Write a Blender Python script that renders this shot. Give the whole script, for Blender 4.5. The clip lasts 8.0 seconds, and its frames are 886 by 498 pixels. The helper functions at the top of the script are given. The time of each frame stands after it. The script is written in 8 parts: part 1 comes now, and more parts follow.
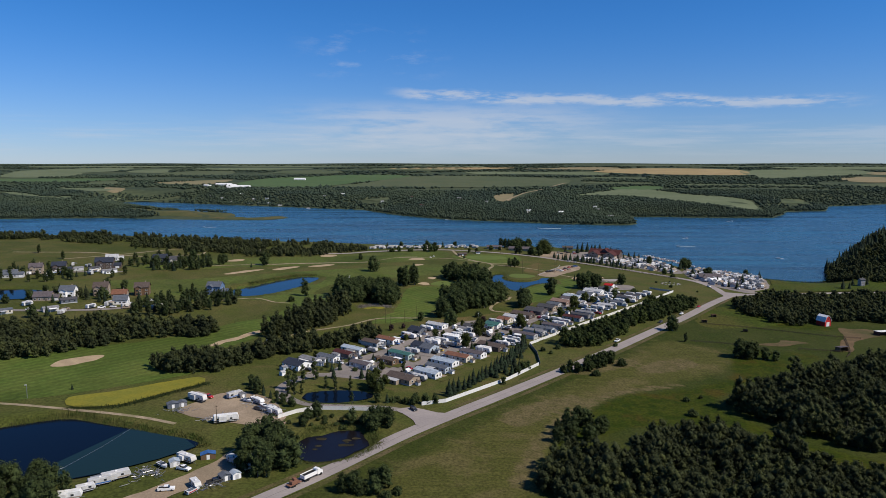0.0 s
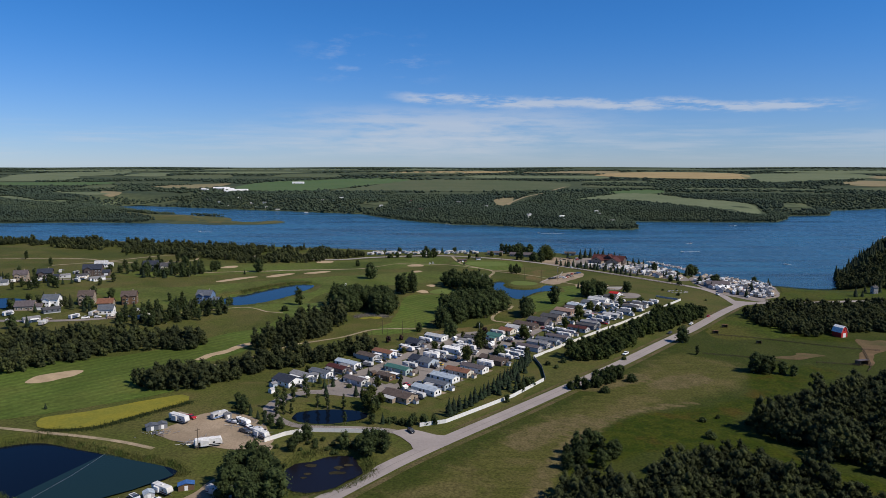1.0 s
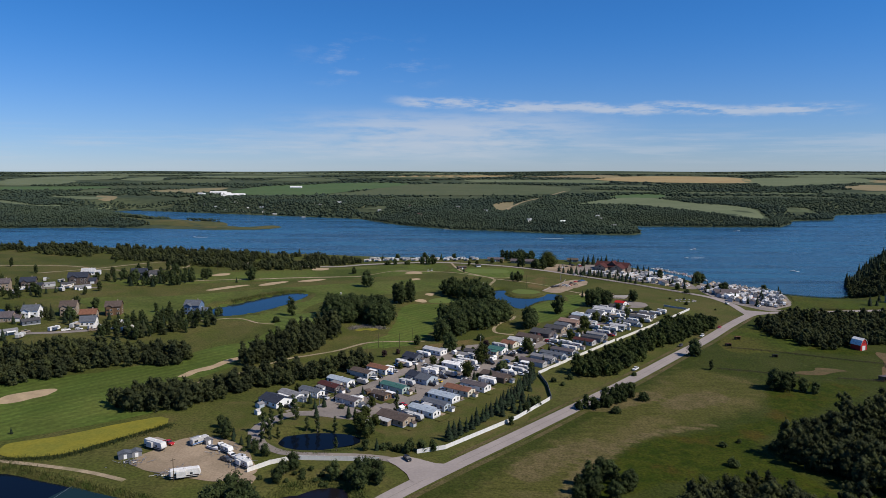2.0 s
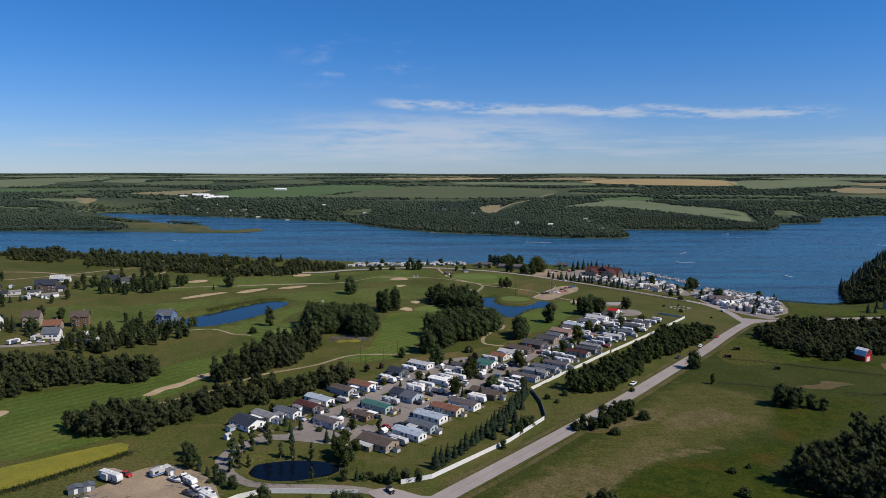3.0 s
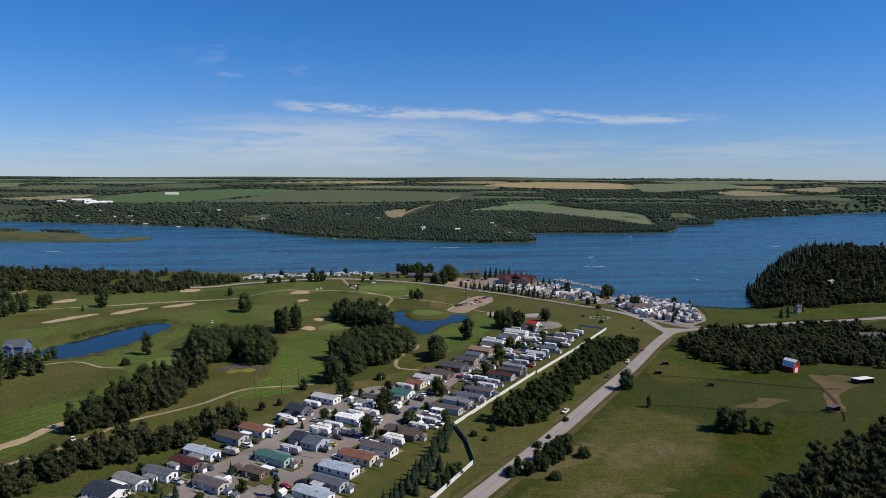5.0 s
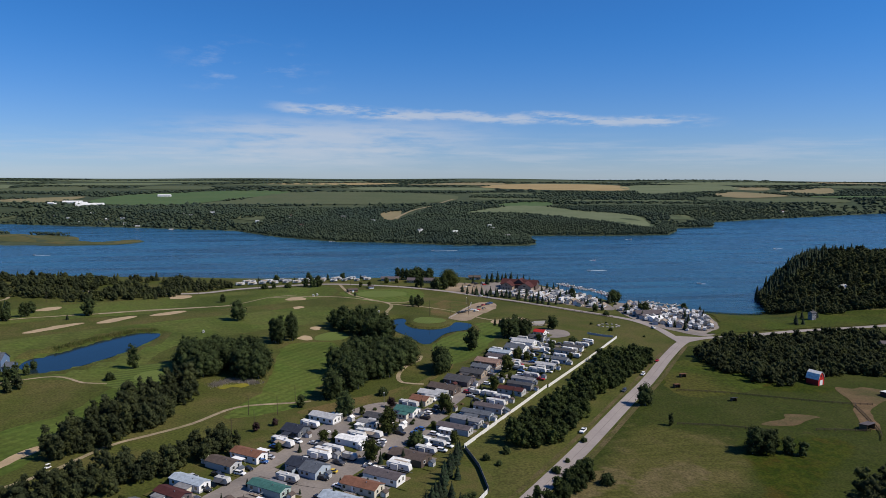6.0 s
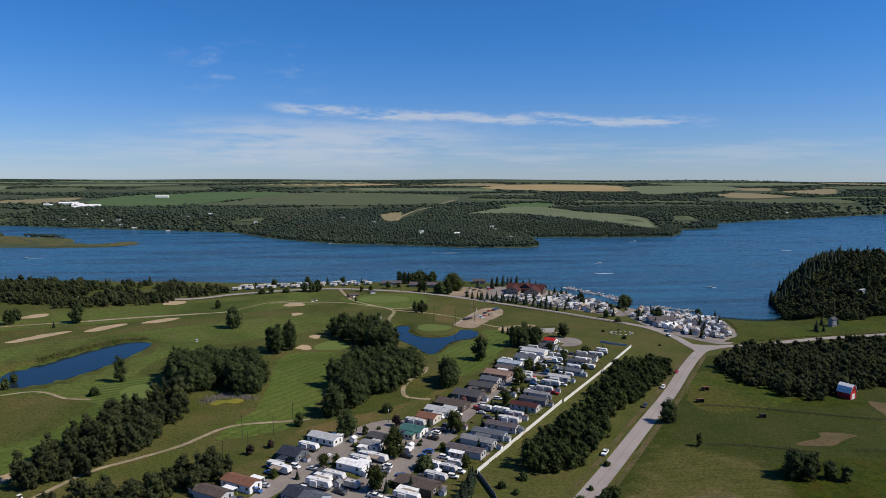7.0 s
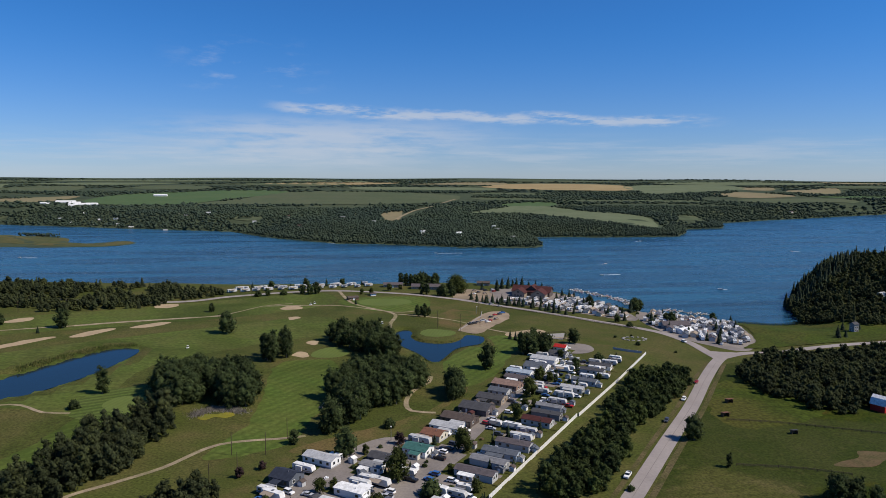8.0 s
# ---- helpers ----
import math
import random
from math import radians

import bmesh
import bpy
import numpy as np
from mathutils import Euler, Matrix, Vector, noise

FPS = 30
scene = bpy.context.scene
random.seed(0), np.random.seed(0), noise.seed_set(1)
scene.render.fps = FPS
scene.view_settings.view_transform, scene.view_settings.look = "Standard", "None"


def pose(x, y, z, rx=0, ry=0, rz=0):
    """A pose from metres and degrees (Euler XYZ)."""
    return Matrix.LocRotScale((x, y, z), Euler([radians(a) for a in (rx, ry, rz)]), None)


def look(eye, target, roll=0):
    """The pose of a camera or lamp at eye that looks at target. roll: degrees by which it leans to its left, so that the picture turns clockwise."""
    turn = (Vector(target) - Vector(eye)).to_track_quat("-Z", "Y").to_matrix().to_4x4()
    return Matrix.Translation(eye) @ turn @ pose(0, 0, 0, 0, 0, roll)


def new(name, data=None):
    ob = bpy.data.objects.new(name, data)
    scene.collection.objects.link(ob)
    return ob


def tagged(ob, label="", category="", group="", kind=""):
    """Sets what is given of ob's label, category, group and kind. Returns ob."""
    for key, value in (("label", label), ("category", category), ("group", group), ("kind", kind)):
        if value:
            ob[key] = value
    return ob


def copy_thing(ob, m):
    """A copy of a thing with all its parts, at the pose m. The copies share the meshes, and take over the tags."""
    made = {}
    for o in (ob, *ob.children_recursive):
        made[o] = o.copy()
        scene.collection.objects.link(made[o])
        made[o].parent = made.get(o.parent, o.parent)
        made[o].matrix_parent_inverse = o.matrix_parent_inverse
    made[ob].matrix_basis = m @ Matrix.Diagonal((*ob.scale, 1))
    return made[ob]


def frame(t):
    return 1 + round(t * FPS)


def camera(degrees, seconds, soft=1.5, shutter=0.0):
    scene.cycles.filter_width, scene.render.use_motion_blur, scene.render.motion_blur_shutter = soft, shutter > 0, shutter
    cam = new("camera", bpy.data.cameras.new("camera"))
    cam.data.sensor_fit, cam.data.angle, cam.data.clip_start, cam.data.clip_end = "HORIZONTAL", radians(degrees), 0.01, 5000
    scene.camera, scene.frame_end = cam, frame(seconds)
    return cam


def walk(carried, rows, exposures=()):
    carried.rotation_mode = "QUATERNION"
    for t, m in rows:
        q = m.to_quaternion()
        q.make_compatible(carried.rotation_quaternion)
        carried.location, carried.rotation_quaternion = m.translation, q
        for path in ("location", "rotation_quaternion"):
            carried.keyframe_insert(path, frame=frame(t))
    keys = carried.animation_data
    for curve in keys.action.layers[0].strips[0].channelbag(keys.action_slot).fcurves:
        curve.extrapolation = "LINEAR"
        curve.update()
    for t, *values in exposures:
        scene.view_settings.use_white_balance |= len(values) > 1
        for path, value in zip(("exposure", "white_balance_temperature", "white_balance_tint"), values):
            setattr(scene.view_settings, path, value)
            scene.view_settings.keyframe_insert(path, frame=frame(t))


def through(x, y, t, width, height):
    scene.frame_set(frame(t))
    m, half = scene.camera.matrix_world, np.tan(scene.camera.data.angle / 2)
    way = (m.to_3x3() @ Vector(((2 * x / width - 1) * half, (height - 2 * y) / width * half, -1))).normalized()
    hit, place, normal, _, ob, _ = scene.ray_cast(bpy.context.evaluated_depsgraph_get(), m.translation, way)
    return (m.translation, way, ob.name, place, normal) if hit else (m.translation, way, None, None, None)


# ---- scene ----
cam = camera(64.6, 8.0, 0.6)
METRES, EYE, TILT, LEAN, TURN = 206.5, 120.0, 0.3, 2.0, 0.0
ROWS = [
    (0.0, 0.0, 0.0, 0.0, 0.26, -7.47, -1.98),
    (0.5, -0.0007, 0.0535, -0.0001, 0.25, -7.36, -2.0),
    (1.0, -0.0011, 0.1108, -0.0003, 0.21, -7.17, -2.0),
    (1.5, -0.0018, 0.1706, -0.0005, 0.18, -6.99, -2.0),
    (3.0, -0.0022, 0.3569, 0.0007, -0.99, -6.62, -2.09),
    (3.5, -0.0029, 0.4202, 0.0007, -3.13, -6.51, -2.15),
    (4.0, -0.0033, 0.4836, 0.0004, -5.46, -6.36, -2.18),
    (4.5, -0.0038, 0.5474, 0.0002, -7.83, -6.17, -2.2),
    (6.0, -0.0193, 0.7391, 0.0, -9.36, -5.91, -2.14),
    (6.5, -0.0214, 0.8045, -0.0008, -9.39, -5.86, -2.11),
    (7.0, -0.021, 0.8692, -0.001, -9.42, -5.85, -2.11),
    (7.5, -0.0192, 0.9344, -0.0018, -9.41, -5.89, -2.15),
    (8.0, -0.015, 0.9989, -0.0066, -9.4, -5.92, -2.19),
]
walk(cam, [(t, pose(0, 0, EYE, TILT, LEAN, TURN) @ pose(METRES * x, METRES * y, METRES * z, 90 + pitch, roll, yaw)) for t, x, y, z, yaw, pitch, roll in ROWS])

# ---- sky and sun ----
from mathutils import geometry

SUN_EL, SUN_AZ = radians(46), radians(111)
scene.view_settings.exposure = 0.0
world = bpy.data.worlds.new("sky")
scene.world = world
world.use_nodes = True
wt = world.node_tree
wt.nodes.clear()


def wmath(op, a, b=None):
    n = wt.nodes.new("ShaderNodeMath")
    n.operation = op
    for i, v in enumerate((a, b)):
        if v is None:
            continue
        if isinstance(v, (int, float)):
            n.inputs[i].default_value = v
        else:
            wt.links.new(v, n.inputs[i])
    return n.outputs[0]


def wramp(v, lo, hi, to=1.0):
    n = wt.nodes.new("ShaderNodeMapRange")
    n.interpolation_type = "SMOOTHSTEP"
    wt.links.new(v, n.inputs[0])
    n.inputs[1].default_value, n.inputs[2].default_value, n.inputs[4].default_value = lo, hi, to
    return n.outputs[0]


def build_sky():
    sky = wt.nodes.new("ShaderNodeTexSky")
    sky.sky_type = "NISHITA"
    sky.sun_disc = False
    sky.sun_elevation, sky.sun_rotation = SUN_EL, SUN_AZ
    sky.altitude, sky.air_density, sky.dust_density, sky.ozone_density = 700, 1.0, 0.0, 5.0
    co = wt.nodes.new("ShaderNodeTexCoord")
    xyz = wt.nodes.new("ShaderNodeSeparateXYZ")
    wt.links.new(co.outputs["Generated"], xyz.inputs[0])
    az = wmath("ARCTAN2", xyz.outputs[0], xyz.outputs[1])
    el = wmath("ARCSINE", xyz.outputs[2])

    def streaks(sx, sy, seed, detail=6.0, rough=0.62):
        comb = wt.nodes.new("ShaderNodeCombineXYZ")
        wt.links.new(wmath("MULTIPLY", az, sx), comb.inputs[0])
        wt.links.new(wmath("MULTIPLY", el, sy), comb.inputs[1])
        comb.inputs[2].default_value = seed
        n = wt.nodes.new("ShaderNodeTexNoise")
        n.inputs["Scale"].default_value = 1.0
        n.inputs["Detail"].default_value = detail
        n.inputs["Roughness"].default_value = rough
        wt.links.new(comb.outputs[0], n.inputs["Vector"])
        return n.outputs[0]

    def band(v, c, w):
        return wmath("MULTIPLY", wramp(v, c - w, c - w * 0.2), wmath("SUBTRACT", 1.0, wramp(v, c + w * 0.2, c + w)))

    # one long thin streak, sinking a little to the right
    line = wmath("ADD", el, wmath("MULTIPLY", az, 0.035))
    line = wmath("ADD", line, wmath("MULTIPLY", wmath("SUBTRACT", streaks(14, 30, 3.1), 0.5), 0.02))
    long_streak = wmath("MULTIPLY", band(line, 0.0905, 0.0105), wmath("MULTIPLY", wramp(az, -0.095, -0.03), wmath("SUBTRACT", 1.0, wramp(az, 0.45, 0.56))))
    long_streak = wmath("MULTIPLY", long_streak, wramp(streaks(22, 120, 7.7), 0.34, 0.58))
    # a broad pale veil above the horizon
    veil = wmath("MULTIPLY", band(el, 0.047, 0.045), band(az, 0.0, 0.32))
    veil = wmath("MULTIPLY", veil, wramp(streaks(9, 60, 1.3), 0.30, 0.60))
    # faint wisps higher up
    wisp = wmath("MULTIPLY", band(el, 0.145, 0.045), band(az, -0.10, 0.13))
    wisp = wmath("MULTIPLY", wisp, wramp(streaks(16, 55, 12.4), 0.5, 0.75))
    low = wmath("MULTIPLY", band(el, 0.03, 0.035), wramp(streaks(6, 80, 20.5), 0.42, 0.7))
    cover = wmath("ADD", wmath("MULTIPLY", long_streak, 0.62), wmath("MULTIPLY", veil, 0.56))
    cover = wmath("ADD", cover, wmath("ADD", wmath("MULTIPLY", wisp, 0.28), wmath("MULTIPLY", low, 0.3)))
    cover = wmath("MINIMUM", cover, 0.9)
    deep = wt.nodes.new("ShaderNodeMix")
    deep.data_type, deep.blend_type = "RGBA", "MULTIPLY"
    deep.inputs[0].default_value = 1.0
    wt.links.new(sky.outputs[0], deep.inputs[6])
    tint = wt.nodes.new("ShaderNodeMix")
    tint.data_type = "RGBA"
    wt.links.new(wramp(el, 0.0, 0.22), tint.inputs[0])
    tint.inputs[6].default_value, tint.inputs[7].default_value = (0.65, 0.82, 1.24, 1), (0.31, 0.81, 1.35, 1)
    wt.links.new(tint.outputs[2], deep.inputs[7])
    mix = wt.nodes.new("ShaderNodeMix")
    mix.data_type = "RGBA"
    wt.links.new(cover, mix.inputs[0])
    wt.links.new(deep.outputs[2], mix.inputs[6])
    mix.inputs[7].default_value = (7.0, 7.5, 8.4, 1)
    bg = wt.nodes.new("ShaderNodeBackground")
    bg.inputs[1].default_value = SKY
    wt.links.new(mix.outputs[2], bg.inputs[0])
    out = wt.nodes.new("ShaderNodeOutputWorld")
    wt.links.new(bg.outputs[0], out.inputs[0])


SKY = 0.08
build_sky()
sun = new("sun", bpy.data.lights.new("sun", "SUN"))
sun.data.energy, sun.data.angle, sun.data.color = 4.9, radians(0.53), (1.0, 0.91, 0.78)
sun.matrix_world = look((0, 0, 0), (-math.sin(SUN_AZ) * math.cos(SUN_EL), -math.cos(SUN_AZ) * math.cos(SUN_EL), -math.sin(SUN_EL)))

# ---- materials ----
def material(name, colour, rough=0.8, spec=0.3, metal=0.0, vary=0.12, scale=0.5, fine=6.0, bump=0.0, second=None, amount=0.5, obj_vary=0.0, island=0.0, band=None, third=None):
    """A surface with grain at two scales: colour, mixed with second by large noise; obj_vary and island shift it from piece to piece."""
    m = bpy.data.materials.new(name)
    m.use_nodes = True
    nt = m.node_tree
    b = nt.nodes["Principled BSDF"]
    b.inputs["Roughness"].default_value, b.inputs["Metallic"].default_value = rough, metal
    b.inputs["Specular IOR Level"].default_value = spec

    def node(kind):
        return nt.nodes.new(kind)

    def link(a, c):
        nt.links.new(a, c)

    geo = node("ShaderNodeNewGeometry")
    big, small = node("ShaderNodeTexNoise"), node("ShaderNodeTexNoise")
    for n, s in ((big, scale), (small, fine)):
        link(geo.outputs["Position"], n.inputs["Vector"])
        n.inputs["Scale"].default_value, n.inputs["Detail"].default_value = s, 4.0
    second = second or tuple(c * (1 - 2 * vary) for c in colour)
    ramp = node("ShaderNodeMapRange")
    ramp.inputs[1].default_value, ramp.inputs[2].default_value, ramp.inputs[4].default_value = 0.35, 0.65, 2 * amount
    link(big.outputs[0], ramp.inputs[0])
    mix = node("ShaderNodeMix")
    mix.data_type = "RGBA"
    link(ramp.outputs[0], mix.inputs[0])
    mix.inputs[6].default_value, mix.inputs[7].default_value = (*colour, 1), (*second, 1)
    tone = mix.outputs[2]
    if third:
        # broad uneven patches of a third colour
        wide = node("ShaderNodeTexNoise")
        link(geo.outputs["Position"], wide.inputs["Vector"])
        wide.inputs["Scale"].default_value, wide.inputs["Detail"].default_value, wide.inputs["Distortion"].default_value = scale * 0.3, 6.0, 0.8
        ramp3 = node("ShaderNodeMapRange")
        ramp3.inputs[1].default_value, ramp3.inputs[2].default_value, ramp3.inputs[4].default_value = 0.44, 0.64, 0.9
        link(wide.outputs[0], ramp3.inputs[0])
        mix3 = node("ShaderNodeMix")
        mix3.data_type = "RGBA"
        link(ramp3.outputs[0], mix3.inputs[0])
        link(tone, mix3.inputs[6])
        mix3.inputs[7].default_value = (*third, 1)
        tone = mix3.outputs[2]
    value = node("ShaderNodeMapRange")
    value.inputs[1].default_value, value.inputs[2].default_value = 0.3, 0.7
    value.inputs[3].default_value, value.inputs[4].default_value = 1 - vary, 1 + vary
    link(small.outputs[0], value.inputs[0])
    strength = value.outputs[0]
    for wanted, source in ((obj_vary, "obj"), (island, "isl")):
        if wanted:
            if source == "obj":
                src = node("ShaderNodeObjectInfo").outputs["Random"]
            else:
                src = geo.outputs["Random Per Island"]
            r = node("ShaderNodeMapRange")
            r.inputs[3].default_value, r.inputs[4].default_value = 1 - wanted, 1 + wanted
            link(src, r.inputs[0])
            mul = node("ShaderNodeMath")
            mul.operation = "MULTIPLY"
            link(strength, mul.inputs[0])
            link(r.outputs[0], mul.inputs[1])
            strength = mul.outputs[0]
    if band:
        # mown stripes: width, turn in degrees, strength
        tex = node("ShaderNodeMapping")
        tex.inputs["Rotation"].default_value = (0, 0, radians(band[1]))
        link(geo.outputs["Position"], tex.inputs["Vector"])
        wave = node("ShaderNodeTexWave")
        wave.inputs["Scale"].default_value = 0.314 / band[0]
        wave.inputs["Distortion"].default_value = 1.2
        wave.inputs["Detail Scale"].default_value = 0.02
        link(tex.outputs[0], wave.inputs["Vector"])
        r = node("ShaderNodeMapRange")
        r.inputs[3].default_value, r.inputs[4].default_value = 1 - band[2], 1 + band[2]
        link(wave.outputs["Fac"], r.inputs[0])
        mul = node("ShaderNodeMath")
        mul.operation = "MULTIPLY"
        link(strength, mul.inputs[0])
        link(r.outputs[0], mul.inputs[1])
        strength = mul.outputs[0]
    scaled = node("ShaderNodeVectorMath")
    scaled.operation = "SCALE"
    link(tone, scaled.inputs[0])
    link(strength, scaled.inputs["Scale"])
    link(scaled.outputs[0], b.inputs["Base Color"])
    if bump:
        bp = node("ShaderNodeBump")
        bp.inputs["Strength"].default_value, bp.inputs["Distance"].default_value = 0.6, bump
        link(small.outputs[0], bp.inputs["Height"])
        link(bp.outputs[0], b.inputs["Normal"])
    return m


def leaf_material(name, colour, through=0.3, crowns=False, **kw):
    """Leaves: the same surface, with part of the light passing through each blade."""
    m = material(name, colour, 0.85, 0.1, **kw)
    nt = m.node_tree
    b, out = nt.nodes["Principled BSDF"], nt.nodes["Material Output"]
    tr, mix = nt.nodes.new("ShaderNodeBsdfTranslucent"), nt.nodes.new("ShaderNodeMixShader")
    mix.inputs[0].default_value = through
    if crowns:
        # each crown of a wood has a tone of its own, from deep green to olive grey
        at, ramp, mul = nt.nodes.new("ShaderNodeAttribute"), nt.nodes.new("ShaderNodeValToRGB"), nt.nodes.new("ShaderNodeMix")
        at.attribute_name = "tone"
        e = ramp.color_ramp.elements
        e[0].color, e[1].color = (0.68, 0.72, 0.74, 1), (1.28, 1.28, 1.05, 1)
        k = e.new(0.55)
        k.color = (0.95, 0.98, 1.0, 1)
        mul.data_type, mul.blend_type = "RGBA", "MULTIPLY"
        mul.inputs[0].default_value = 1.0
        nt.links.new(at.outputs["Fac"], ramp.inputs[0])
        nt.links.new(b.inputs["Base Color"].links[0].from_socket, mul.inputs[6])
        nt.links.new(ramp.outputs[0], mul.inputs[7])
        nt.links.new(mul.outputs[2], b.inputs["Base Color"])
    nt.links.new(b.inputs["Base Color"].links[0].from_socket, tr.inputs["Color"])
    nt.links.new(b.outputs[0], mix.inputs[1])
    nt.links.new(tr.outputs[0], mix.inputs[2])
    nt.links.new(mix.outputs[0], out.inputs["Surface"])
    return m


def water_material(name, colour, wave, rough=0.06, streak=0.0, spec=0.5):
    m = bpy.data.materials.new(name)
    m.use_nodes = True
    nt = m.node_tree
    b = nt.nodes["Principled BSDF"]
    b.inputs["Base Color"].default_value = (*colour, 1)
    b.inputs["Roughness"].default_value, b.inputs["IOR"].default_value = rough, 1.33
    b.inputs["Specular IOR Level"].default_value = spec
    geo = nt.nodes.new("ShaderNodeNewGeometry")
    mp = nt.nodes.new("ShaderNodeMapping")
    mp.inputs["Scale"].default_value = (1.0, 2.2, 1.0)
    mp.inputs["Rotation"].default_value = (0, 0, radians(12))
    nt.links.new(geo.outputs["Position"], mp.inputs["Vector"])
    n = nt.nodes.new("ShaderNodeTexNoise")
    n.inputs["Scale"].default_value, n.inputs["Detail"].default_value, n.inputs["Roughness"].default_value = 0.35, 6.0, 0.6
    nt.links.new(mp.outputs[0], n.inputs["Vector"])
    bp = nt.nodes.new("ShaderNodeBump")
    bp.inputs["Strength"].default_value, bp.inputs["Distance"].default_value = 1.0, wave
    nt.links.new(n.outputs[0], bp.inputs["Height"])
    nt.links.new(bp.outputs[0], b.inputs["Normal"])
    if streak:
        # cat's-paws: broad ripples over the small ones
        mp3 = nt.nodes.new("ShaderNodeMapping")
        mp3.inputs["Scale"].default_value = (0.03, 0.09, 1.0)
        mp3.inputs["Rotation"].default_value = (0, 0, radians(14))
        nt.links.new(geo.outputs["Position"], mp3.inputs["Vector"])
        n3 = nt.nodes.new("ShaderNodeTexNoise")
        n3.inputs["Scale"].default_value, n3.inputs["Detail"].default_value, n3.inputs["Roughness"].default_value = 1.0, 5.0, 0.7
        nt.links.new(mp3.outputs[0], n3.inputs["Vector"])
        add = nt.nodes.new("ShaderNodeMath")
        add.operation = "MULTIPLY_ADD"
        nt.links.new(n3.outputs[0], add.inputs[0])
        add.inputs[1].default_value = 9.0
        nt.links.new(n.outputs[0], add.inputs[2])
        nt.links.new(add.outputs[0], bp.inputs["Height"])
        # wind lanes: long patches of rougher and of smoother water
        mp2 = nt.nodes.new("ShaderNodeMapping")
        mp2.inputs["Scale"].default_value = (0.0035, 0.024, 1.0)
        mp2.inputs["Rotation"].default_value = (0, 0, radians(8))
        nt.links.new(geo.outputs["Position"], mp2.inputs["Vector"])
        n2 = nt.nodes.new("ShaderNodeTexNoise")
        n2.inputs["Scale"].default_value, n2.inputs["Detail"].default_value, n2.inputs["Distortion"].default_value = 1.0, 9.0, 0.8
        n2.inputs["Roughness"].default_value = 0.68
        nt.links.new(mp2.outputs[0], n2.inputs["Vector"])
        r = nt.nodes.new("ShaderNodeMapRange")
        r.inputs[1].default_value, r.inputs[2].default_value = 0.38, 0.62
        r.inputs[3].default_value, r.inputs[4].default_value = rough - streak, rough + streak
        nt.links.new(n2.outputs[0], r.inputs[0])
        nt.links.new(r.outputs[0], b.inputs["Roughness"])
        # the lanes' darker and lighter sheen is painted into the base colour too
        mix = nt.nodes.new("ShaderNodeMix")
        mix.data_type = "RGBA"
        r2 = nt.nodes.new("ShaderNodeMapRange")
        r2.inputs[1].default_value, r2.inputs[2].default_value = 0.38, 0.62
        nt.links.new(n2.outputs[0], r2.inputs[0])
        nt.links.new(r2.outputs[0], mix.inputs[0])
        mix.inputs[6].default_value = (*(c * 0.45 for c in colour), 1)
        mix.inputs[7].default_value = (*(c * 1.45 for c in colour), 1)
        nt.links.new(mix.outputs[2], b.inputs["Base Color"])
    return m


def plain(name, colour, rough=0.6, spec=0.4, metal=0.0, vary=0.06, **kw):
    return material(name, colour, rough, spec, metal, vary, scale=0.9, fine=9.0, amount=0.25, **kw)


M = {}
M["lake"] = water_material("lake_water", (0.019, 0.069, 0.109), 0.20, 0.22, 0.10)
M["pond"] = water_material("pond_water", (0.003, 0.006, 0.013), 0.012, 0.05, spec=0.09)
M["pond_shallow"] = water_material("shallow_pond_water", (0.010, 0.025, 0.026), 0.012, 0.06, spec=0.11)
M["pond_blue"] = water_material("pond_water_open", (0.012, 0.024, 0.032), 0.02, 0.06, spec=0.22)
M["bog"] = water_material("bog_water", (0.008, 0.007, 0.009), 0.02, 0.25, spec=0.25)
M["fairway"] = material("fairway_grass", (0.066, 0.100, 0.018), 0.95, 0.1, vary=0.22, scale=0.05, fine=0.5, second=(0.083, 0.104, 0.022), third=(0.048, 0.070, 0.012), band=(5.5, 38, 0.10))
M["fairway_b"] = material("fairway_grass_cross", (0.073, 0.098, 0.019), 0.95, 0.1, vary=0.28, scale=0.04, fine=0.45, second=(0.084, 0.093, 0.024), third=(0.044, 0.060, 0.011), band=(6.0, 100, 0.04))
M["fairway_ring"] = material("banded_apron", (0.064, 0.092, 0.020), 0.95, 0.1, vary=0.2, scale=0.05, fine=0.6, second=(0.076, 0.098, 0.024), band=(4.5, 65, 0.22))
M["green"] = material("putting_green", (0.103, 0.135, 0.034), 0.9, 0.1, vary=0.05, scale=0.05, fine=1.0, band=(2.5, 20, 0.06))
M["rough"] = material("rough_grass", (0.057, 0.070, 0.015), 0.95, 0.1, vary=0.36, scale=0.08, fine=1.0, second=(0.094, 0.079, 0.026), third=(0.122, 0.086, 0.036))
M["lawn"] = material("village_lawn", (0.060, 0.070, 0.016), 0.95, 0.1, vary=0.32, scale=0.12, fine=1.4, second=(0.084, 0.074, 0.025), third=(0.050, 0.060, 0.012))
M["marsh"] = material("marsh_grass", (0.046, 0.064, 0.008), 0.95, 0.08, vary=0.4, scale=0.05, fine=0.5, second=(0.036, 0.050, 0.007), third=(0.062, 0.060, 0.013), bump=0.3)
M["yellow"] = material("yellow_reed_bed", (0.194, 0.171, 0.022), 0.95, 0.1, vary=0.14, scale=0.08, fine=0.9, second=(0.144, 0.144, 0.023))
M["sand"] = material("bunker_sand", (0.378, 0.288, 0.180), 0.95, 0.1, vary=0.10, scale=0.15, fine=1.5)
M["path"] = material("gravel_path", (0.324, 0.261, 0.171), 0.95, 0.1, vary=0.16, scale=0.2, fine=1.5, third=(0.180, 0.162, 0.081))
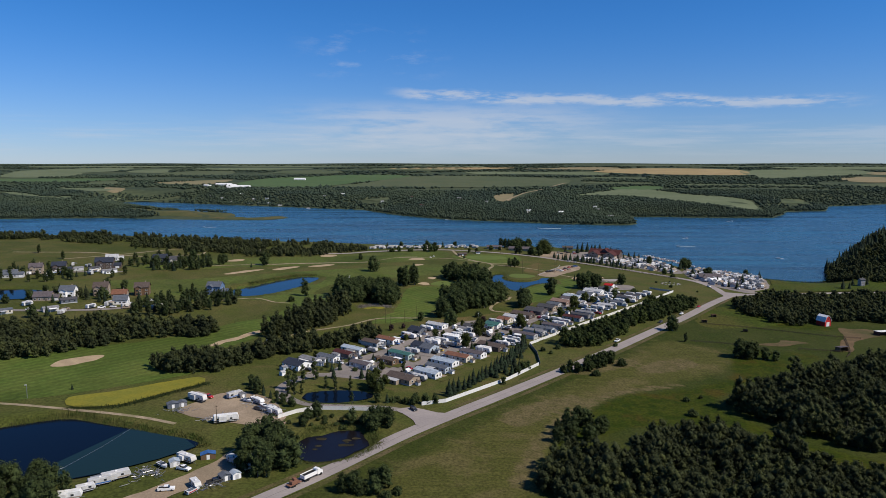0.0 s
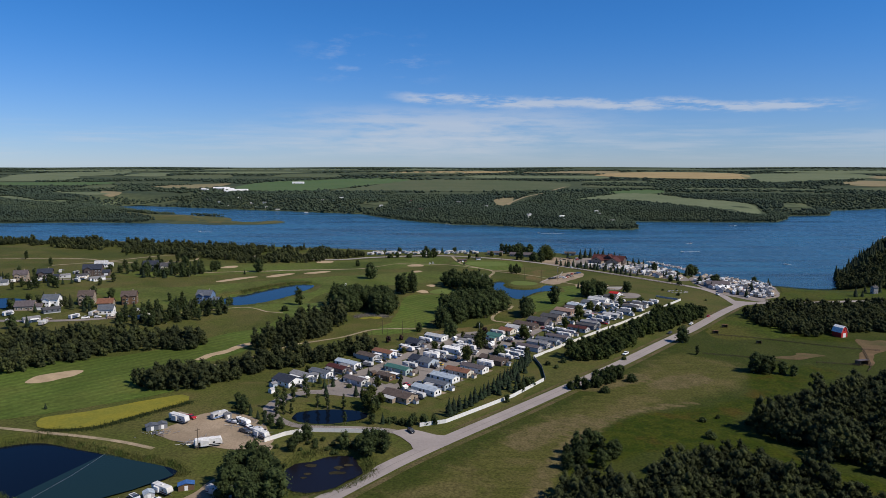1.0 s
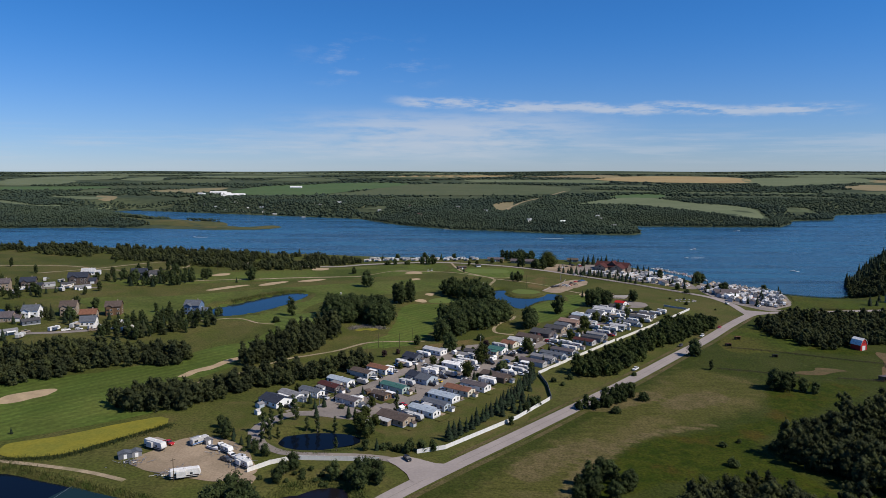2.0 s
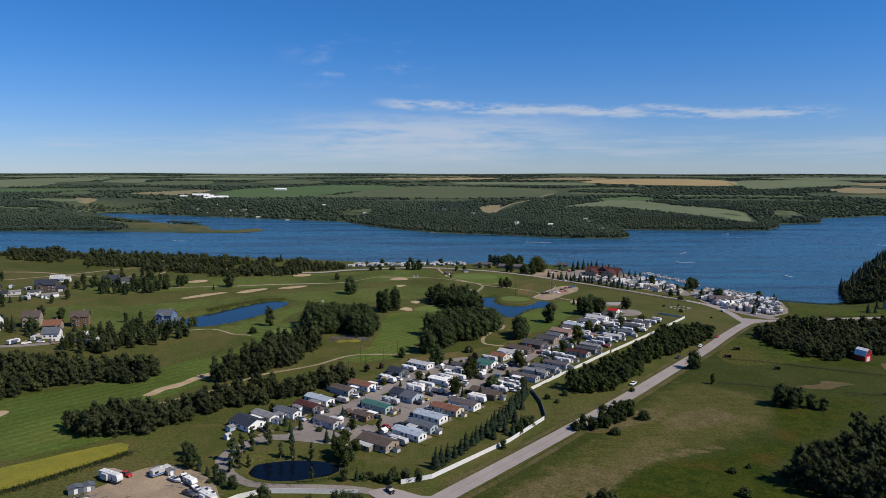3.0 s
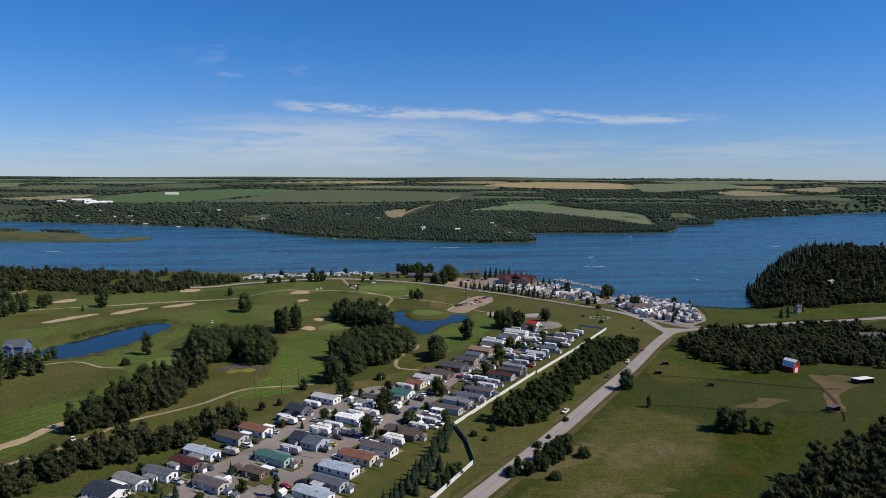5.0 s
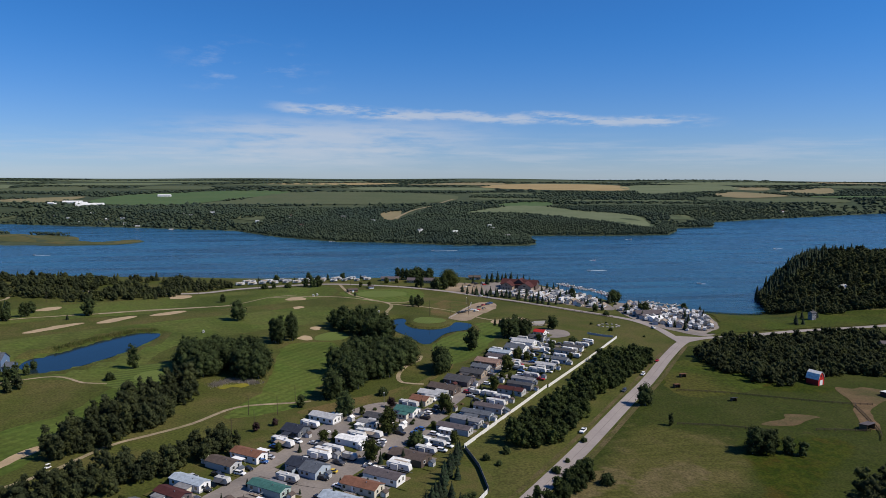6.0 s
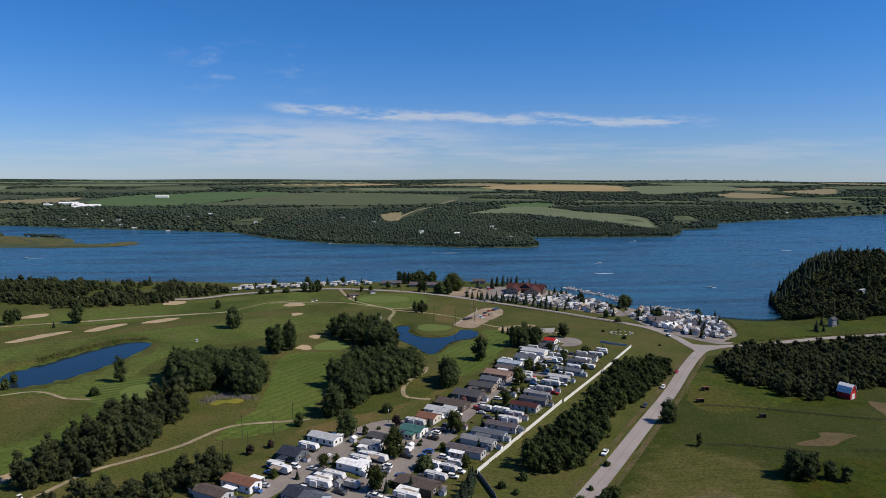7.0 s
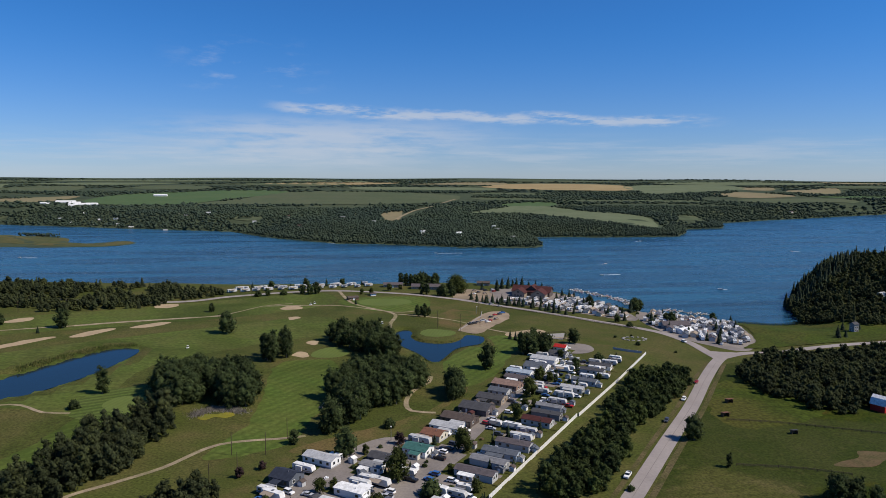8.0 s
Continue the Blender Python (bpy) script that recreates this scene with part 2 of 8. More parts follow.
M["gravel"] = material("gravel_yard", (0.306, 0.239, 0.167), 0.95, 0.1, vary=0.14, scale=0.08, fine=1.2, second=(0.243, 0.184, 0.126), third=(0.198, 0.158, 0.108), bump=0.03)
M["dirt"] = material("bare_earth", (0.135, 0.090, 0.050), 0.95, 0.1, vary=0.25, scale=0.1, fine=1.0, second=(0.100, 0.070, 0.036), third=(0.062, 0.060, 0.022))
M["asphalt"] = material("worn_asphalt", (0.290, 0.255, 0.235), 0.9, 0.2, vary=0.07, scale=0.06, fine=0.9, second=(0.245, 0.215, 0.200))
M["street"] = material("village_asphalt", (0.203, 0.178, 0.162), 0.9, 0.2, vary=0.12, scale=0.10, fine=1.1, second=(0.158, 0.140, 0.126), third=(0.234, 0.203, 0.176))
M["concrete"] = material("concrete_pad", (0.30, 0.28, 0.26), 0.9, 0.2, vary=0.08, scale=0.4, fine=3)
M["pasture"] = material("pasture_grass", (0.034, 0.043, 0.007), 0.95, 0.1, vary=0.42, scale=0.06, fine=0.8, second=(0.046, 0.045, 0.010), third=(0.022, 0.030, 0.004), bump=0.12)
M["verge"] = material("dry_verge", (0.078, 0.068, 0.025), 0.95, 0.1, vary=0.4, scale=0.15, fine=1.2, second=(0.056, 0.058, 0.017), third=(0.105, 0.082, 0.042))
M["bark"] = material("aspen_bark", (0.28, 0.26, 0.22), 0.9, 0.1, vary=0.2, scale=2, fine=8, second=(0.12, 0.10, 0.08))
# aspen bark at half value: shade under the crowns painted in
M["bark_shaded"] = material("shaded_stem_bark", (0.15, 0.135, 0.11), 0.9, 0.1, vary=0.2, scale=2, fine=8, second=(0.08, 0.07, 0.055))
M["bark_dark"] = material("dark_bark", (0.09, 0.07, 0.05), 0.9, 0.1, vary=0.2, scale=2, fine=8)
M["leaf"] = leaf_material("aspen_leaves", (0.041, 0.058, 0.022), vary=0.2, scale=0.35, fine=1.4, second=(0.049, 0.066, 0.023), obj_vary=0.28, island=0.3)
M["leaf_light"] = leaf_material("birch_leaves", (0.066, 0.082, 0.022), vary=0.2, scale=0.4, fine=1.4, obj_vary=0.2, island=0.3)
M["leaf_red"] = material("plum_leaves", (0.036, 0.018, 0.016), 0.75, 0.25, vary=0.25, scale=0.4, fine=3.0, obj_vary=0.2, island=0.3)
M["needle"] = material("spruce_needles", (0.014, 0.027, 0.011), 0.8, 0.2, vary=0.25, scale=0.5, fine=4.0, obj_vary=0.25, island=0.3)
M["thicket"] = leaf_material("thicket_leaves", (0.052, 0.070, 0.023), crowns=True, vary=0.2, scale=0.16, fine=0.7, island=0.28)
M["woods"] = leaf_material("woodland_leaves", (0.047, 0.057, 0.025), crowns=True, vary=0.2, scale=0.16, fine=0.7, second=(0.058, 0.065, 0.027), third=(0.036, 0.043, 0.019), island=0.28)
# distance haze is put into this foliage colour: lighter and bluer than near woods
M["hazed_far_woods"] = material("far_woodland", (0.038, 0.055, 0.037), 0.95, 0.05, vary=0.18, scale=0.012, fine=0.12, second=(0.050, 0.066, 0.040), third=(0.032, 0.048, 0.037), island=0.18)
M["bog_weed"] = material("bog_weed", (0.045, 0.036, 0.018), 0.95, 0.1, vary=0.4, scale=0.5, fine=2.0, second=(0.022, 0.022, 0.010), third=(0.02, 0.018, 0.01))
M["reed"] = material("reeds", (0.105, 0.105, 0.035), 0.9, 0.1, vary=0.2, scale=0.2, fine=2.0, second=(0.05, 0.075, 0.018), island=0.25)
# green, dull and pale fields have haze mixed in, greyer and bluer
for name, c, c2 in (("field_green", (0.066, 0.108, 0.046), (0.078, 0.115, 0.050)), ("field_dull", (0.074, 0.094, 0.050), (0.090, 0.102, 0.056)),
                    ("field_pale", (0.128, 0.150, 0.086), (0.108, 0.132, 0.072)), ("field_gold", (0.300, 0.235, 0.120), (0.27, 0.205, 0.105)), ("field_tan", (0.22, 0.18, 0.105), (0.18, 0.165, 0.09))):
    M[name] = material(name, c, 0.95, 0.05, vary=0.10, scale=0.008, fine=0.08, second=c2)

# ---- building helpers ----
rng = np.random.default_rng(7)


def mesh_from(name, verts, faces, mat=None, smooth=False):
    """A mesh from arrays: verts (n, 3), faces (m, k), all with k corners."""
    verts, faces = np.asarray(verts, np.float32), np.asarray(faces, np.int32)
    me = bpy.data.meshes.new(name)
    k = faces.shape[1]
    me.vertices.add(len(verts))
    me.vertices.foreach_set("co", verts.ravel())
    me.loops.add(faces.size)
    me.loops.foreach_set("vertex_index", faces.ravel())
    me.polygons.add(len(faces))
    me.polygons.foreach_set("loop_start", np.arange(0, faces.size, k, dtype=np.int32))
    me.update(calc_edges=True)
    me.validate()
    if smooth:
        me.polygons.foreach_set("use_smooth", np.ones(len(faces), dtype=bool))
    if mat:
        me.materials.append(mat)
    return me


def part(name, bm, mat, parent=None, label="", smooth=False):
    me = bpy.data.meshes.new(name)
    bm.to_mesh(me)
    bm.free()
    me.materials.append(mat)
    if smooth:
        for p in me.polygons:
            p.use_smooth = True
    ob = new(name, me)
    ob.parent = parent
    return tagged(ob, label)


def shared(name, me, parent, m=None, label=""):
    ob = new(name, me)
    ob.parent = parent
    if m is not None:
        ob.matrix_local = m
    return tagged(ob, label)


def box(bm, x0, x1, y0, y1, z0, z1):
    v = [bm.verts.new(c) for c in ((x0, y0, z0), (x1, y0, z0), (x1, y1, z0), (x0, y1, z0), (x0, y0, z1), (x1, y0, z1), (x1, y1, z1), (x0, y1, z1))]
    for f in ((3, 2, 1, 0), (4, 5, 6, 7), (0, 1, 5, 4), (1, 2, 6, 5), (2, 3, 7, 6), (3, 0, 4, 7)):
        bm.faces.new([v[i] for i in f])
    return bm


def boxes(*rows):
    bm = bmesh.new()
    for r in rows:
        box(bm, *r)
    return bm


def prism(bm, outline, axis, a, b):
    """The outline (pairs) drawn out along axis 0 (x) or 1 (y), from a to b."""
    def at(p, s):
        return (s, p[0], p[1]) if axis == 0 else (p[0], s, p[1])
    lo = [bm.verts.new(at(p, a)) for p in outline]
    hi = [bm.verts.new(at(p, b)) for p in outline]
    n = len(outline)
    for i in range(n):
        bm.faces.new((lo[i], lo[(i + 1) % n], hi[(i + 1) % n], hi[i]))
    bm.faces.new(lo[::-1])
    bm.faces.new(hi)
    bmesh.ops.recalc_face_normals(bm, faces=bm.faces)
    return bm


def bevel(bm, w, seg=1):
    bmesh.ops.bevel(bm, geom=bm.edges[:], offset=w, segments=seg, affect="EDGES", clamp_overlap=True)
    return bm


def tube(bm, p, q, r0, r1, n=8):
    p, q = Vector(p), Vector(q)
    rot = (q - p).to_track_quat("Z", "Y").to_matrix()
    a = [bm.verts.new(p + rot @ Vector((r0 * math.cos(i * 2 * math.pi / n), r0 * math.sin(i * 2 * math.pi / n), 0))) for i in range(n)]
    b = [bm.verts.new(q + rot @ Vector((r1 * math.cos(i * 2 * math.pi / n), r1 * math.sin(i * 2 * math.pi / n), 0))) for i in range(n)]
    for i in range(n):
        bm.faces.new((a[i], a[(i + 1) % n], b[(i + 1) % n], b[i]))
    bm.faces.new(a[::-1])
    bm.faces.new(b)
    return bm


# ---- the lie of the land ----
LAKE = -18.0
NEAR_SHORE = [(-6000, 1500), (-1500, 1180), (-700, 1020), (-300, 1005), (-92, 992), (60, 1005), (150, 1012), (225, 985), (262, 935), (286, 884), (312, 846), (340, 828), (363, 824), (384, 814), (404, 801), (424, 797),
              (442, 808), (456, 836), (470, 864), (506, 906), (536, 946), (620, 1010), (760, 1050), (1000, 1100), (1600, 1200), (6000, 1500), (6000, -4000), (-6000, -4000)]
FAR_SHORE = [(-6000, 1950), (-2500, 1650), (-1071, 1673), (-840, 1700), (-640, 1660), (-540, 1636), (-434, 1632), (-392, 1668), (-381, 1713), (-420, 1768), (-450, 1735), (-480, 1712), (-525, 1745), (-555, 1843), (-632, 1910), (-716, 1915), (-881, 2060), (-1000, 2190), (-1100, 2330), (-1040, 2385), (-874, 2307),
             (-533, 2134), (-240, 1985), (-120, 1780), (14, 1641), (143, 1595), (259, 1524), (395, 1505), (425, 1540), (458, 1735), (634, 1707), (799, 1707), (870, 1800), (932, 1915), (1055, 1940), (1165, 2133),
             (1405, 2244), (2048, 2507), (6000, 3000), (6000, 7000), (-6000, 7000)]


def signed(poly, x, y):
    """Distance to the outline, positive inside."""
    p = np.asarray(poly, float)
    q = np.roll(p, -1, 0)
    best, inside = np.full(np.shape(x), 1e18), np.zeros(np.shape(x), bool)
    for (ax, ay), (bx, by) in zip(p, q):
        ex, ey = bx - ax, by - ay
        t = np.clip(((x - ax) * ex + (y - ay) * ey) / (ex * ex + ey * ey + 1e-12), 0, 1)
        best = np.minimum(best, (x - ax - t * ex) ** 2 + (y - ay - t * ey) ** 2)
        cross = (ay > y) != (by > y)
        if ay != by:
            inside ^= cross & (x < ax + (y - ay) / (by - ay) * ex)
    d = np.sqrt(best)
    return np.where(inside, d, -d)


def step(a, b, v):
    t = np.clip((v - a) / (b - a), 0, 1)
    return t * t * (3 - 2 * t)


def curve(pts, closed=True, gap=5.0):
    """A smooth line through the points, sampled at about the gap."""
    p = [np.array(q, float) for q in pts]
    n, out = len(p), []
    for i in range(n if closed else n - 1):
        a, b, c, d = (p[(i + k) % n] if closed else p[min(max(i + k, 0), n - 1)] for k in (-1, 0, 1, 2))
        m = max(2, int(np.linalg.norm(c - b) / gap))
        for j in range(m):
            t = j / m
            out.append(0.5 * (2 * b + (c - a) * t + (2 * a - 5 * b + 4 * c - d) * t * t + (3 * b - a - 3 * c + d) * t ** 3))
    if not closed:
        out.append(p[-1])
    return np.array(out)


PONDS = {
    "storage": [(-230, 262), (-200, 290), (-184, 300), (-171, 304), (-150, 297), (-129, 289), (-109, 281), (-105, 275), (-114, 265), (-127, 254), (-140, 246), (-162, 238), (-200, 232)],
    "bog": [(-63, 282), (-60, 291), (-54, 293), (-48, 298), (-39, 298), (-36, 291), (-33, 283), (-38, 277), (-42, 271), (-51, 267), (-58, 270), (-60, 276)],
    "village": [(-73, 347), (-59, 353), (-43, 351), (-38, 343), (-53, 335), (-68, 337)],
    "golf": [(-192, 618), (-178, 641), (-163, 668), (-147, 689), (-135, 692), (-127, 678), (-136, 640), (-147, 616), (-163, 594), (-180, 590)],
    "ring": [(45, 722), (50, 742), (58, 747), (61, 736), (58, 722), (62, 708), (73, 699), (86, 700), (95, 710), (101, 722), (112, 714), (106, 694), (86, 682), (66, 648), (57, 672), (47, 698)],
    "west": [(-420, 575), (-385, 590), (-350, 588), (-330, 575), (-335, 555), (-380, 545), (-430, 550)],
}
POND_LINE = {k: curve(v, True, 4.0) for k, v in PONDS.items()}


def base_plane(x, y):
    return -0.027 * np.clip(x, -500, 420) + 0.003 * np.clip(y, -200, 1000)


POND_LEVEL = {k: float(base_plane(*np.mean(v, 0)) - 1.3) for k, v in PONDS.items()}


def ground(x, y):
    x, y = np.asarray(x, float), np.asarray(y, float)
    z = base_plane(x, y)
    z = z + 37 * np.exp(-(np.where(x < 605, (x - 605) / 88, (x - 605) / 280) ** 2 + ((y - 870) / 125) ** 2))
    z = z + 0.5 * np.sin(x * 0.021 + 1.3) * np.sin(y * 0.017) * step(700, 900, -x + y * 0.6 + 500)
    for k, line in POND_LINE.items():
        near = (np.abs(x - line[:, 0].mean()) < 120) & (np.abs(y - line[:, 1].mean()) < 120)
        if near.any():
            d = np.where(near, signed(line, np.where(near, x, 0), np.where(near, y, 0)), -99)
            w = 3.5 if k == "ring" else 7
            z = np.where(d > -9, z + (np.minimum(POND_LEVEL[k] - 1.0, z) - z) * step(-w, 1.5, d), z)
    d = signed(NEAR_SHORE, x, y)
    bank = 30 + 60 * step(240, 360, x) - 52 * step(410, 470, x)
    zn = LAKE - 2 + (z - LAKE + 2) * step(-0.18, 1.0, d / bank)
    far = signed(FAR_SHORE, x, y)
    rise = 108 * (np.clip(y - 1560, 0, None) / 3400) ** 1.12 + 2.5 * np.sin(x * 0.004 + y * 0.002) * step(1900, 2600, y)
    zf = LAKE - 2 + (9 * step(0, 90, far) + rise) * step(0, 160, far) + 3 * step(-6, 8, far)
    return np.where(y > 1000 + 0.2 * np.clip(np.abs(x) - 600, 0, None), np.where(d > 0, zn, zf), zn)


def gz(x, y):
    return float(ground(np.array([x]), np.array([y]))[0])


def axis_steps(marks):
    out = [marks[0][0]]
    for (a, s0), (b, s1) in zip(marks, marks[1:]):
        while out[-1] < b - 0.5 * s1:
            f = (out[-1] - a) / (b - a)
            out.append(min(b, out[-1] + s0 + (s1 - s0) * f))
        out[-1] = b
    return np.array(out)


def build_ground():
    xs = axis_steps([(-5200, 200), (-1600, 30), (-520, 9), (-250, 3.5), (330, 3.5), (560, 8), (1500, 26), (5200, 200)])
    ys = axis_steps([(-3000, 300), (0, 30), (215, 4), (240, 3.5), (760, 3.5), (1050, 7), (1500, 18), (2400, 20), (5020, 75)])
    X, Y = np.meshgrid(xs, ys)
    Z = ground(X, Y)
    nx, ny = len(xs), len(ys)
    i = np.arange(ny - 1)[:, None] * nx + np.arange(nx - 1)[None]
    faces = np.stack([i, i + 1, i + 1 + nx, i + nx], -1).reshape(-1, 4)
    # land colour: meadow near; across the lake woodland floor with bluish haze mixed in
    m = material("open_ground", (0.061, 0.071, 0.015), 0.95, 0.1, vary=0.38, scale=0.05, fine=0.9, second=(0.086, 0.077, 0.025), third=(0.045, 0.056, 0.011))
    ob = new("ground", mesh_from("ground", np.stack([X, Y, Z], -1).reshape(-1, 3), faces, m, True))
    me = ob.data
    me.materials.append(material("hazed_far_floor", (0.042, 0.058, 0.036), 0.95, 0.05, vary=0.2, scale=0.006, fine=0.05, second=(0.064, 0.078, 0.042)))
    cy = (Y[:-1, :-1] + Y[1:, 1:]).ravel() / 2
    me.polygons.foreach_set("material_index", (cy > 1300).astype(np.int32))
    tagged(ob, "grassy rolling land falling gently to the lake", "ground", kind="structure")
    s = 5600
    lake = new("lake_water", mesh_from("lake_water", [(-s, 500, LAKE), (s, 500, LAKE), (s, 3200, LAKE), (-s, 3200, LAKE)], [(0, 1, 2, 3)], M["lake"]))
    tagged(lake, "wide blue lake ruffled by a light wind", "lake", kind="structure")


build_ground()


def patch(name, pts, mat, lift=0.1, label="", category="", kind="structure", closed_curve=True, gap=4.0, grid=9.0, level=None, jitter=0.0):
    """A sheet with a smooth outline, laid on the ground."""
    line = curve(pts, True, gap) if closed_curve else np.array(pts, float)
    if jitter:
        line = line + np.array([[noise.noise((p[0] * 0.12, p[1] * 0.12, 3.0)), noise.noise((p[0] * 0.12, p[1] * 0.12, 9.0))] for p in line]) * jitter
    lo, hi = line.min(0), line.max(0)
    gx, gy = np.meshgrid(np.arange(lo[0] + grid / 2, hi[0], grid), np.arange(lo[1] + grid / 2, hi[1], grid))
    inner = np.stack([gx.ravel(), gy.ravel()], 1)
    if len(inner):
        inner = inner[signed(line, inner[:, 0], inner[:, 1]) > grid * 0.3]
    n = len(line)
    pts2 = [Vector(p) for p in np.concatenate([line, inner])]
    v, _, f, *_ = geometry.delaunay_2d_cdt(pts2, [(i, (i + 1) % n) for i in range(n)], [], 1, 1e-4)
    xy = np.array([(p.x, p.y) for p in v])
    z = ground(xy[:, 0], xy[:, 1]) + lift if level is None else np.full(len(xy), level)
    tri = [t for t in f if len(t) == 3]
    ob = new(name, mesh_from(name, np.column_stack([xy, z]), tri, mat, True))
    return tagged(ob, label, category, kind=kind)


def strip(name, pts, width, mat, lift=0.12, label="", category="road", closed=False, parent=None, gap=5.0, end_width=None):
    line = curve(pts, closed, gap)
    t = np.gradient(line, axis=0)
    t /= np.linalg.norm(t, axis=1)[:, None]
    nrm = np.column_stack([t[:, 1], -t[:, 0]])
    w = np.linspace(width, end_width or width, len(line))[:, None]
    rows = [line + nrm * w * f for f in (-0.5, -0.17, 0.17, 0.5)]
    xy = np.stack(rows, 1).reshape(-1, 2)
    z = ground(xy[:, 0], xy[:, 1]) + lift
    n = len(line)
    i = np.arange(n - 1)[:, None] * 4 + np.arange(3)[None]
    faces = np.stack([i, i + 1, i + 5, i + 4], -1).reshape(-1, 4)
    ob = new(name, mesh_from(name, np.column_stack([xy, z]), faces, mat, True))
    return tagged(ob, label, category, kind="structure")

# ---- ponds, grass, sand, roads ----
def pond(key, mat, label):
    lo = np.array(PONDS[key], float)
    c = lo.mean(0)
    big = c + (lo - c) * (1.0 if key == "ring" else 1.05)
    patch("pond_water", big, mat, label=label, category="pond", level=POND_LEVEL[key], grid=20)


pond("storage", M["pond"], "deep blue storage pond with reedy banks")
pond("bog", M["bog"], "dark boggy pond beside the road")
pond("village", M["pond"], "small dark pond inside the village loop")
pond("golf", M["pond_blue"], "long blue pond on the golf course")
pond("ring", M["pond_blue"], "blue pond curling round a putting green")
pond("west", M["pond"], "dark pond beside the houses")


def grass(pts, key, lift, label, category="grass", jitter=2.0):
    patch("grass_area", pts, M[key], lift, label, category, jitter=jitter)


grass([(-250, 330), (-262, 372), (-240, 405), (-188, 437), (-150, 492), (-132, 512), (-118, 560), (-100, 545), (-118, 490), (-130, 440), (-158, 400), (-162, 378), (-140, 370), (-185, 333), (-215, 322)], "fairway", 0.05, "mown fairway of the golf course", "fairway")
grass([(-41, 540), (-38, 592), (-36, 640), (-20, 655), (0, 650), (4, 600), (-4, 565), (-12, 540), (-22, 510), (-55, 498)], "fairway", 0.05, "mown fairway of the golf course", "fairway")
grass([(-310, 640), (-240, 660), (-170, 705), (-120, 735), (-60, 770), (-10, 790), (10, 740), (-60, 690), (-110, 640), (-120, 560), (-160, 570), (-210, 560), (-270, 590)], "fairway_b", 0.04, "mown fairway of the golf course", "fairway")
grass([(-330, 730), (-240, 795), (-160, 835), (-60, 890), (-5, 905), (0, 850), (-60, 800), (-140, 765), (-220, 735), (-290, 705)], "fairway_b", 0.04, "mown fairway of the golf course", "fairway")
grass([(70, 640), (100, 690), (118, 715), (150, 715), (120, 660), (95, 610), (70, 590)], "fairway", 0.05, "mown grass beside the pond", "fairway")
grass([(10, 870), (60, 890), (92, 880), (88, 835), (70, 812), (40, 812), (14, 835)], "fairway", 0.05, "round lawn by the lake road", "lawn")
grass([(28, 868), (55, 876), (74, 868), (70, 848), (42, 838), (26, 848)], "green", 0.10, "pale putting green", "putting green")
grass([(-14, 662), (-12, 678), (2, 688), (10, 672), (2, 660)], "green", 0.10, "pale putting green", "putting green")
grass([(-132, 566), (-124, 590), (-104, 604), (-84, 600), (-78, 578), (-90, 556), (-112, 546)], "fairway_ring", 0.07, "banded mown apron round a putting green", "apron")
grass([(-116, 572), (-110, 584), (-98, 584), (-93, 568), (-104, 557)], "green", 0.10, "pale putting green with mown bands", "putting green")
grass([(66, 722), (78, 714), (90, 720), (94, 732), (84, 740), (70, 738)], "green", 0.10, "round putting green ringed by water", "putting green")
grass([(-62, 395), (-110, 385), (-75, 330), (-20, 322), (20, 352), (50, 390), (60, 420), (52, 448), (125, 545), (205, 650), (190, 690), (150, 690), (110, 660), (60, 570), (30, 530), (-20, 520), (-60, 470)], "lawn", 0.03, "lawns between the village homes", "lawn")


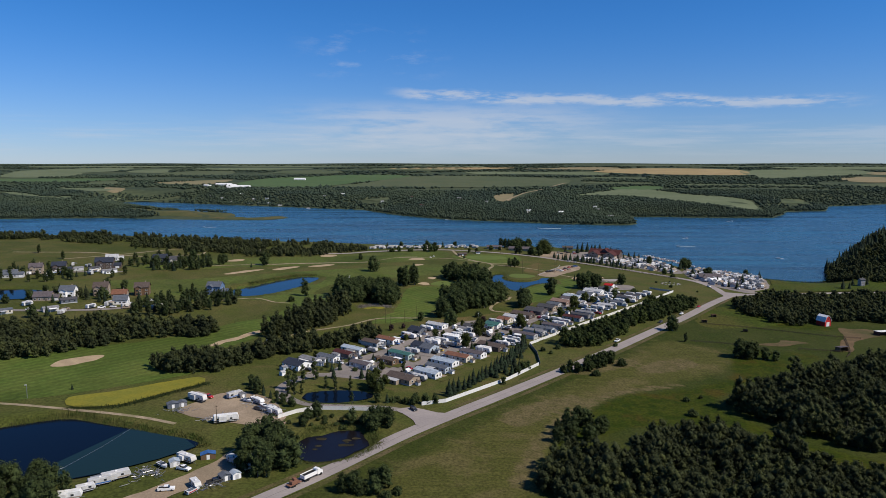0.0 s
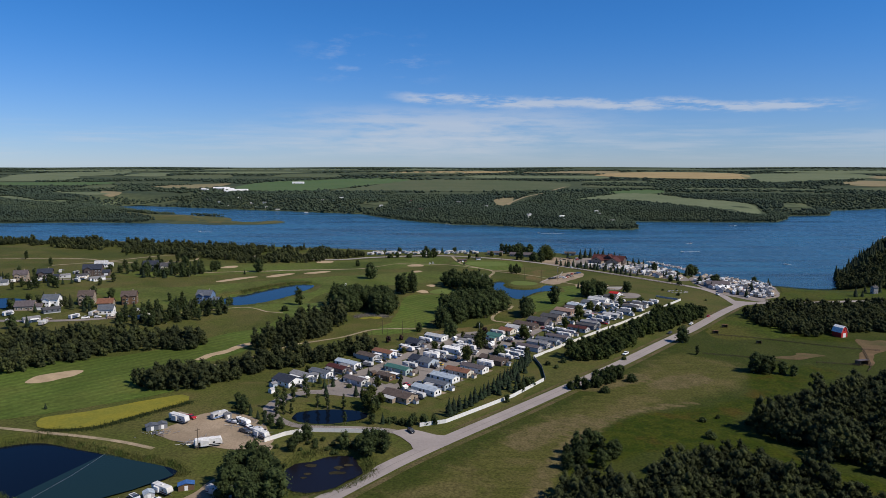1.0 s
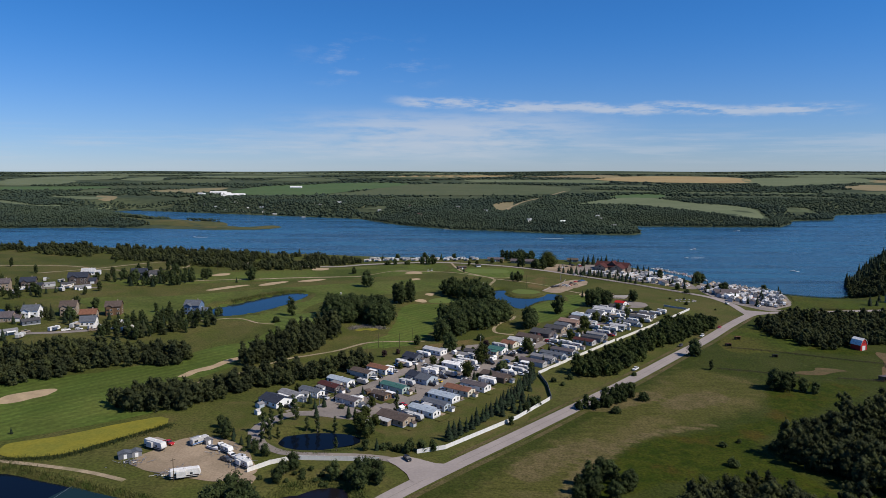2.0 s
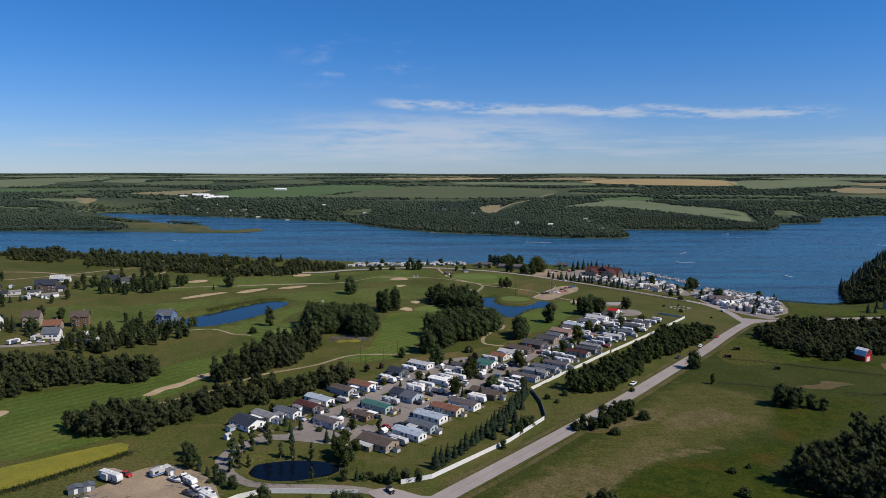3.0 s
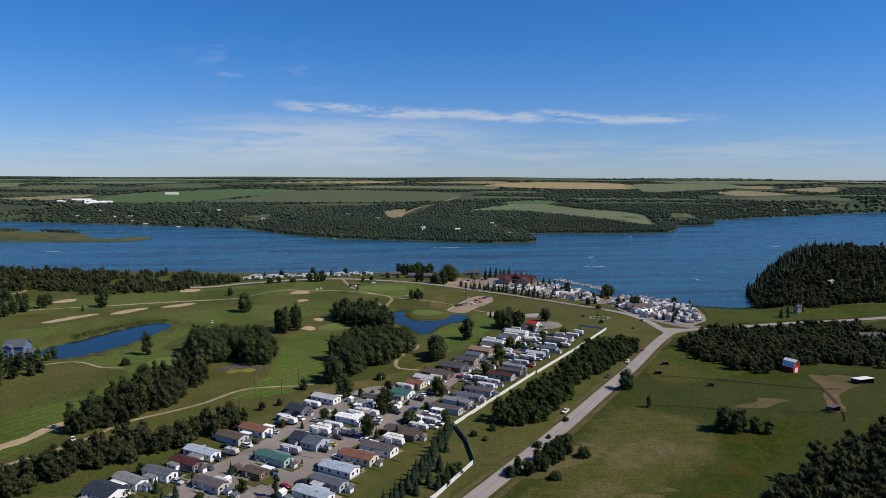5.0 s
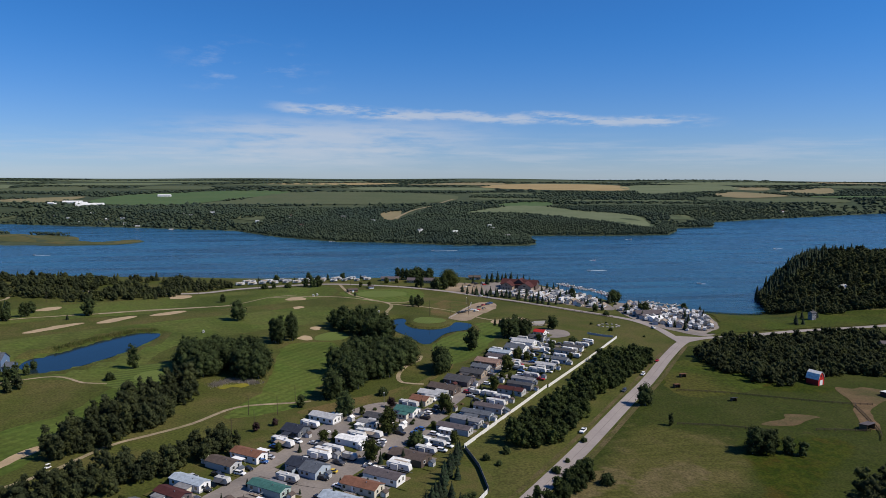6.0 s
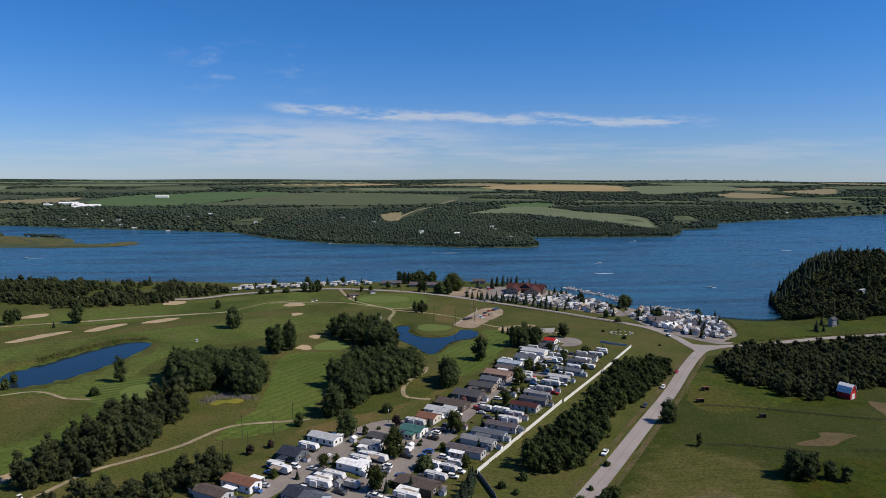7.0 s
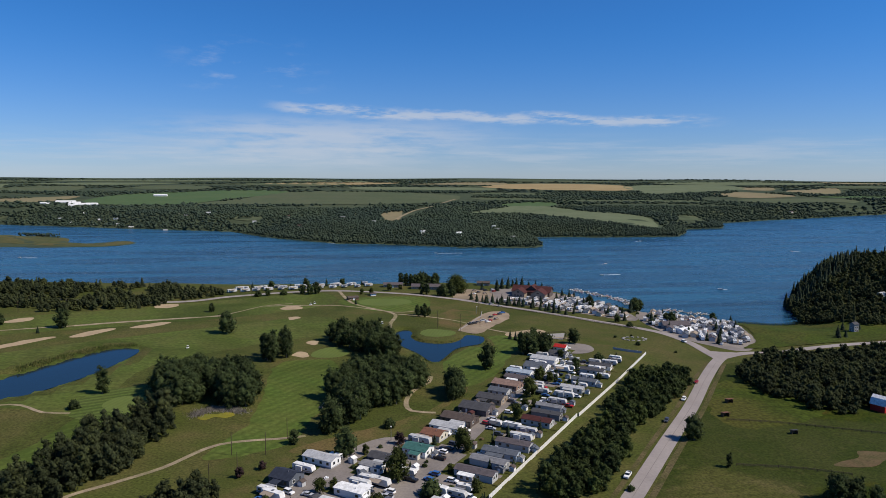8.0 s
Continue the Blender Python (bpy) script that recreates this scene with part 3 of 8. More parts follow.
def meadow_material():
    """Pasture, dry mown grass, wet lush grass and scraped earth, blended by soft masks on the sheet and broken up by noise."""
    m = bpy.data.materials.new("meadow_grass")
    m.use_nodes = True
    nt = m.node_tree
    b = nt.nodes["Principled BSDF"]
    b.inputs["Roughness"].default_value, b.inputs["Specular IOR Level"].default_value = 0.95, 0.08
    geo = nt.nodes.new("ShaderNodeNewGeometry")

    def grain(scale, detail=5.0, stretch=None, turn=0.0):
        n = nt.nodes.new("ShaderNodeTexNoise")
        n.inputs["Scale"].default_value, n.inputs["Detail"].default_value, n.inputs["Roughness"].default_value = scale, detail, 0.62
        mp = nt.nodes.new("ShaderNodeMapping")
        mp.inputs["Scale"].default_value, mp.inputs["Rotation"].default_value = stretch or (1, 1, 1), (0, 0, radians(turn))
        nt.links.new(geo.outputs["Position"], mp.inputs["Vector"])
        nt.links.new(mp.outputs[0], n.inputs["Vector"])
        return n.outputs[0]

    def ranged(v, lo, hi, a=0.0, c=1.0):
        n = nt.nodes.new("ShaderNodeMapRange")
        n.interpolation_type = "SMOOTHSTEP"
        for k, x in zip((1, 2, 3, 4), (lo, hi, a, c)):
            n.inputs[k].default_value = x
        nt.links.new(v, n.inputs[0])
        return n.outputs[0]

    def blend(f, a, c):
        n = nt.nodes.new("ShaderNodeMix")
        n.data_type = "RGBA"
        nt.links.new(f, n.inputs[0])
        for k, v in ((6, a), (7, c)):
            if isinstance(v, tuple):
                n.inputs[k].default_value = (*v, 1)
            else:
                nt.links.new(v, n.inputs[k])
        return n.outputs[2]

    def mask(name, broken, amount=0.9):
        at = nt.nodes.new("ShaderNodeAttribute")
        at.attribute_name = name
        n = nt.nodes.new("ShaderNodeMath")
        n.operation = "MULTIPLY_ADD"
        nt.links.new(broken, n.inputs[0])
        n.inputs[1].default_value = amount
        nt.links.new(at.outputs["Fac"], n.inputs[2])
        return ranged(n.outputs[0], amount * 0.5 + 0.25, amount * 0.5 + 0.75)

    broad, mid, fine = grain(0.035), grain(0.16), grain(0.9, 3.0)
    rows = grain(0.10, 4.0, (0.5, 5.0, 1.0), 40)
    tone = blend(ranged(broad, 0.35, 0.65), PASTURE[0], PASTURE[1])
    tone = blend(ranged(mid, 0.55, 0.75, 0, 0.7), tone, PASTURE[2])
    dry = blend(ranged(rows, 0.38, 0.66), DRY[0], DRY[1])
    dry = blend(ranged(broad, 0.46, 0.62), dry, DRY[2])
    tone = blend(mask("dry", mid), tone, dry)
    lush = blend(ranged(mid, 0.38, 0.62), LUSH[0], LUSH[1])
    lush = blend(ranged(broad, 0.50, 0.66), lush, LUSH[2])
    tone = blend(mask("lush", mid), tone, lush)
    tone = blend(mask("bare", rows, 1.3), tone, blend(ranged(mid, 0.4, 0.6), BARE[0], BARE[1]))
    scaled = nt.nodes.new("ShaderNodeVectorMath")
    scaled.operation = "SCALE"
    nt.links.new(tone, scaled.inputs[0])
    nt.links.new(ranged(fine, 0.25, 0.75, 0.62, 1.38), scaled.inputs["Scale"])
    nt.links.new(scaled.outputs[0], b.inputs["Base Color"])
    bp = nt.nodes.new("ShaderNodeBump")
    bp.inputs["Strength"].default_value, bp.inputs["Distance"].default_value = 0.7, 0.35
    nt.links.new(mid, bp.inputs["Height"])
    nt.links.new(bp.outputs[0], b.inputs["Normal"])
    return m


PASTURE = ((0.029, 0.040, 0.006), (0.040, 0.047, 0.010), (0.053, 0.053, 0.015))
DRY = ((0.070, 0.069, 0.018), (0.051, 0.055, 0.012), (0.087, 0.076, 0.027))
LUSH = ((0.021, 0.034, 0.002), (0.037, 0.046, 0.004), (0.050, 0.041, 0.006))
BARE = ((0.108, 0.088, 0.040), (0.080, 0.070, 0.027))
# soft outlines: mown dry grass, wet grass between the woods, scraped places and wheel tracks
MEADOW = {
    "dry": [[(-34, 232), (14, 305), (58, 358), (112, 425), (150, 470), (176, 452), (178, 424), (160, 400), (120, 372), (92, 356), (72, 336), (56, 306), (44, 276), (30, 240), (0, 205)]],
    "lush": [[(44, 282), (58, 312), (76, 338), (96, 354), (128, 366), (162, 388), (176, 420), (190, 446), (232, 448), (240, 436), (200, 404), (165, 376), (138, 344), (150, 306), (172, 284), (205, 266), (185, 255), (130, 300), (95, 310), (70, 300)], [(190, 545), (226, 590), (246, 575), (256, 545), (300, 522), (270, 515), (232, 530)]],
    "bare": [[(62, 394), (84, 404), (112, 424), (116, 412), (96, 398), (78, 388)], [(24, 316), (44, 338), (66, 352), (70, 342), (50, 324), (34, 306)], [(112, 400), (128, 418), (150, 424), (152, 412), (136, 400), (120, 394)], [(24, 250), (36, 286), (52, 318), (70, 342), (92, 361), (128, 375), (128, 371), (94, 356), (74, 337), (57, 312), (42, 282), (30, 248)]],
}


def build_meadow():
    ob = patch("pasture", [(-90, 190), (-45, 248), (-13, 292), (7, 316), (38, 352), (76, 397), (113, 442), (154, 494), (193, 543), (230, 593), (260, 628), (330, 645), (420, 660), (600, 665), (600, 300), (420, 180), (100, 120), (-40, 150)], meadow_material(), 0.03, "rough pasture and mown dry meadow east of the road", "meadow", grid=4.5, jitter=1.0)
    co = np.zeros(len(ob.data.vertices) * 3, np.float32)
    ob.data.vertices.foreach_get("co", co)
    x, y = co[0::3], co[1::3]
    for name, outlines in MEADOW.items():
        soft = {"bare": 2.5, "lush": 9.0, "dry": 18.0}[name]
        w = np.zeros(len(x))
        for o in outlines:
            w = np.maximum(w, step(-soft, soft, signed(curve(o, True, 5.0), x, y)))
        ob.data.attributes.new(name, "FLOAT", "POINT").data.foreach_set("value", w.astype(np.float32))


build_meadow()
grass([(196, 540), (232, 590), (250, 575), (262, 540), (240, 520), (200, 512)], "marsh", 0.05, "bright green pasture", "meadow", 3.0)
grass([(300, 668), (322, 690), (344, 735), (356, 790), (378, 800), (404, 790), (428, 788), (444, 770), (480, 745), (560, 715), (480, 692), (400, 686), (340, 674)], "marsh", 0.45, "green marsh meadow by the bay", "meadow", 3.0)
grass([(-183, 327), (-166, 338), (-150, 352), (-133, 364), (-127, 356), (-139, 339), (-155, 320), (-174, 315)], "yellow", 0.30, "bright yellow reed bed", "reed bed", 1.2)
grass([(-20, 505), (40, 545), (75, 590), (60, 560), (10, 505)], "rough", 0.04, "rough grass behind the homes", "grass")


def sand(pts, label="pale sand bunker on the golf course", key="sand", category="bunker"):
    patch("sand_bunker" if key == "sand" else "gravel_area", pts, M[key], 0.14, label, category, gap=2.0, grid=6, jitter=1.0)


sand([(-219, 376), (-219, 388), (-210, 398), (-201, 400), (-201, 391), (-209, 380)])
sand([(-149, 427), (-146, 440), (-138, 452), (-134, 464), (-126, 471), (-126, 464), (-131, 455), (-135, 444), (-141, 437), (-144, 428)])
for bx, by, br in ((-21, 668, 5.5), (-14, 700, 4.5), (-3, 562, 5), (-35, 829, 9), (-31, 784, 5), (-144, 842, 10)):
    sand([(bx + br * (1 + 0.25 * math.sin(3 * a + bx)) * math.cos(a), by + 1.3 * br * (1 + 0.25 * math.cos(2 * a + by)) * math.sin(a)) for a in np.arange(0, 6.2, 0.7)])
sand([(-150, 752), (-142, 764), (-132, 772), (-124, 772), (-130, 760), (-140, 752)])
sand([(-182, 722), (-176, 738), (-164, 750), (-158, 748), (-166, 732), (-174, 722)])
sand([(-222, 690), (-212, 708), (-198, 722), (-190, 722), (-202, 704), (-214, 690)])
sand([(-246, 770), (-240, 786), (-230, 790), (-230, 776)])
sand([(-124, 312), (-120, 328), (-112, 340), (-100, 342), (-86, 333), (-77, 318), (-74, 306), (-86, 300), (-104, 303)], "sandy gravel storage yard", "gravel", "yard")
sand([(-132, 214), (-116, 226), (-104, 240), (-98, 249), (-90, 262), (-86, 274), (-79, 270), (-79, 258), (-82, 248), (-92, 238), (-104, 224), (-116, 210), (-128, 204)], "sandy gravel storage yard", "gravel", "yard")
sand([(-86, 276), (-82, 290), (-78, 304), (-72, 304), (-74, 290), (-77, 272)], "sandy track joining two yards", "gravel", "yard")
sand([(133, 712), (133, 725), (161, 737), (165, 725), (150, 716)], "sand volleyball court on the lawn", "sand", "court")
sand([(98, 735), (104, 752), (126, 792), (140, 812), (154, 812), (152, 786), (130, 752), (110, 724)], "gravel car park beside the ball field", "gravel", "car park")
sand([(212, 466), (218, 470), (230, 474), (236, 480), (246, 478), (251, 474), (240, 470), (232, 465), (222, 463)], "bare earth paddock", "dirt", "paddock")
sand([(294, 514), (300, 524), (308, 520), (318, 522), (328, 512), (320, 502), (306, 494), (290, 484), (280, 470), (270, 454), (264, 458), (276, 480), (288, 496)], "bare earth farmyard", "dirt", "farmyard")
sand([(120, 880), (128, 910), (142, 935), (165, 925), (168, 895), (150, 868), (132, 862)], "gravel car park by the lodge", "gravel", "car park")
sand([(268, 700), (262, 740), (270, 790), (300, 830), (330, 800), (345, 760), (335, 720), (318, 680), (290, 662)], "gravel ground of the lakeside trailer park", "street", "yard")
sand([(150, 862), (175, 850), (215, 810), (255, 770), (268, 790), (262, 850), (238, 905), (205, 940), (170, 930)], "gravel ground of the lakeside trailer park", "street", "yard")

strip("road", [(-110, 165), (-78, 214), (-49, 251), (-31, 276), (-17, 295), (3, 319), (34, 355), (72, 400), (109, 445), (150, 497), (189, 546), (226, 596), (256, 634), (272, 650)], 7.8, M["asphalt"], 0.16, "worn grey two-lane country road", "road")
strip("road_seam", [(-110, 165), (-78, 214), (-49, 251), (-31, 276), (-17, 295), (3, 319), (34, 355), (72, 400), (109, 445), (150, 497), (189, 546), (226, 596), (256, 634)], 0.22, M["street"], 0.19, "thin dark tar seam along the road", "seam")
strip("road", [(262, 640), (264, 660), (266, 690), (260, 722), (244, 745), (225, 766), (203, 792), (176, 822), (152, 846), (133, 866), (113, 882), (87, 898), (59, 910), (8, 922), (-37, 914), (-94, 888), (-150, 860), (-300, 880)], 7.5, M["asphalt"], 0.20, "worn grey lakeside road", "road")
strip("road", [(262, 642), (290, 655), (318, 656), (362, 670), (428, 682), (600, 690)], 7.0, M["asphalt"], 0.24, "worn grey side road", "road")
patch("road_apron", [(258, 634), (261, 654), (266, 662), (274, 660), (288, 655), (274, 646)], M["asphalt"], 0.28, "wide paved road junction", "road", gap=3)
patch("road_apron", [(-12, 303), (-15, 310), (-20, 318), (-24, 323), (-18, 327), (-11, 325), (-4, 321), (5, 320), (-2, 312)], M["asphalt"], 0.24, "paved village entrance", "road", gap=3)
strip("street", [(-17, 321), (-26, 325), (-38, 326.5), (-54, 326.5), (-68, 328), (-78, 335)], 4.6, M["street"], 0.12, "grey asphalt village street", "street")
strip("street", [(-74, 331), (-80, 337), (-85, 350), (-81, 364), (-72, 374), (-58, 374), (-45, 371), (-36, 376), (-17, 398), (-2, 422), (26, 455), (42, 484), (60, 512), (82, 548), (110, 590), (133, 628), (152, 655), (166, 672)], 6.6, M["street"], 0.14, "grey asphalt village street", "street")
strip("street", [(-60, 378), (-52, 402), (-32, 434), (-16, 463), (4, 496), (22, 512), (40, 508), (52, 500)], 6.2, M["street"], 0.17, "grey asphalt village street", "street")
strip("street", [(-34, 432), (-14, 420), (-4, 416)], 5.0, M["street"], 0.19, "grey asphalt village street", "street")
patch("street", [(158, 664), (160, 680), (172, 690), (184, 684), (182, 668), (170, 660)], M["street"], 0.20, "round paved end of the village street", "street", gap=3)


def path(pts, w=2.4, closed=False):
    strip("gravel_path", pts, w, M["path"], 0.15, "pale gravel golf cart path", "path", closed)


path([(-140, 412), (-115, 440), (-100, 466), (-85, 478), (-69, 491), (-51, 513), (-23, 518), (-14, 520)])
path([(8, 922), (17, 859), (30, 832), (53, 800), (46, 760), (43, 722), (48, 716)], 3.2)
path([(57, 612), (54, 600), (44, 586), (37, 566), (38, 551), (50, 547)], 2.6)
path([(-60, 838), (6, 838), (55, 808), (79, 820)], 2.6)
path([(53, 800), (79, 790), (104, 770), (126, 735), (144, 722), (180, 704)], 2.6)
path([(-300, 715), (-234, 745), (-191, 760)], 2.6)
path([(-191, 760), (-165, 772), (-136, 782), (-112, 790)], 5.0)
path([(-112, 790), (-90, 796)], 2.6)
path([(-130, 782), (-90, 800), (-60, 838), (-35, 850)], 2.0)
path([(-215, 540), (-190, 560), (-160, 575), (-140, 562), (-127, 560)], 2.0)
path([(-420, 760), (-380, 800), (-350, 840), (-330, 860)], 4.0)
path([(-500, 800), (-420, 815), (-380, 800), (-340, 790)], 4.0)
path([(-330, 860), (-300, 850), (-290, 820), (-330, 790)], 3.0)
path([(-260, 318), (-215, 318), (-175, 312), (-140, 305), (-120, 298)], 2.4)
strip("street", [(-420, 500), (-360, 508), (-310, 508), (-270, 515), (-240, 530), (-225, 545)], 6.5, M["street"], 0.15, "pale street past the houses", "street")
strip("street", [(-440, 640), (-400, 660), (-360, 680), (-320, 690)], 6.0, M["street"], 0.15, "pale street past the houses", "street")


patch("grass_area", [(-66, 548), (-63, 554), (-58, 553), (-53, 556), (-49, 551), (-53, 547), (-58, 549), (-62, 545)], M["yellow"], 0.12, "yellow boggy hollow inside the grove", "bog", jitter=1)

# ---- plants ----
OCT_V = np.array([(1, 0, 0), (-1, 0, 0), (0, 1, 0), (0, -1, 0), (0, 0, 1), (0, 0, -1)], float)
OCT_F = np.array([(0, 2, 4), (2, 1, 4), (1, 3, 4), (3, 0, 4), (2, 0, 5), (1, 2, 5), (3, 1, 5), (0, 3, 5)])


def knobs(centres, radii, squash, r, rough=0.3):
    """Small uneven eight-sided tufts, for crowns far off."""
    n = len(centres)
    ang = r.uniform(0, 6.28, n)
    c, s = np.cos(ang)[:, None], np.sin(ang)[:, None]
    x, y, z = OCT_V[None, :, 0], OCT_V[None, :, 1], OCT_V[None, :, 2]
    v = np.stack([c * x - s * y, s * x + c * y, np.broadcast_to(z, (n, 6)) * squash], -1) * (1 + r.uniform(-rough, rough, (n, 6, 1))) * np.asarray(radii)[:, None, None] + np.asarray(centres)[:, None]
    return v.reshape(-1, 3), (OCT_F[None] + 6 * np.arange(n)[:, None, None]).reshape(-1, 3)


def leaves(centres, radii, count, size, r=rng):
    """Loose leaf sprays round the clumps, as small three-cornered blades."""
    i = r.integers(0, len(centres), count)
    d = r.normal(size=(count, 3))
    d /= np.linalg.norm(d, axis=1)[:, None]
    p = np.asarray(centres)[i] + d * np.asarray(radii)[i, None] * r.uniform(0.85, 1.25, (count, 1))
    a, b = r.normal(size=(count, 3)), r.normal(size=(count, 3))
    sz = size * r.uniform(0.6, 1.3, (count, 1))
    a, b = a / np.linalg.norm(a, axis=1)[:, None] * sz, b / np.linalg.norm(b, axis=1)[:, None] * sz
    v = np.stack([p, p + a, p + b], 1).reshape(-1, 3)
    return v, np.arange(3 * count).reshape(-1, 3)


def join(*meshes):
    vs, fs, k = [], [], 0
    for v, f in meshes:
        vs.append(v)
        fs.append(f + k)
        k += len(v)
    return np.concatenate(vs), np.concatenate(fs)


def leafy(h, w, count, leaf, r, low=0.1, lobes=10, columnar=False):
    """A loose crown: puffs of foliage set round the stem at uneven heights, each with many small leaf sprays."""
    u = (np.arange(lobes) + r.uniform(0, 1, lobes)) / lobes
    prof = np.sqrt(np.clip(1 - ((u - 0.42) / (0.62 if columnar else 0.66)) ** 2, 0.05, 1))
    ang = 2.4 * np.arange(lobes) + r.uniform(-0.7, 0.7, lobes)
    rad = w * r.uniform(0.18, 0.29, lobes) * (0.62 + 0.38 * prof)
    out = np.maximum(0, w / 2 * prof - 0.55 * rad) * r.uniform(0.55, 1.12, lobes)
    lean = r.normal(size=2) * 0.05 * w
    z = h * (low + (1 - low) * u) - (u - 0.2) * 1.1 * rad + r.normal(size=lobes) * 0.02 * h
    c = np.column_stack([out * np.cos(ang) + lean[0] * u, out * np.sin(ang) + lean[1] * u, z])
    stem = np.column_stack([lean[0] * np.array([0.3, 0.55, 0.8]), lean[1] * np.array([0.3, 0.55, 0.8]), h * (low + (1 - low) * np.array([0.25, 0.5, 0.74]))])
    c, rad = np.concatenate([c, stem]), np.concatenate([rad, w * np.array([0.27, 0.30, 0.22])])
    i = r.choice(len(c), count, p=rad ** 2 / np.sum(rad ** 2))
    d = r.normal(size=(count, 3)) + np.array([0, 0, 0.25])
    d /= np.linalg.norm(d, axis=1)[:, None]
    p = c[i] + d * rad[i, None] * r.uniform(0.78, 1.22, (count, 1)) * np.array([1, 1, 1.1])
    n = d + r.normal(size=(count, 3)) * 0.4 + np.array([0, 0, 0.3])
    n /= np.linalg.norm(n, axis=1)[:, None]
    a = np.cross(n, r.normal(size=(count, 3)))
    a /= np.linalg.norm(a, axis=1)[:, None] + 1e-9
    b = np.cross(n, a)
    sz = leaf * r.uniform(0.5, 1.35, (count, 1))
    v = np.stack([p + a * sz, p - 0.55 * a * sz + 0.8 * b * sz, p - 0.5 * a * sz - 0.75 * b * sz], 1).reshape(-1, 3)
    return join((v, np.arange(3 * count).reshape(-1, 3)), knobs(c, rad * 0.84, 1.15, r, 0.22))


def crown_cone(h, w, r, layers=11):
    c, rad = [], []
    for i in range(layers):
        f = i / (layers - 1)
        ring = w / 2 * (1 - f) ** 0.85 * r.uniform(0.85, 1.12)
        k = max(1, int(7 * (1 - f) + 1))
        for j in range(k):
            a = 6.283 * (j + r.uniform(-0.25, 0.25)) / k + i
            c.append((ring * 0.72 * math.cos(a), ring * 0.72 * math.sin(a), h * (0.07 + 0.9 * f) - ring * 0.1))
            rad.append(max(0.05 * w, ring * 0.42))
    return np.array(c), np.array(rad)


def spire(h, w, r, layers=6):
    """A spruce: ragged skirts of boughs, one over another, to a thin top."""
    n, vs, fs = 7, [], []
    for k in range(layers):
        f = k / layers
        ang = 6.283 * (np.arange(n) + r.uniform(-0.3, 0.3, n)) / n + 1.3 * k
        rad = w / 2 * (1 - f) ** 0.7 * r.uniform(0.72, 1.2, n)
        z0 = h * (0.05 + 0.80 * f)
        ring = np.column_stack([rad * np.cos(ang), rad * np.sin(ang), z0 + r.uniform(-0.03, 0.03, n) * h])
        vs.append(np.vstack([ring, [(0, 0, min(h, z0 + h * 0.30))]]))
        fs.append(np.array([(i, (i + 1) % n, n) for i in range(n)]) + (n + 1) * k)
    return np.concatenate(vs), np.concatenate(fs)


def trunk_mesh(name, h, r0, mat, r, limbs=4, spread=0.2):
    bm = bmesh.new()
    tube(bm, (0, 0, -0.3), (0, 0, h * 0.45), r0, r0 * 0.65, 7)
    tube(bm, (0, 0, h * 0.45), (r.uniform(-0.04, 0.04) * h, r.uniform(-0.04, 0.04) * h, h * 0.85), r0 * 0.65, r0 * 0.2, 6)
    for i in range(limbs):
        a = 6.283 * i / limbs + r.uniform(-0.4, 0.4)
        z = h * r.uniform(0.28, 0.6)
        tube(bm, (0, 0, z), (spread * h * math.cos(a), spread * h * math.sin(a), z + h * 0.18), r0 * 0.4, r0 * 0.12, 5)
    me = bpy.data.meshes.new(name)
    bm.to_mesh(me)
    bm.free()
    me.materials.append(mat)
    return me


TREES = {}


def tree_kind(key, name, h, w, shape, leaf, bark, label, category, sprays=480, low=0.2, variants=3):
    rows = []
    for i in range(variants):
        r = np.random.default_rng(sum(map(ord, key)) + 31 * i)
        if shape == "cone":
            c, rad = crown_cone(h, w, r)
            v, f = join(spire(h, w * 1.05, r, 7), leaves(c, rad * 1.1, sprays, w * 0.085, r))
        else:
            v, f = leafy(h, w, sprays * 2, 0.30 + 0.014 * w, r, low, 13 if w > 4 else 8, shape == "column")
        rows.append((mesh_from("crown", v, f, M[leaf]), trunk_mesh("trunk", h, max(0.12, h * 0.018), M[bark], r)))
    TREES[key] = (name, rows, label, category)


tree_kind("aspen", "aspen_tree", 11.5, 8.6, "broad", "leaf", "bark", "dark green leafy aspen standing on grass", "tree", low=0.06)
tree_kind("slim", "cottonwood_tree", 12, 5.5, "broad", "leaf", "bark", "slim dark green cottonwood in a grove", "tree", low=0.04)
tree_kind("birch", "birch_tree", 9, 6.5, "broad", "leaf_light", "bark", "light green birch beside the village street", "tree", low=0.14)
tree_kind("willow", "willow_tree", 15, 17, "broad", "leaf_light", "bark_dark", "large light green willow by the lodge", "tree", sprays=1500, low=0.08)
tree_kind("spruce", "spruce_tree", 9, 4.2, "cone", "needle", "bark_dark", "dark green pointed spruce", "tree", sprays=500)
tree_kind("poplar", "poplar_tree", 11, 3.2, "column", "leaf", "bark", "narrow columnar poplar in the village", "tree", sprays=300, low=0.03)
tree_kind("plum", "plum_tree", 4.5, 3.6, "broad", "leaf_red", "bark_dark", "small dark red-leaved plum tree on grass", "tree", sprays=200, low=0.1)
tree_kind("bush", "bush", 3.0, 4.2, "broad", "leaf", "bark_dark", "low dark green bush on grass", "bush", sprays=180, low=0.02)


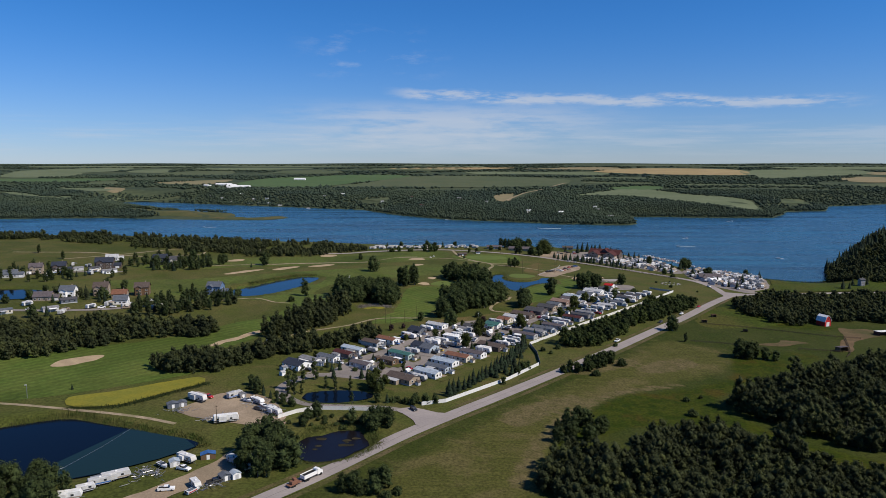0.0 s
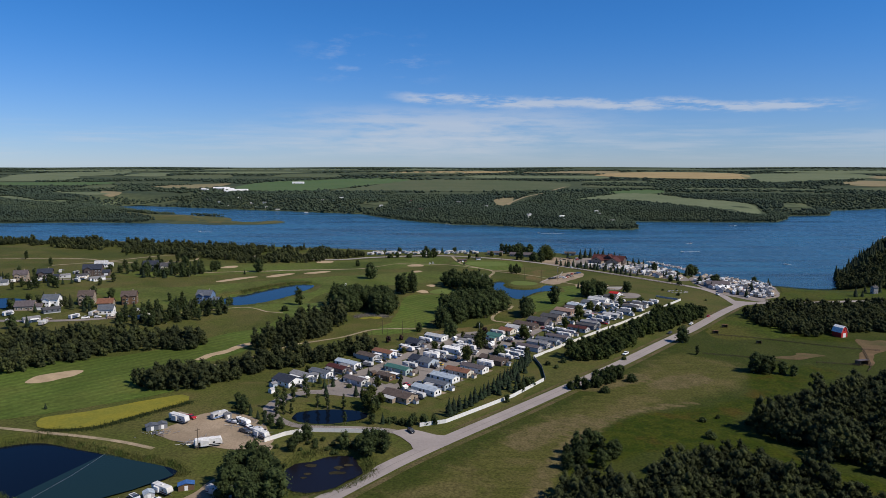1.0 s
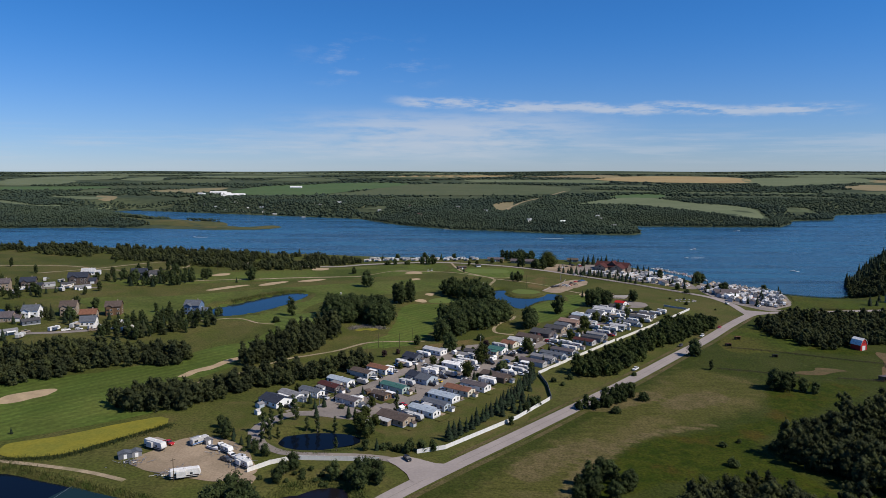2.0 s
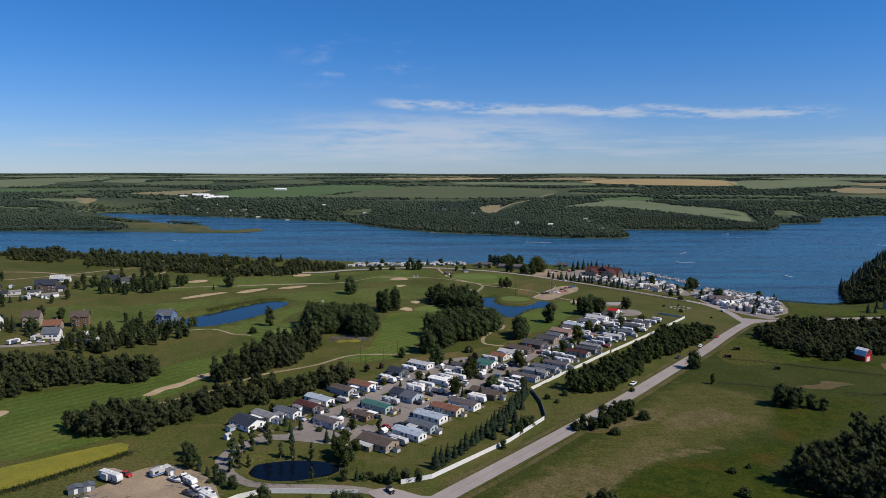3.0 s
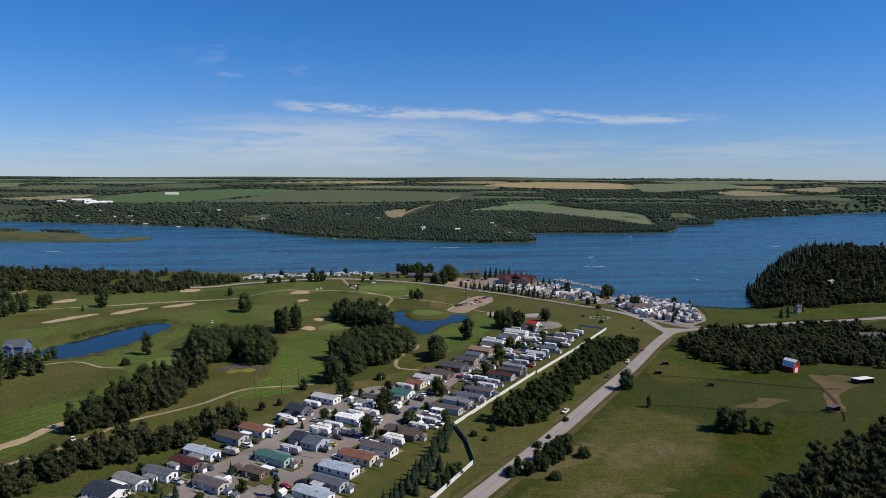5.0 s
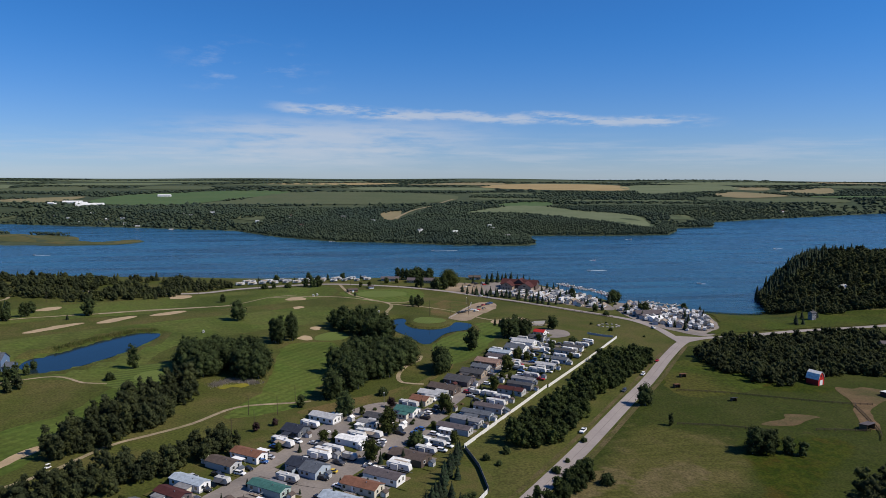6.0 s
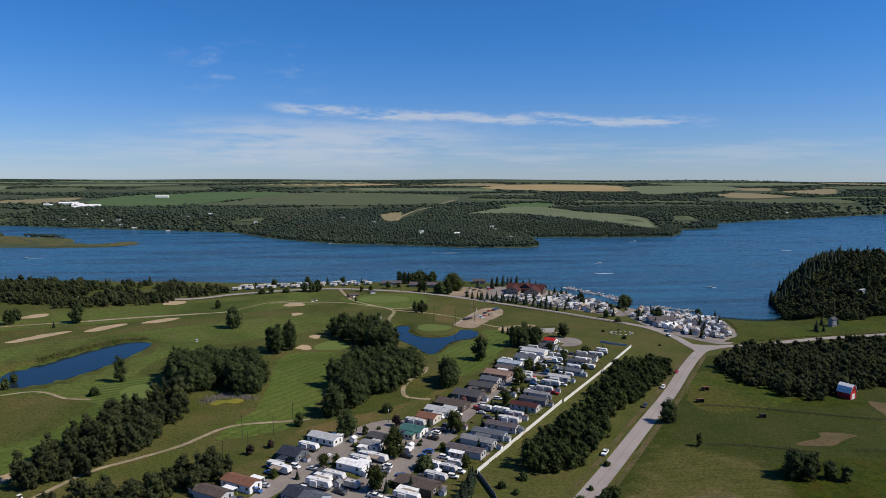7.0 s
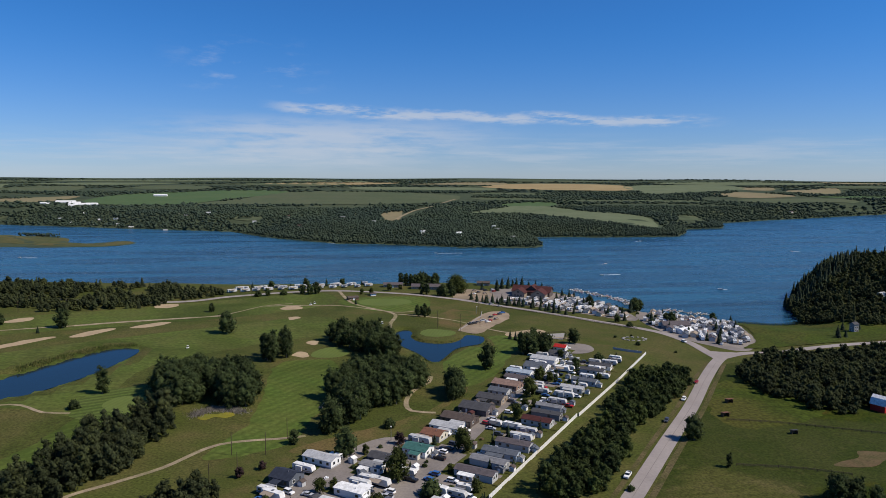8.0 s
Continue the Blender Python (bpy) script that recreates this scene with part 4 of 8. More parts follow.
def plant(key, x, y, size=1.0, group="", z=None):
    name, rows, label, category = TREES[key]
    crown, trunk = rows[int(rng.integers(len(rows)))]
    top = new(name)
    top.matrix_world = Matrix.Translation((x, y, gz(x, y) if z is None else z)) @ Matrix.Rotation(rng.uniform(0, 6.28), 4, "Z") @ Matrix.Diagonal((size * rng.uniform(0.92, 1.08), size * rng.uniform(0.92, 1.08), size, 1))
    if key != "bush":
        shared("trunk", trunk, top)
    shared("crown" if key != "bush" else "foliage", crown, top)
    tagged(top, label, category, group)
    return top


def scatter(poly, gap, r=rng, inset=0.0, clear=()):
    """Uneven points inside an outline, about gap apart."""
    p = curve(poly, True, 8.0)
    lo, hi = p.min(0), p.max(0)
    gx, gy = np.meshgrid(np.arange(lo[0], hi[0] + gap, gap), np.arange(lo[1], hi[1] + gap, gap * 0.87))
    gx = gx + (np.arange(gx.shape[0]) % 2)[:, None] * gap / 2
    q = np.stack([gx.ravel(), gy.ravel()], 1) + r.uniform(-0.46, 0.46, (gx.size, 2)) * gap
    return q[signed(p, q[:, 0], q[:, 1]) > inset]


def grove(poly, gap, kinds, size, group, spread=0.2):
    for x, y in scatter(poly, gap):
        plant(kinds[int(rng.integers(len(kinds)))], x, y, size * rng.uniform(1 - spread, 1 + spread), group)


def wood(name, spots, h, w, label, conifers=0.0, sprays=130, leaf=0.85, mat="woods", category="woodland", trunks=False, gaps=-9.0):
    """Closed woodland as one sheet of many tree crowns; gaps thins it out in patches."""
    spots = np.array([p for p in spots if noise.noise((p[0] * 0.03, p[1] * 0.03, 7.0)) > gaps])
    zs = ground(spots[:, 0], spots[:, 1])
    meshes = []
    for (x, y), z in zip(spots, zs):
        stand = 1 + 0.6 * noise.noise((x * 0.045, y * 0.045, 2.0))
        hh = h * stand * rng.uniform(0.62, 1.22)
        ww = w * (0.55 + 0.45 * hh / h) * rng.uniform(0.8, 1.25)
        if rng.uniform() < conifers:
            v, f = spire(hh * 1.12, max(4.0, ww * 0.82), rng)
        else:
            v, f = leafy(hh, ww, sprays, leaf, rng, 0.04, 8)
        meshes.append((v + np.array([x, y, z]), f))
    tone = np.repeat(rng.uniform(0, 1, len(meshes)), [len(m[0]) for m in meshes])
    v, f = join(*meshes)
    ob = new(name, mesh_from(name, v, f, M[mat]))
    ob.data.attributes.new("tone", "FLOAT", "POINT").data.foreach_set("value", tone.astype(np.float32))
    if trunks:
        # slender stems, three-sided, with the wood's shade in their bark colour
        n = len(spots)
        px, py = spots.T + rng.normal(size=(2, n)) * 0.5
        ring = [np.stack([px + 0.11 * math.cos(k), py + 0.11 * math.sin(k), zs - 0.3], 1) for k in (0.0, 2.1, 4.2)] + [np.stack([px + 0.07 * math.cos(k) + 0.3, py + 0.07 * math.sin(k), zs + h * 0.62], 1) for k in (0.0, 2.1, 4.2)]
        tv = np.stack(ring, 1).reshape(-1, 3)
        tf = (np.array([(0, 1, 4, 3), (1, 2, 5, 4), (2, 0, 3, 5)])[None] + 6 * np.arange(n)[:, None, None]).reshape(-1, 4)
        tagged(new("tree_stems", mesh_from("tree_stems", tv, tf, M["bark_shaded"])), "slender aspen stems darkened for the shade inside the wood", "stems", kind="stuff")
    return tagged(ob, label, category, kind="stuff")


# woods round the meadow and farm
wood("woodland", scatter([(34, 248), (44, 266), (54, 274), (64, 262), (74, 268), (84, 288), (96, 299), (108, 303), (128, 293), (150, 272), (178, 252), (215, 236), (200, 214), (60, 214), (40, 225)], 5.2), 11.5, 6.4, "dark aspen woodland beside a meadow", 0.0, 330, 0.44, trunks=True)
wood("woodland", scatter([(142, 338), (168, 360), (199, 382), (250, 412), (275, 418), (285, 400), (285, 310), (250, 274), (198, 284), (173, 291), (156, 309)], 5.2), 12.5, 6.4, "dark aspen woodland round a wet meadow", 0.0, 300, 0.46, trunks=True)
wood("woodland", scatter([(243, 585), (262, 612), (288, 640), (340, 644), (420, 664), (440, 660), (440, 570), (420, 510), (352, 540), (322, 546), (300, 540), (278, 530), (258, 530)], 5.8), 7.6, 6.0, "dark mixed woodland behind the barn", 0.05, 170, 0.58)
wood("woodland", scatter([(448, 812), (464, 848), (486, 880), (512, 908), (540, 938), (620, 1000), (660, 990), (660, 900), (660, 720), (640, 700), (580, 704), (548, 720), (522, 736), (496, 738), (470, 738), (452, 752), (440, 782)], 7.0), 10, 6.8, "dark aspen woodland on the hill above the bay", 0.12, 90, 0.85)
wood("woodland", scatter([(470, 862), (500, 900), (540, 940), (620, 1000), (660, 990), (660, 940), (640, 915), (590, 905), (560, 878), (530, 866), (498, 846), (474, 838)], 6.4), 13, 6.6, "dark spruces along the crest of the hill", 1.0, mat="needle")
wood("woodland", scatter([(-300, 446), (-290, 458), (-262, 470), (-196, 482), (-160, 478), (-158, 452), (-196, 437), (-227, 397), (-252, 384), (-300, 382)], 5.6), 8.5, 6.2, "dark aspen woodland beside the golf course", 0.03, 150, 0.6)
wood("woodland", scatter([(-680, 985), (-400, 972), (-300, 962), (-160, 938), (-100, 905), (-135, 868), (-160, 832), (-220, 815), (-260, 806), (-330, 850), (-420, 880), (-560, 920), (-680, 945)], 7.0), 6.8, 6.2, "belt of dark woodland along the lake shore", 0.12, 80, 0.75, gaps=-0.12)
wood("woodland", scatter([(-118, 490), (-108, 502), (-96, 534), (-86, 562), (-74, 540), (-80, 506), (-86, 486), (-100, 462), (-124, 452)], 5.0), 12, 6.0, "dark aspen belt between two fairways", 0.0, 330, 0.48)
wood("woodland", scatter([(-108, 417), (-96, 440), (-75, 450), (-55, 468), (-42, 462), (-52, 444), (-72, 428), (-92, 412)], 4.8), 8.5, 5.4, "dark aspen belt behind the homes", 0.0, 300, 0.46)
wood("woodland", scatter([(-165, 382), (-152, 402), (-131, 404), (-112, 424), (-92, 420), (-112, 396), (-128, 374), (-150, 370)], 4.8), 9.5, 5.8, "dark aspen belt beside the fairway", 0.0, 300, 0.48)
wood("woodland", scatter([(-320, 560), (-290, 570), (-215, 540), (-175, 575), (-165, 560), (-200, 510), (-225, 505), (-260, 560), (-300, 545)], 8), 8, 6.0, "broken tree cover round the houses", 0.2, 150, 0.6, gaps=-0.15)
wood("woodland", scatter([(434, 788), (444, 802), (456, 780), (472, 748), (486, 736), (470, 730), (446, 746)], 5.6), 7, 5.6, "dark trees at the foot of the wooded hill", 0.2, 130, 0.6)
# roadside thicket
wood("thicket", scatter([(138, 520), (140, 545), (160, 572), (198, 614), (220, 612), (210, 586), (165, 536), (148, 520)], 4.8), 7.5, 6.2, "leafy roadside thicket below the white fence", 0.0, 300, 0.5, mat="thicket")
wood("thicket", scatter([(76, 450), (88, 476), (110, 502), (128, 520), (140, 528), (143, 518), (132, 500), (128, 487), (112, 468), (94, 447)], 4.6), 7.5, 6.0, "leafy roadside thicket below the white fence", 0.0, 300, 0.5, mat="thicket")
wood("thicket", scatter([(78, 398), (88, 412), (98, 422), (106, 424), (100, 412), (88, 398), (70, 388), (66, 394)], 3.6), 5, 4.2, "leafy roadside thicket on the verge", 0.0, 300, 0.5, mat="thicket")

# ---- across the lake: fields and woods ----
FIELDS = []
CROP = {"field_green": "bright green crop field", "field_dull": "dull green pasture", "field_pale": "pale green hay field", "field_gold": "ripe golden grain field", "field_tan": "tan stubble field"}


def fields(rows):
    for key, pts in rows:
        FIELDS.append(curve(pts, True, 40))
        patch("field", pts, M[key], 1.2, CROP[key] + " among woods across the lake", "field", gap=40, grid=70, jitter=6)


fields([
    ("field_green", [(-721, 2643), (-837, 2823), (-813, 3225), (-640, 3440), (-397, 3581), (-171, 3411), (-371, 2954), (-461, 2708), (-564, 2631)]),
    ("field_dull", [(-436, 2681), (-327, 2956), (-195, 3373), (93, 3420), (480, 3147), (526, 2985), (408, 2691), (71, 2652), (-216, 2697)]),
    ("field_pale", [(410, 2248), (567, 2459), (711, 2475), (784, 2285), (872, 2179), (884, 2027), (822, 1867), (733, 1882), (648, 2093), (550, 2237)]),
    ("field_green", [(569, 2509), (706, 2677), (806, 2651), (741, 2475)]),
])
fields([
    ("field_gold", [(819, 3903), (1067, 4189), (1450, 4153), (1645, 3957), (1490, 3510), (1234, 3546), (978, 3673)]),
    ("field_tan", [(446, 4206), (824, 4431), (1050, 4326), (955, 4078), (706, 4161)]),
    ("field_pale", [(1687, 3961), (2325, 4143), (2170, 3601), (1529, 3236), (1468, 3373)]),
    ("field_tan", [(1737, 3165), (1979, 3291), (2024, 2986), (1739, 2903)]),
])
fields([
    ("field_tan", [(2264, 3807), (2471, 3819), (2261, 3502), (2126, 3530)]),
    ("field_dull", [(1007, 2160), (1117, 2232), (1090, 2137), (973, 2026)]),
    ("field_dull", [(-257, 2165), (-174, 2184), (-179, 2089), (-240, 2117)]),
    ("field_tan", [(156, 2267), (226, 2354), (182, 2038), (144, 2058)]),
])
fields([
    ("field_dull", [(-1085, 2427), (-930, 2448), (-908, 2400), (-1056, 2382)]),
    ("field_dull", [(-1411, 3486), (-1434, 3806), (-1192, 3915), (-1101, 3461)]),
    ("field_pale", [(-1710, 3758), (-1728, 4044), (-1584, 4046), (-1468, 3689)]),
    ("field_dull", [(-915, 3727), (-875, 4045), (-591, 3970), (-606, 3697)]),
])
fields([
    ("field_tan", [(-1185, 2445), (-1270, 2614), (-1167, 2551), (-1139, 2454)]),
    ("field_dull", [(-523, 4141), (-343, 4243), (115, 4199), (-75, 3905)]),
    ("field_pale", [(2034, 4431), (2441, 4483), (3132, 4300), (2822, 4078), (2182, 4210)]),
    ("field_tan", [(-1190, 2856), (-1076, 2986), (-931, 3074), (-950, 2752)]),
])
fields([
    ("field_pale", [(-1498, 4127), (-1202, 4359), (-804, 4307), (-1122, 4074)]),
    ("field_gold", [(-337, 4175), (119, 4365), (428, 4361), (110, 4047)]),
    ("field_pale", [(-2394, 3870), (-2323, 4195), (-1945, 4332), (-1824, 3919), (-2070, 3682)]),
    ("field_pale", [(-1551, 2435), (-1360, 2258), (-1150, 2150), (-1111, 2366), (-1130, 2393), (-1222, 2226), (-1470, 2431)]),
])
fields([
    ("field_tan", [(2367, 3521), (2800, 3728), (2401, 3209), (2219, 3224)]),
])
fields([
    ("field_dull", [(-1444, 2805), (-1486, 2981), (-1414, 3044), (-1310, 2818)]),
    ("field_pale", [(-1447, 2623), (-1329, 2590), (-1180, 2500), (-1233, 2440)]),
    ("field_pale", [(-2172, 3420), (-2367, 3930), (-2067, 3900), (-1822, 3490), (-1949, 3321)]),
])


def strip_fields(n, seed):
    """Long narrow fields, one behind another towards the horizon."""
    r = np.random.default_rng(seed)
    made = 0
    for _ in range(600):
        y = 2650 + 1950 * r.uniform() ** 0.7
        x = r.uniform(-0.66, 0.86) * y
        L, D = r.uniform(140, 420) * y / 3500, r.uniform(45, 120) * y / 3500
        t = r.uniform(-0.15, 0.15)
        if any(f[:, 0].min() < x + L + 30 and f[:, 0].max() > x - L - 30 and f[:, 1].min() < y + D + 60 and f[:, 1].max() > y - D - 60 for f in FIELDS):
            continue
        pts = [(x - L, y - D + t * L), (x - 0.2 * L, y - D * r.uniform(0.8, 1.3)), (x + L, y - D - t * L), (x + L * r.uniform(0.85, 1.1), y + D - t * L), (x - L * r.uniform(0.85, 1.1), y + D + t * L)]
        key = ("field_dull", "field_pale", "field_tan", "field_pale", "field_gold", "field_dull", "field_green")[int(r.integers(7))]
        if y < 3300 and key in ("field_gold", "field_pale"):
            key = "field_dull"
        fields([(key, pts)])
        made += 1
        if made == n:
            return


strip_fields(46, 21)
strip("far_track", [(180, 2060), (193, 2116), (256, 2328), (308, 2441), (340, 2500)], 9, M["path"], 1.8, "pale gravel track across the lake", "track")
strip("far_track", [(380, 2590), (396, 2635), (482, 2842)], 9, M["path"], 1.8, "pale gravel track across the lake", "track")


M["spit"] = material("spit_grass", (0.105, 0.092, 0.040), 0.95, 0.05, vary=0.2, scale=0.02, fine=0.15, second=(0.070, 0.080, 0.032), third=(0.05, 0.062, 0.026))


def far_spots(y0, y1, gap, seed, margin=6.0):
    r = np.random.default_rng(seed)
    gx, gy = np.meshgrid(np.arange(-1.0 * y1, 1.05 * y1, gap), np.arange(y0, y1, gap))
    q = np.stack([gx.ravel(), gy.ravel()], 1) + r.uniform(-0.5, 0.5, (gx.size, 2)) * gap
    q = q[(q[:, 0] > -0.75 * q[:, 1] - 100) & (q[:, 0] < 0.92 * q[:, 1] + 100)]
    keep = signed(FAR_SHORE, q[:, 0], q[:, 1]) > margin
    for f in FIELDS:
        lo, hi = f.min(0) - 60, f.max(0) + 60
        i = np.nonzero(keep & (q[:, 0] > lo[0]) & (q[:, 0] < hi[0]) & (q[:, 1] > lo[1] - 40) & (q[:, 1] < hi[1]))[0]
        if len(i):
            keep[i] = signed(f, q[i, 0], q[i, 1] + 40) < -gap * 0.2
    # the low sandy spit bears only grass
    keep &= (np.abs(q[:, 0] - (180 + (q[:, 1] - 2060) * 0.34)) > 22) | (q[:, 1] > 2520) | (q[:, 1] < 2030)
    keep &= ~((q[:, 0] > -770 + 60 * np.sin(q[:, 1] * 0.03)) & (q[:, 0] < -350) & (q[:, 1] < 1560 - 0.5 * q[:, 0]))
    return q[keep]


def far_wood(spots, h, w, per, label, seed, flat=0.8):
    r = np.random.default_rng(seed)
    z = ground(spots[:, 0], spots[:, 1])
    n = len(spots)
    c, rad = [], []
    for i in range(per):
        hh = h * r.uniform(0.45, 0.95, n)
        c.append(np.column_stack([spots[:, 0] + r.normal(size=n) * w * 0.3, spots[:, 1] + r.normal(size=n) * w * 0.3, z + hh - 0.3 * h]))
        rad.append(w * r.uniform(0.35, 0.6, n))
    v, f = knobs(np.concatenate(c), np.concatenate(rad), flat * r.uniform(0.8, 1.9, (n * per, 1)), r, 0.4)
    tagged(new("far_woodland", mesh_from("far_woodland", v, f, M["hazed_far_woods"])), label, "woodland", kind="stuff")


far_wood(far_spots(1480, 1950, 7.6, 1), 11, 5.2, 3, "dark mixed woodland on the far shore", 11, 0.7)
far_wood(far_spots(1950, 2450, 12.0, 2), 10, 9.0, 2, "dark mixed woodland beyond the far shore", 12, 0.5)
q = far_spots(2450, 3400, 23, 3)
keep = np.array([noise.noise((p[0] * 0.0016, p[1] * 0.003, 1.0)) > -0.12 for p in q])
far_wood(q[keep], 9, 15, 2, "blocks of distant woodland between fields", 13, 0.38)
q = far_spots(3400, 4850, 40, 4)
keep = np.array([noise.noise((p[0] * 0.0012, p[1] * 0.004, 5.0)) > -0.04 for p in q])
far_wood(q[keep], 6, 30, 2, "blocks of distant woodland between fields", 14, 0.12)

patch("grass_area", [(-820, 1748), (-758, 1748), (-678, 1722), (-600, 1696), (-518, 1656), (-449, 1646), (-404, 1664), (-392, 1718), (-428, 1755), (-440, 1712), (-466, 1700), (-504, 1716), (-550, 1810), (-600, 1880), (-660, 1890), (-700, 1850), (-760, 1850), (-830, 1840)], M["spit"], 0.35, "low grassy spit reaching into the lake", "spit", gap=20, grid=30, jitter=8)

# farmstead and cottages on the far side
def far_shed(x, y, L, W, turn, wall, roof, name="cottage", label="", h=3.2):
    top = new(name)
    top.matrix_world = upright(x, y, turn)
    gable_block(top, L, W, h, W * 0.25, wall, roof, 0.5, -4)
    part("door", boxes((-0.8, 0.8, -W / 2 - 0.06, -W / 2 + 0.02, 0, 2.1)), M["wall_brown"], top)
    for px in (-L * 0.3, L * 0.3):
        shared("window", WINDOW_WIDE, top, Matrix.Translation((px, -W / 2, 1.7)) @ Matrix.Rotation(math.pi, 4, "Z"))
    return tagged(top, label, name.replace("_", " "), "buildings across the lake")


def far_buildings():
    for x, y, L, W, turn in ((-852, 2694, 60, 16, 4), (-796, 2608, 34, 22, 0), (-760, 2566, 40, 18, 10), (-738, 2585, 34, 16, -5), (-772, 2520, 24, 14, 0), (-899, 2634, 18, 10, 0), (-872, 2606, 18, 10, 5), (-649, 3122, 50, 14, 0)):
        far_shed(x, y, L, W, turn, "white", "white", "farm_barn", "long white farm barn among fields across the lake", 6)
    spots = [(-788, 2316), (-742, 2277), (-691, 2219), (-683, 2299), (-618, 2217), (-576, 2209), (-553, 2152), (-508, 2096), (-478, 2134), (-404, 2010), (-629, 2175), (-588, 2166), (-488, 2211), (-417, 2226), (-384, 2173), (-330, 2245), (-187, 2058), (-66, 1898)]
    spots += [(388, 1826), (386, 1786), (274, 1670), (202, 1713), (388, 1650), (111, 1953), (39, 2081), (-105, 2122), (1574, 2390)]
    r = np.random.default_rng(5)
    for i, (x, y) in enumerate(spots):
        y = y if x > -350 else y + 45
        wall = ("white", "white", "cream", "white", "tan")[i % 5]
        roof = ("white", "light_grey", "maroon", "grey", "light_grey")[int(r.integers(5))]
        m = far_shed(x, y, r.uniform(8, 12), r.uniform(6, 8), r.uniform(-20, 20), wall, roof, "cottage", f"{word(wall)} lakeside cottage among dark trees", 4.6 if x > -350 else 3.4)
        m.location.z += 2.0 if x > -350 else -1.2

# ---- houses, trailers, cars ----
PAINT = {
    "white": (0.80, 0.80, 0.78), "cream": (0.62, 0.57, 0.47), "grey": (0.215, 0.215, 0.224), "dark_grey": (0.073, 0.073, 0.079), "brown": (0.099, 0.076, 0.065), "tan": (0.310, 0.249, 0.189),
    "maroon": (0.077, 0.026, 0.024), "teal": (0.052, 0.146, 0.129), "navy": (0.034, 0.041, 0.060), "pale_blue": (0.37, 0.43, 0.49), "rust": (0.202, 0.095, 0.060), "mauve": (0.112, 0.095, 0.099),
    "slate": (0.107, 0.120, 0.142), "light_grey": (0.45, 0.455, 0.46), "black": (0.02, 0.02, 0.022), "silver": (0.45, 0.46, 0.48), "red": (0.42, 0.022, 0.020), "blue": (0.04, 0.12, 0.32),
    "yellow": (0.60, 0.42, 0.05), "pink_tan": (0.258, 0.172, 0.138), "mint": (0.344, 0.430, 0.396), "wood": (0.146, 0.090, 0.052), "blue_wall": (0.112, 0.172, 0.275),
}
for k, c in PAINT.items():
    M["wall_" + k] = plain("siding_" + k, c, 0.55, 0.3, vary=0.05)
    M["roof_" + k] = material("shingle_" + k, c, 0.85, 0.2, vary=0.14, scale=0.7, fine=4.0, amount=0.5)
    M["car_" + k] = plain("car_paint_" + k, c, 0.25, 0.6, vary=0.02)
M["glass"] = plain("window_glass", (0.025, 0.03, 0.036), 0.08, 0.8, vary=0.02)
M["tyre"] = plain("tyre_rubber", (0.02, 0.02, 0.02), 0.85, 0.2)
M["trim"] = plain("white_trim", (0.70, 0.70, 0.68), 0.5, 0.3)
M["deck"] = material("deck_boards", (0.22, 0.165, 0.115), 0.8, 0.2, vary=0.15, scale=0.8, fine=5)
M["metal"] = plain("grey_metal", (0.35, 0.35, 0.36), 0.4, 0.5, 0.7)
M["canvas"] = plain("white_canvas", (0.78, 0.78, 0.77), 0.7, 0.2)
M["shell"] = material("trailer_shell", (0.62, 0.62, 0.61), 0.5, 0.3, vary=0.08, scale=0.6, fine=3.0, second=(0.50, 0.49, 0.46), obj_vary=0.28)
ACROSS = -37.7
WORDS = {"dark_grey": "dark grey", "pale_blue": "pale blue", "light_grey": "light grey", "pink_tan": "pinkish tan", "blue_wall": "blue"}


def word(k):
    return WORDS.get(k, k)


def upright(x, y, turn, z=None):
    return Matrix.Translation((x, y, gz(x, y) if z is None else z)) @ Matrix.Rotation(radians(turn), 4, "Z")


def window_mesh(w, h):
    bm = boxes((-w / 2, w / 2, -0.05, 0.03, -h / 2, h / 2))
    me = bpy.data.meshes.new("window")
    bm.to_mesh(me)
    bm.free()
    me.materials.append(M["glass"])
    return me


WINDOW, WINDOW_TALL, WINDOW_WIDE = window_mesh(1.2, 1.1), window_mesh(0.9, 1.4), window_mesh(1.9, 1.3)
FRAME = boxes((-0.75, 0.75, -0.02, 0.05, 0.6, 0.72), (-0.75, 0.75, -0.02, 0.05, -0.72, -0.6), (-0.75, -0.63, -0.02, 0.05, -0.6, 0.6), (0.63, 0.75, -0.02, 0.05, -0.6, 0.6))
FRAME_MESH = bpy.data.meshes.new("window_frame")
FRAME.to_mesh(FRAME_MESH)
FRAME.free()
FRAME_MESH.materials.append(M["trim"])


def add_window(parent, x, y, z, turn, me=None):
    w = shared("window", me or WINDOW, parent, Matrix.Translation((x, y, z)) @ Matrix.Rotation(radians(turn), 4, "Z"))
    if me is None:
        shared("window_frame", FRAME_MESH, w)
    return w


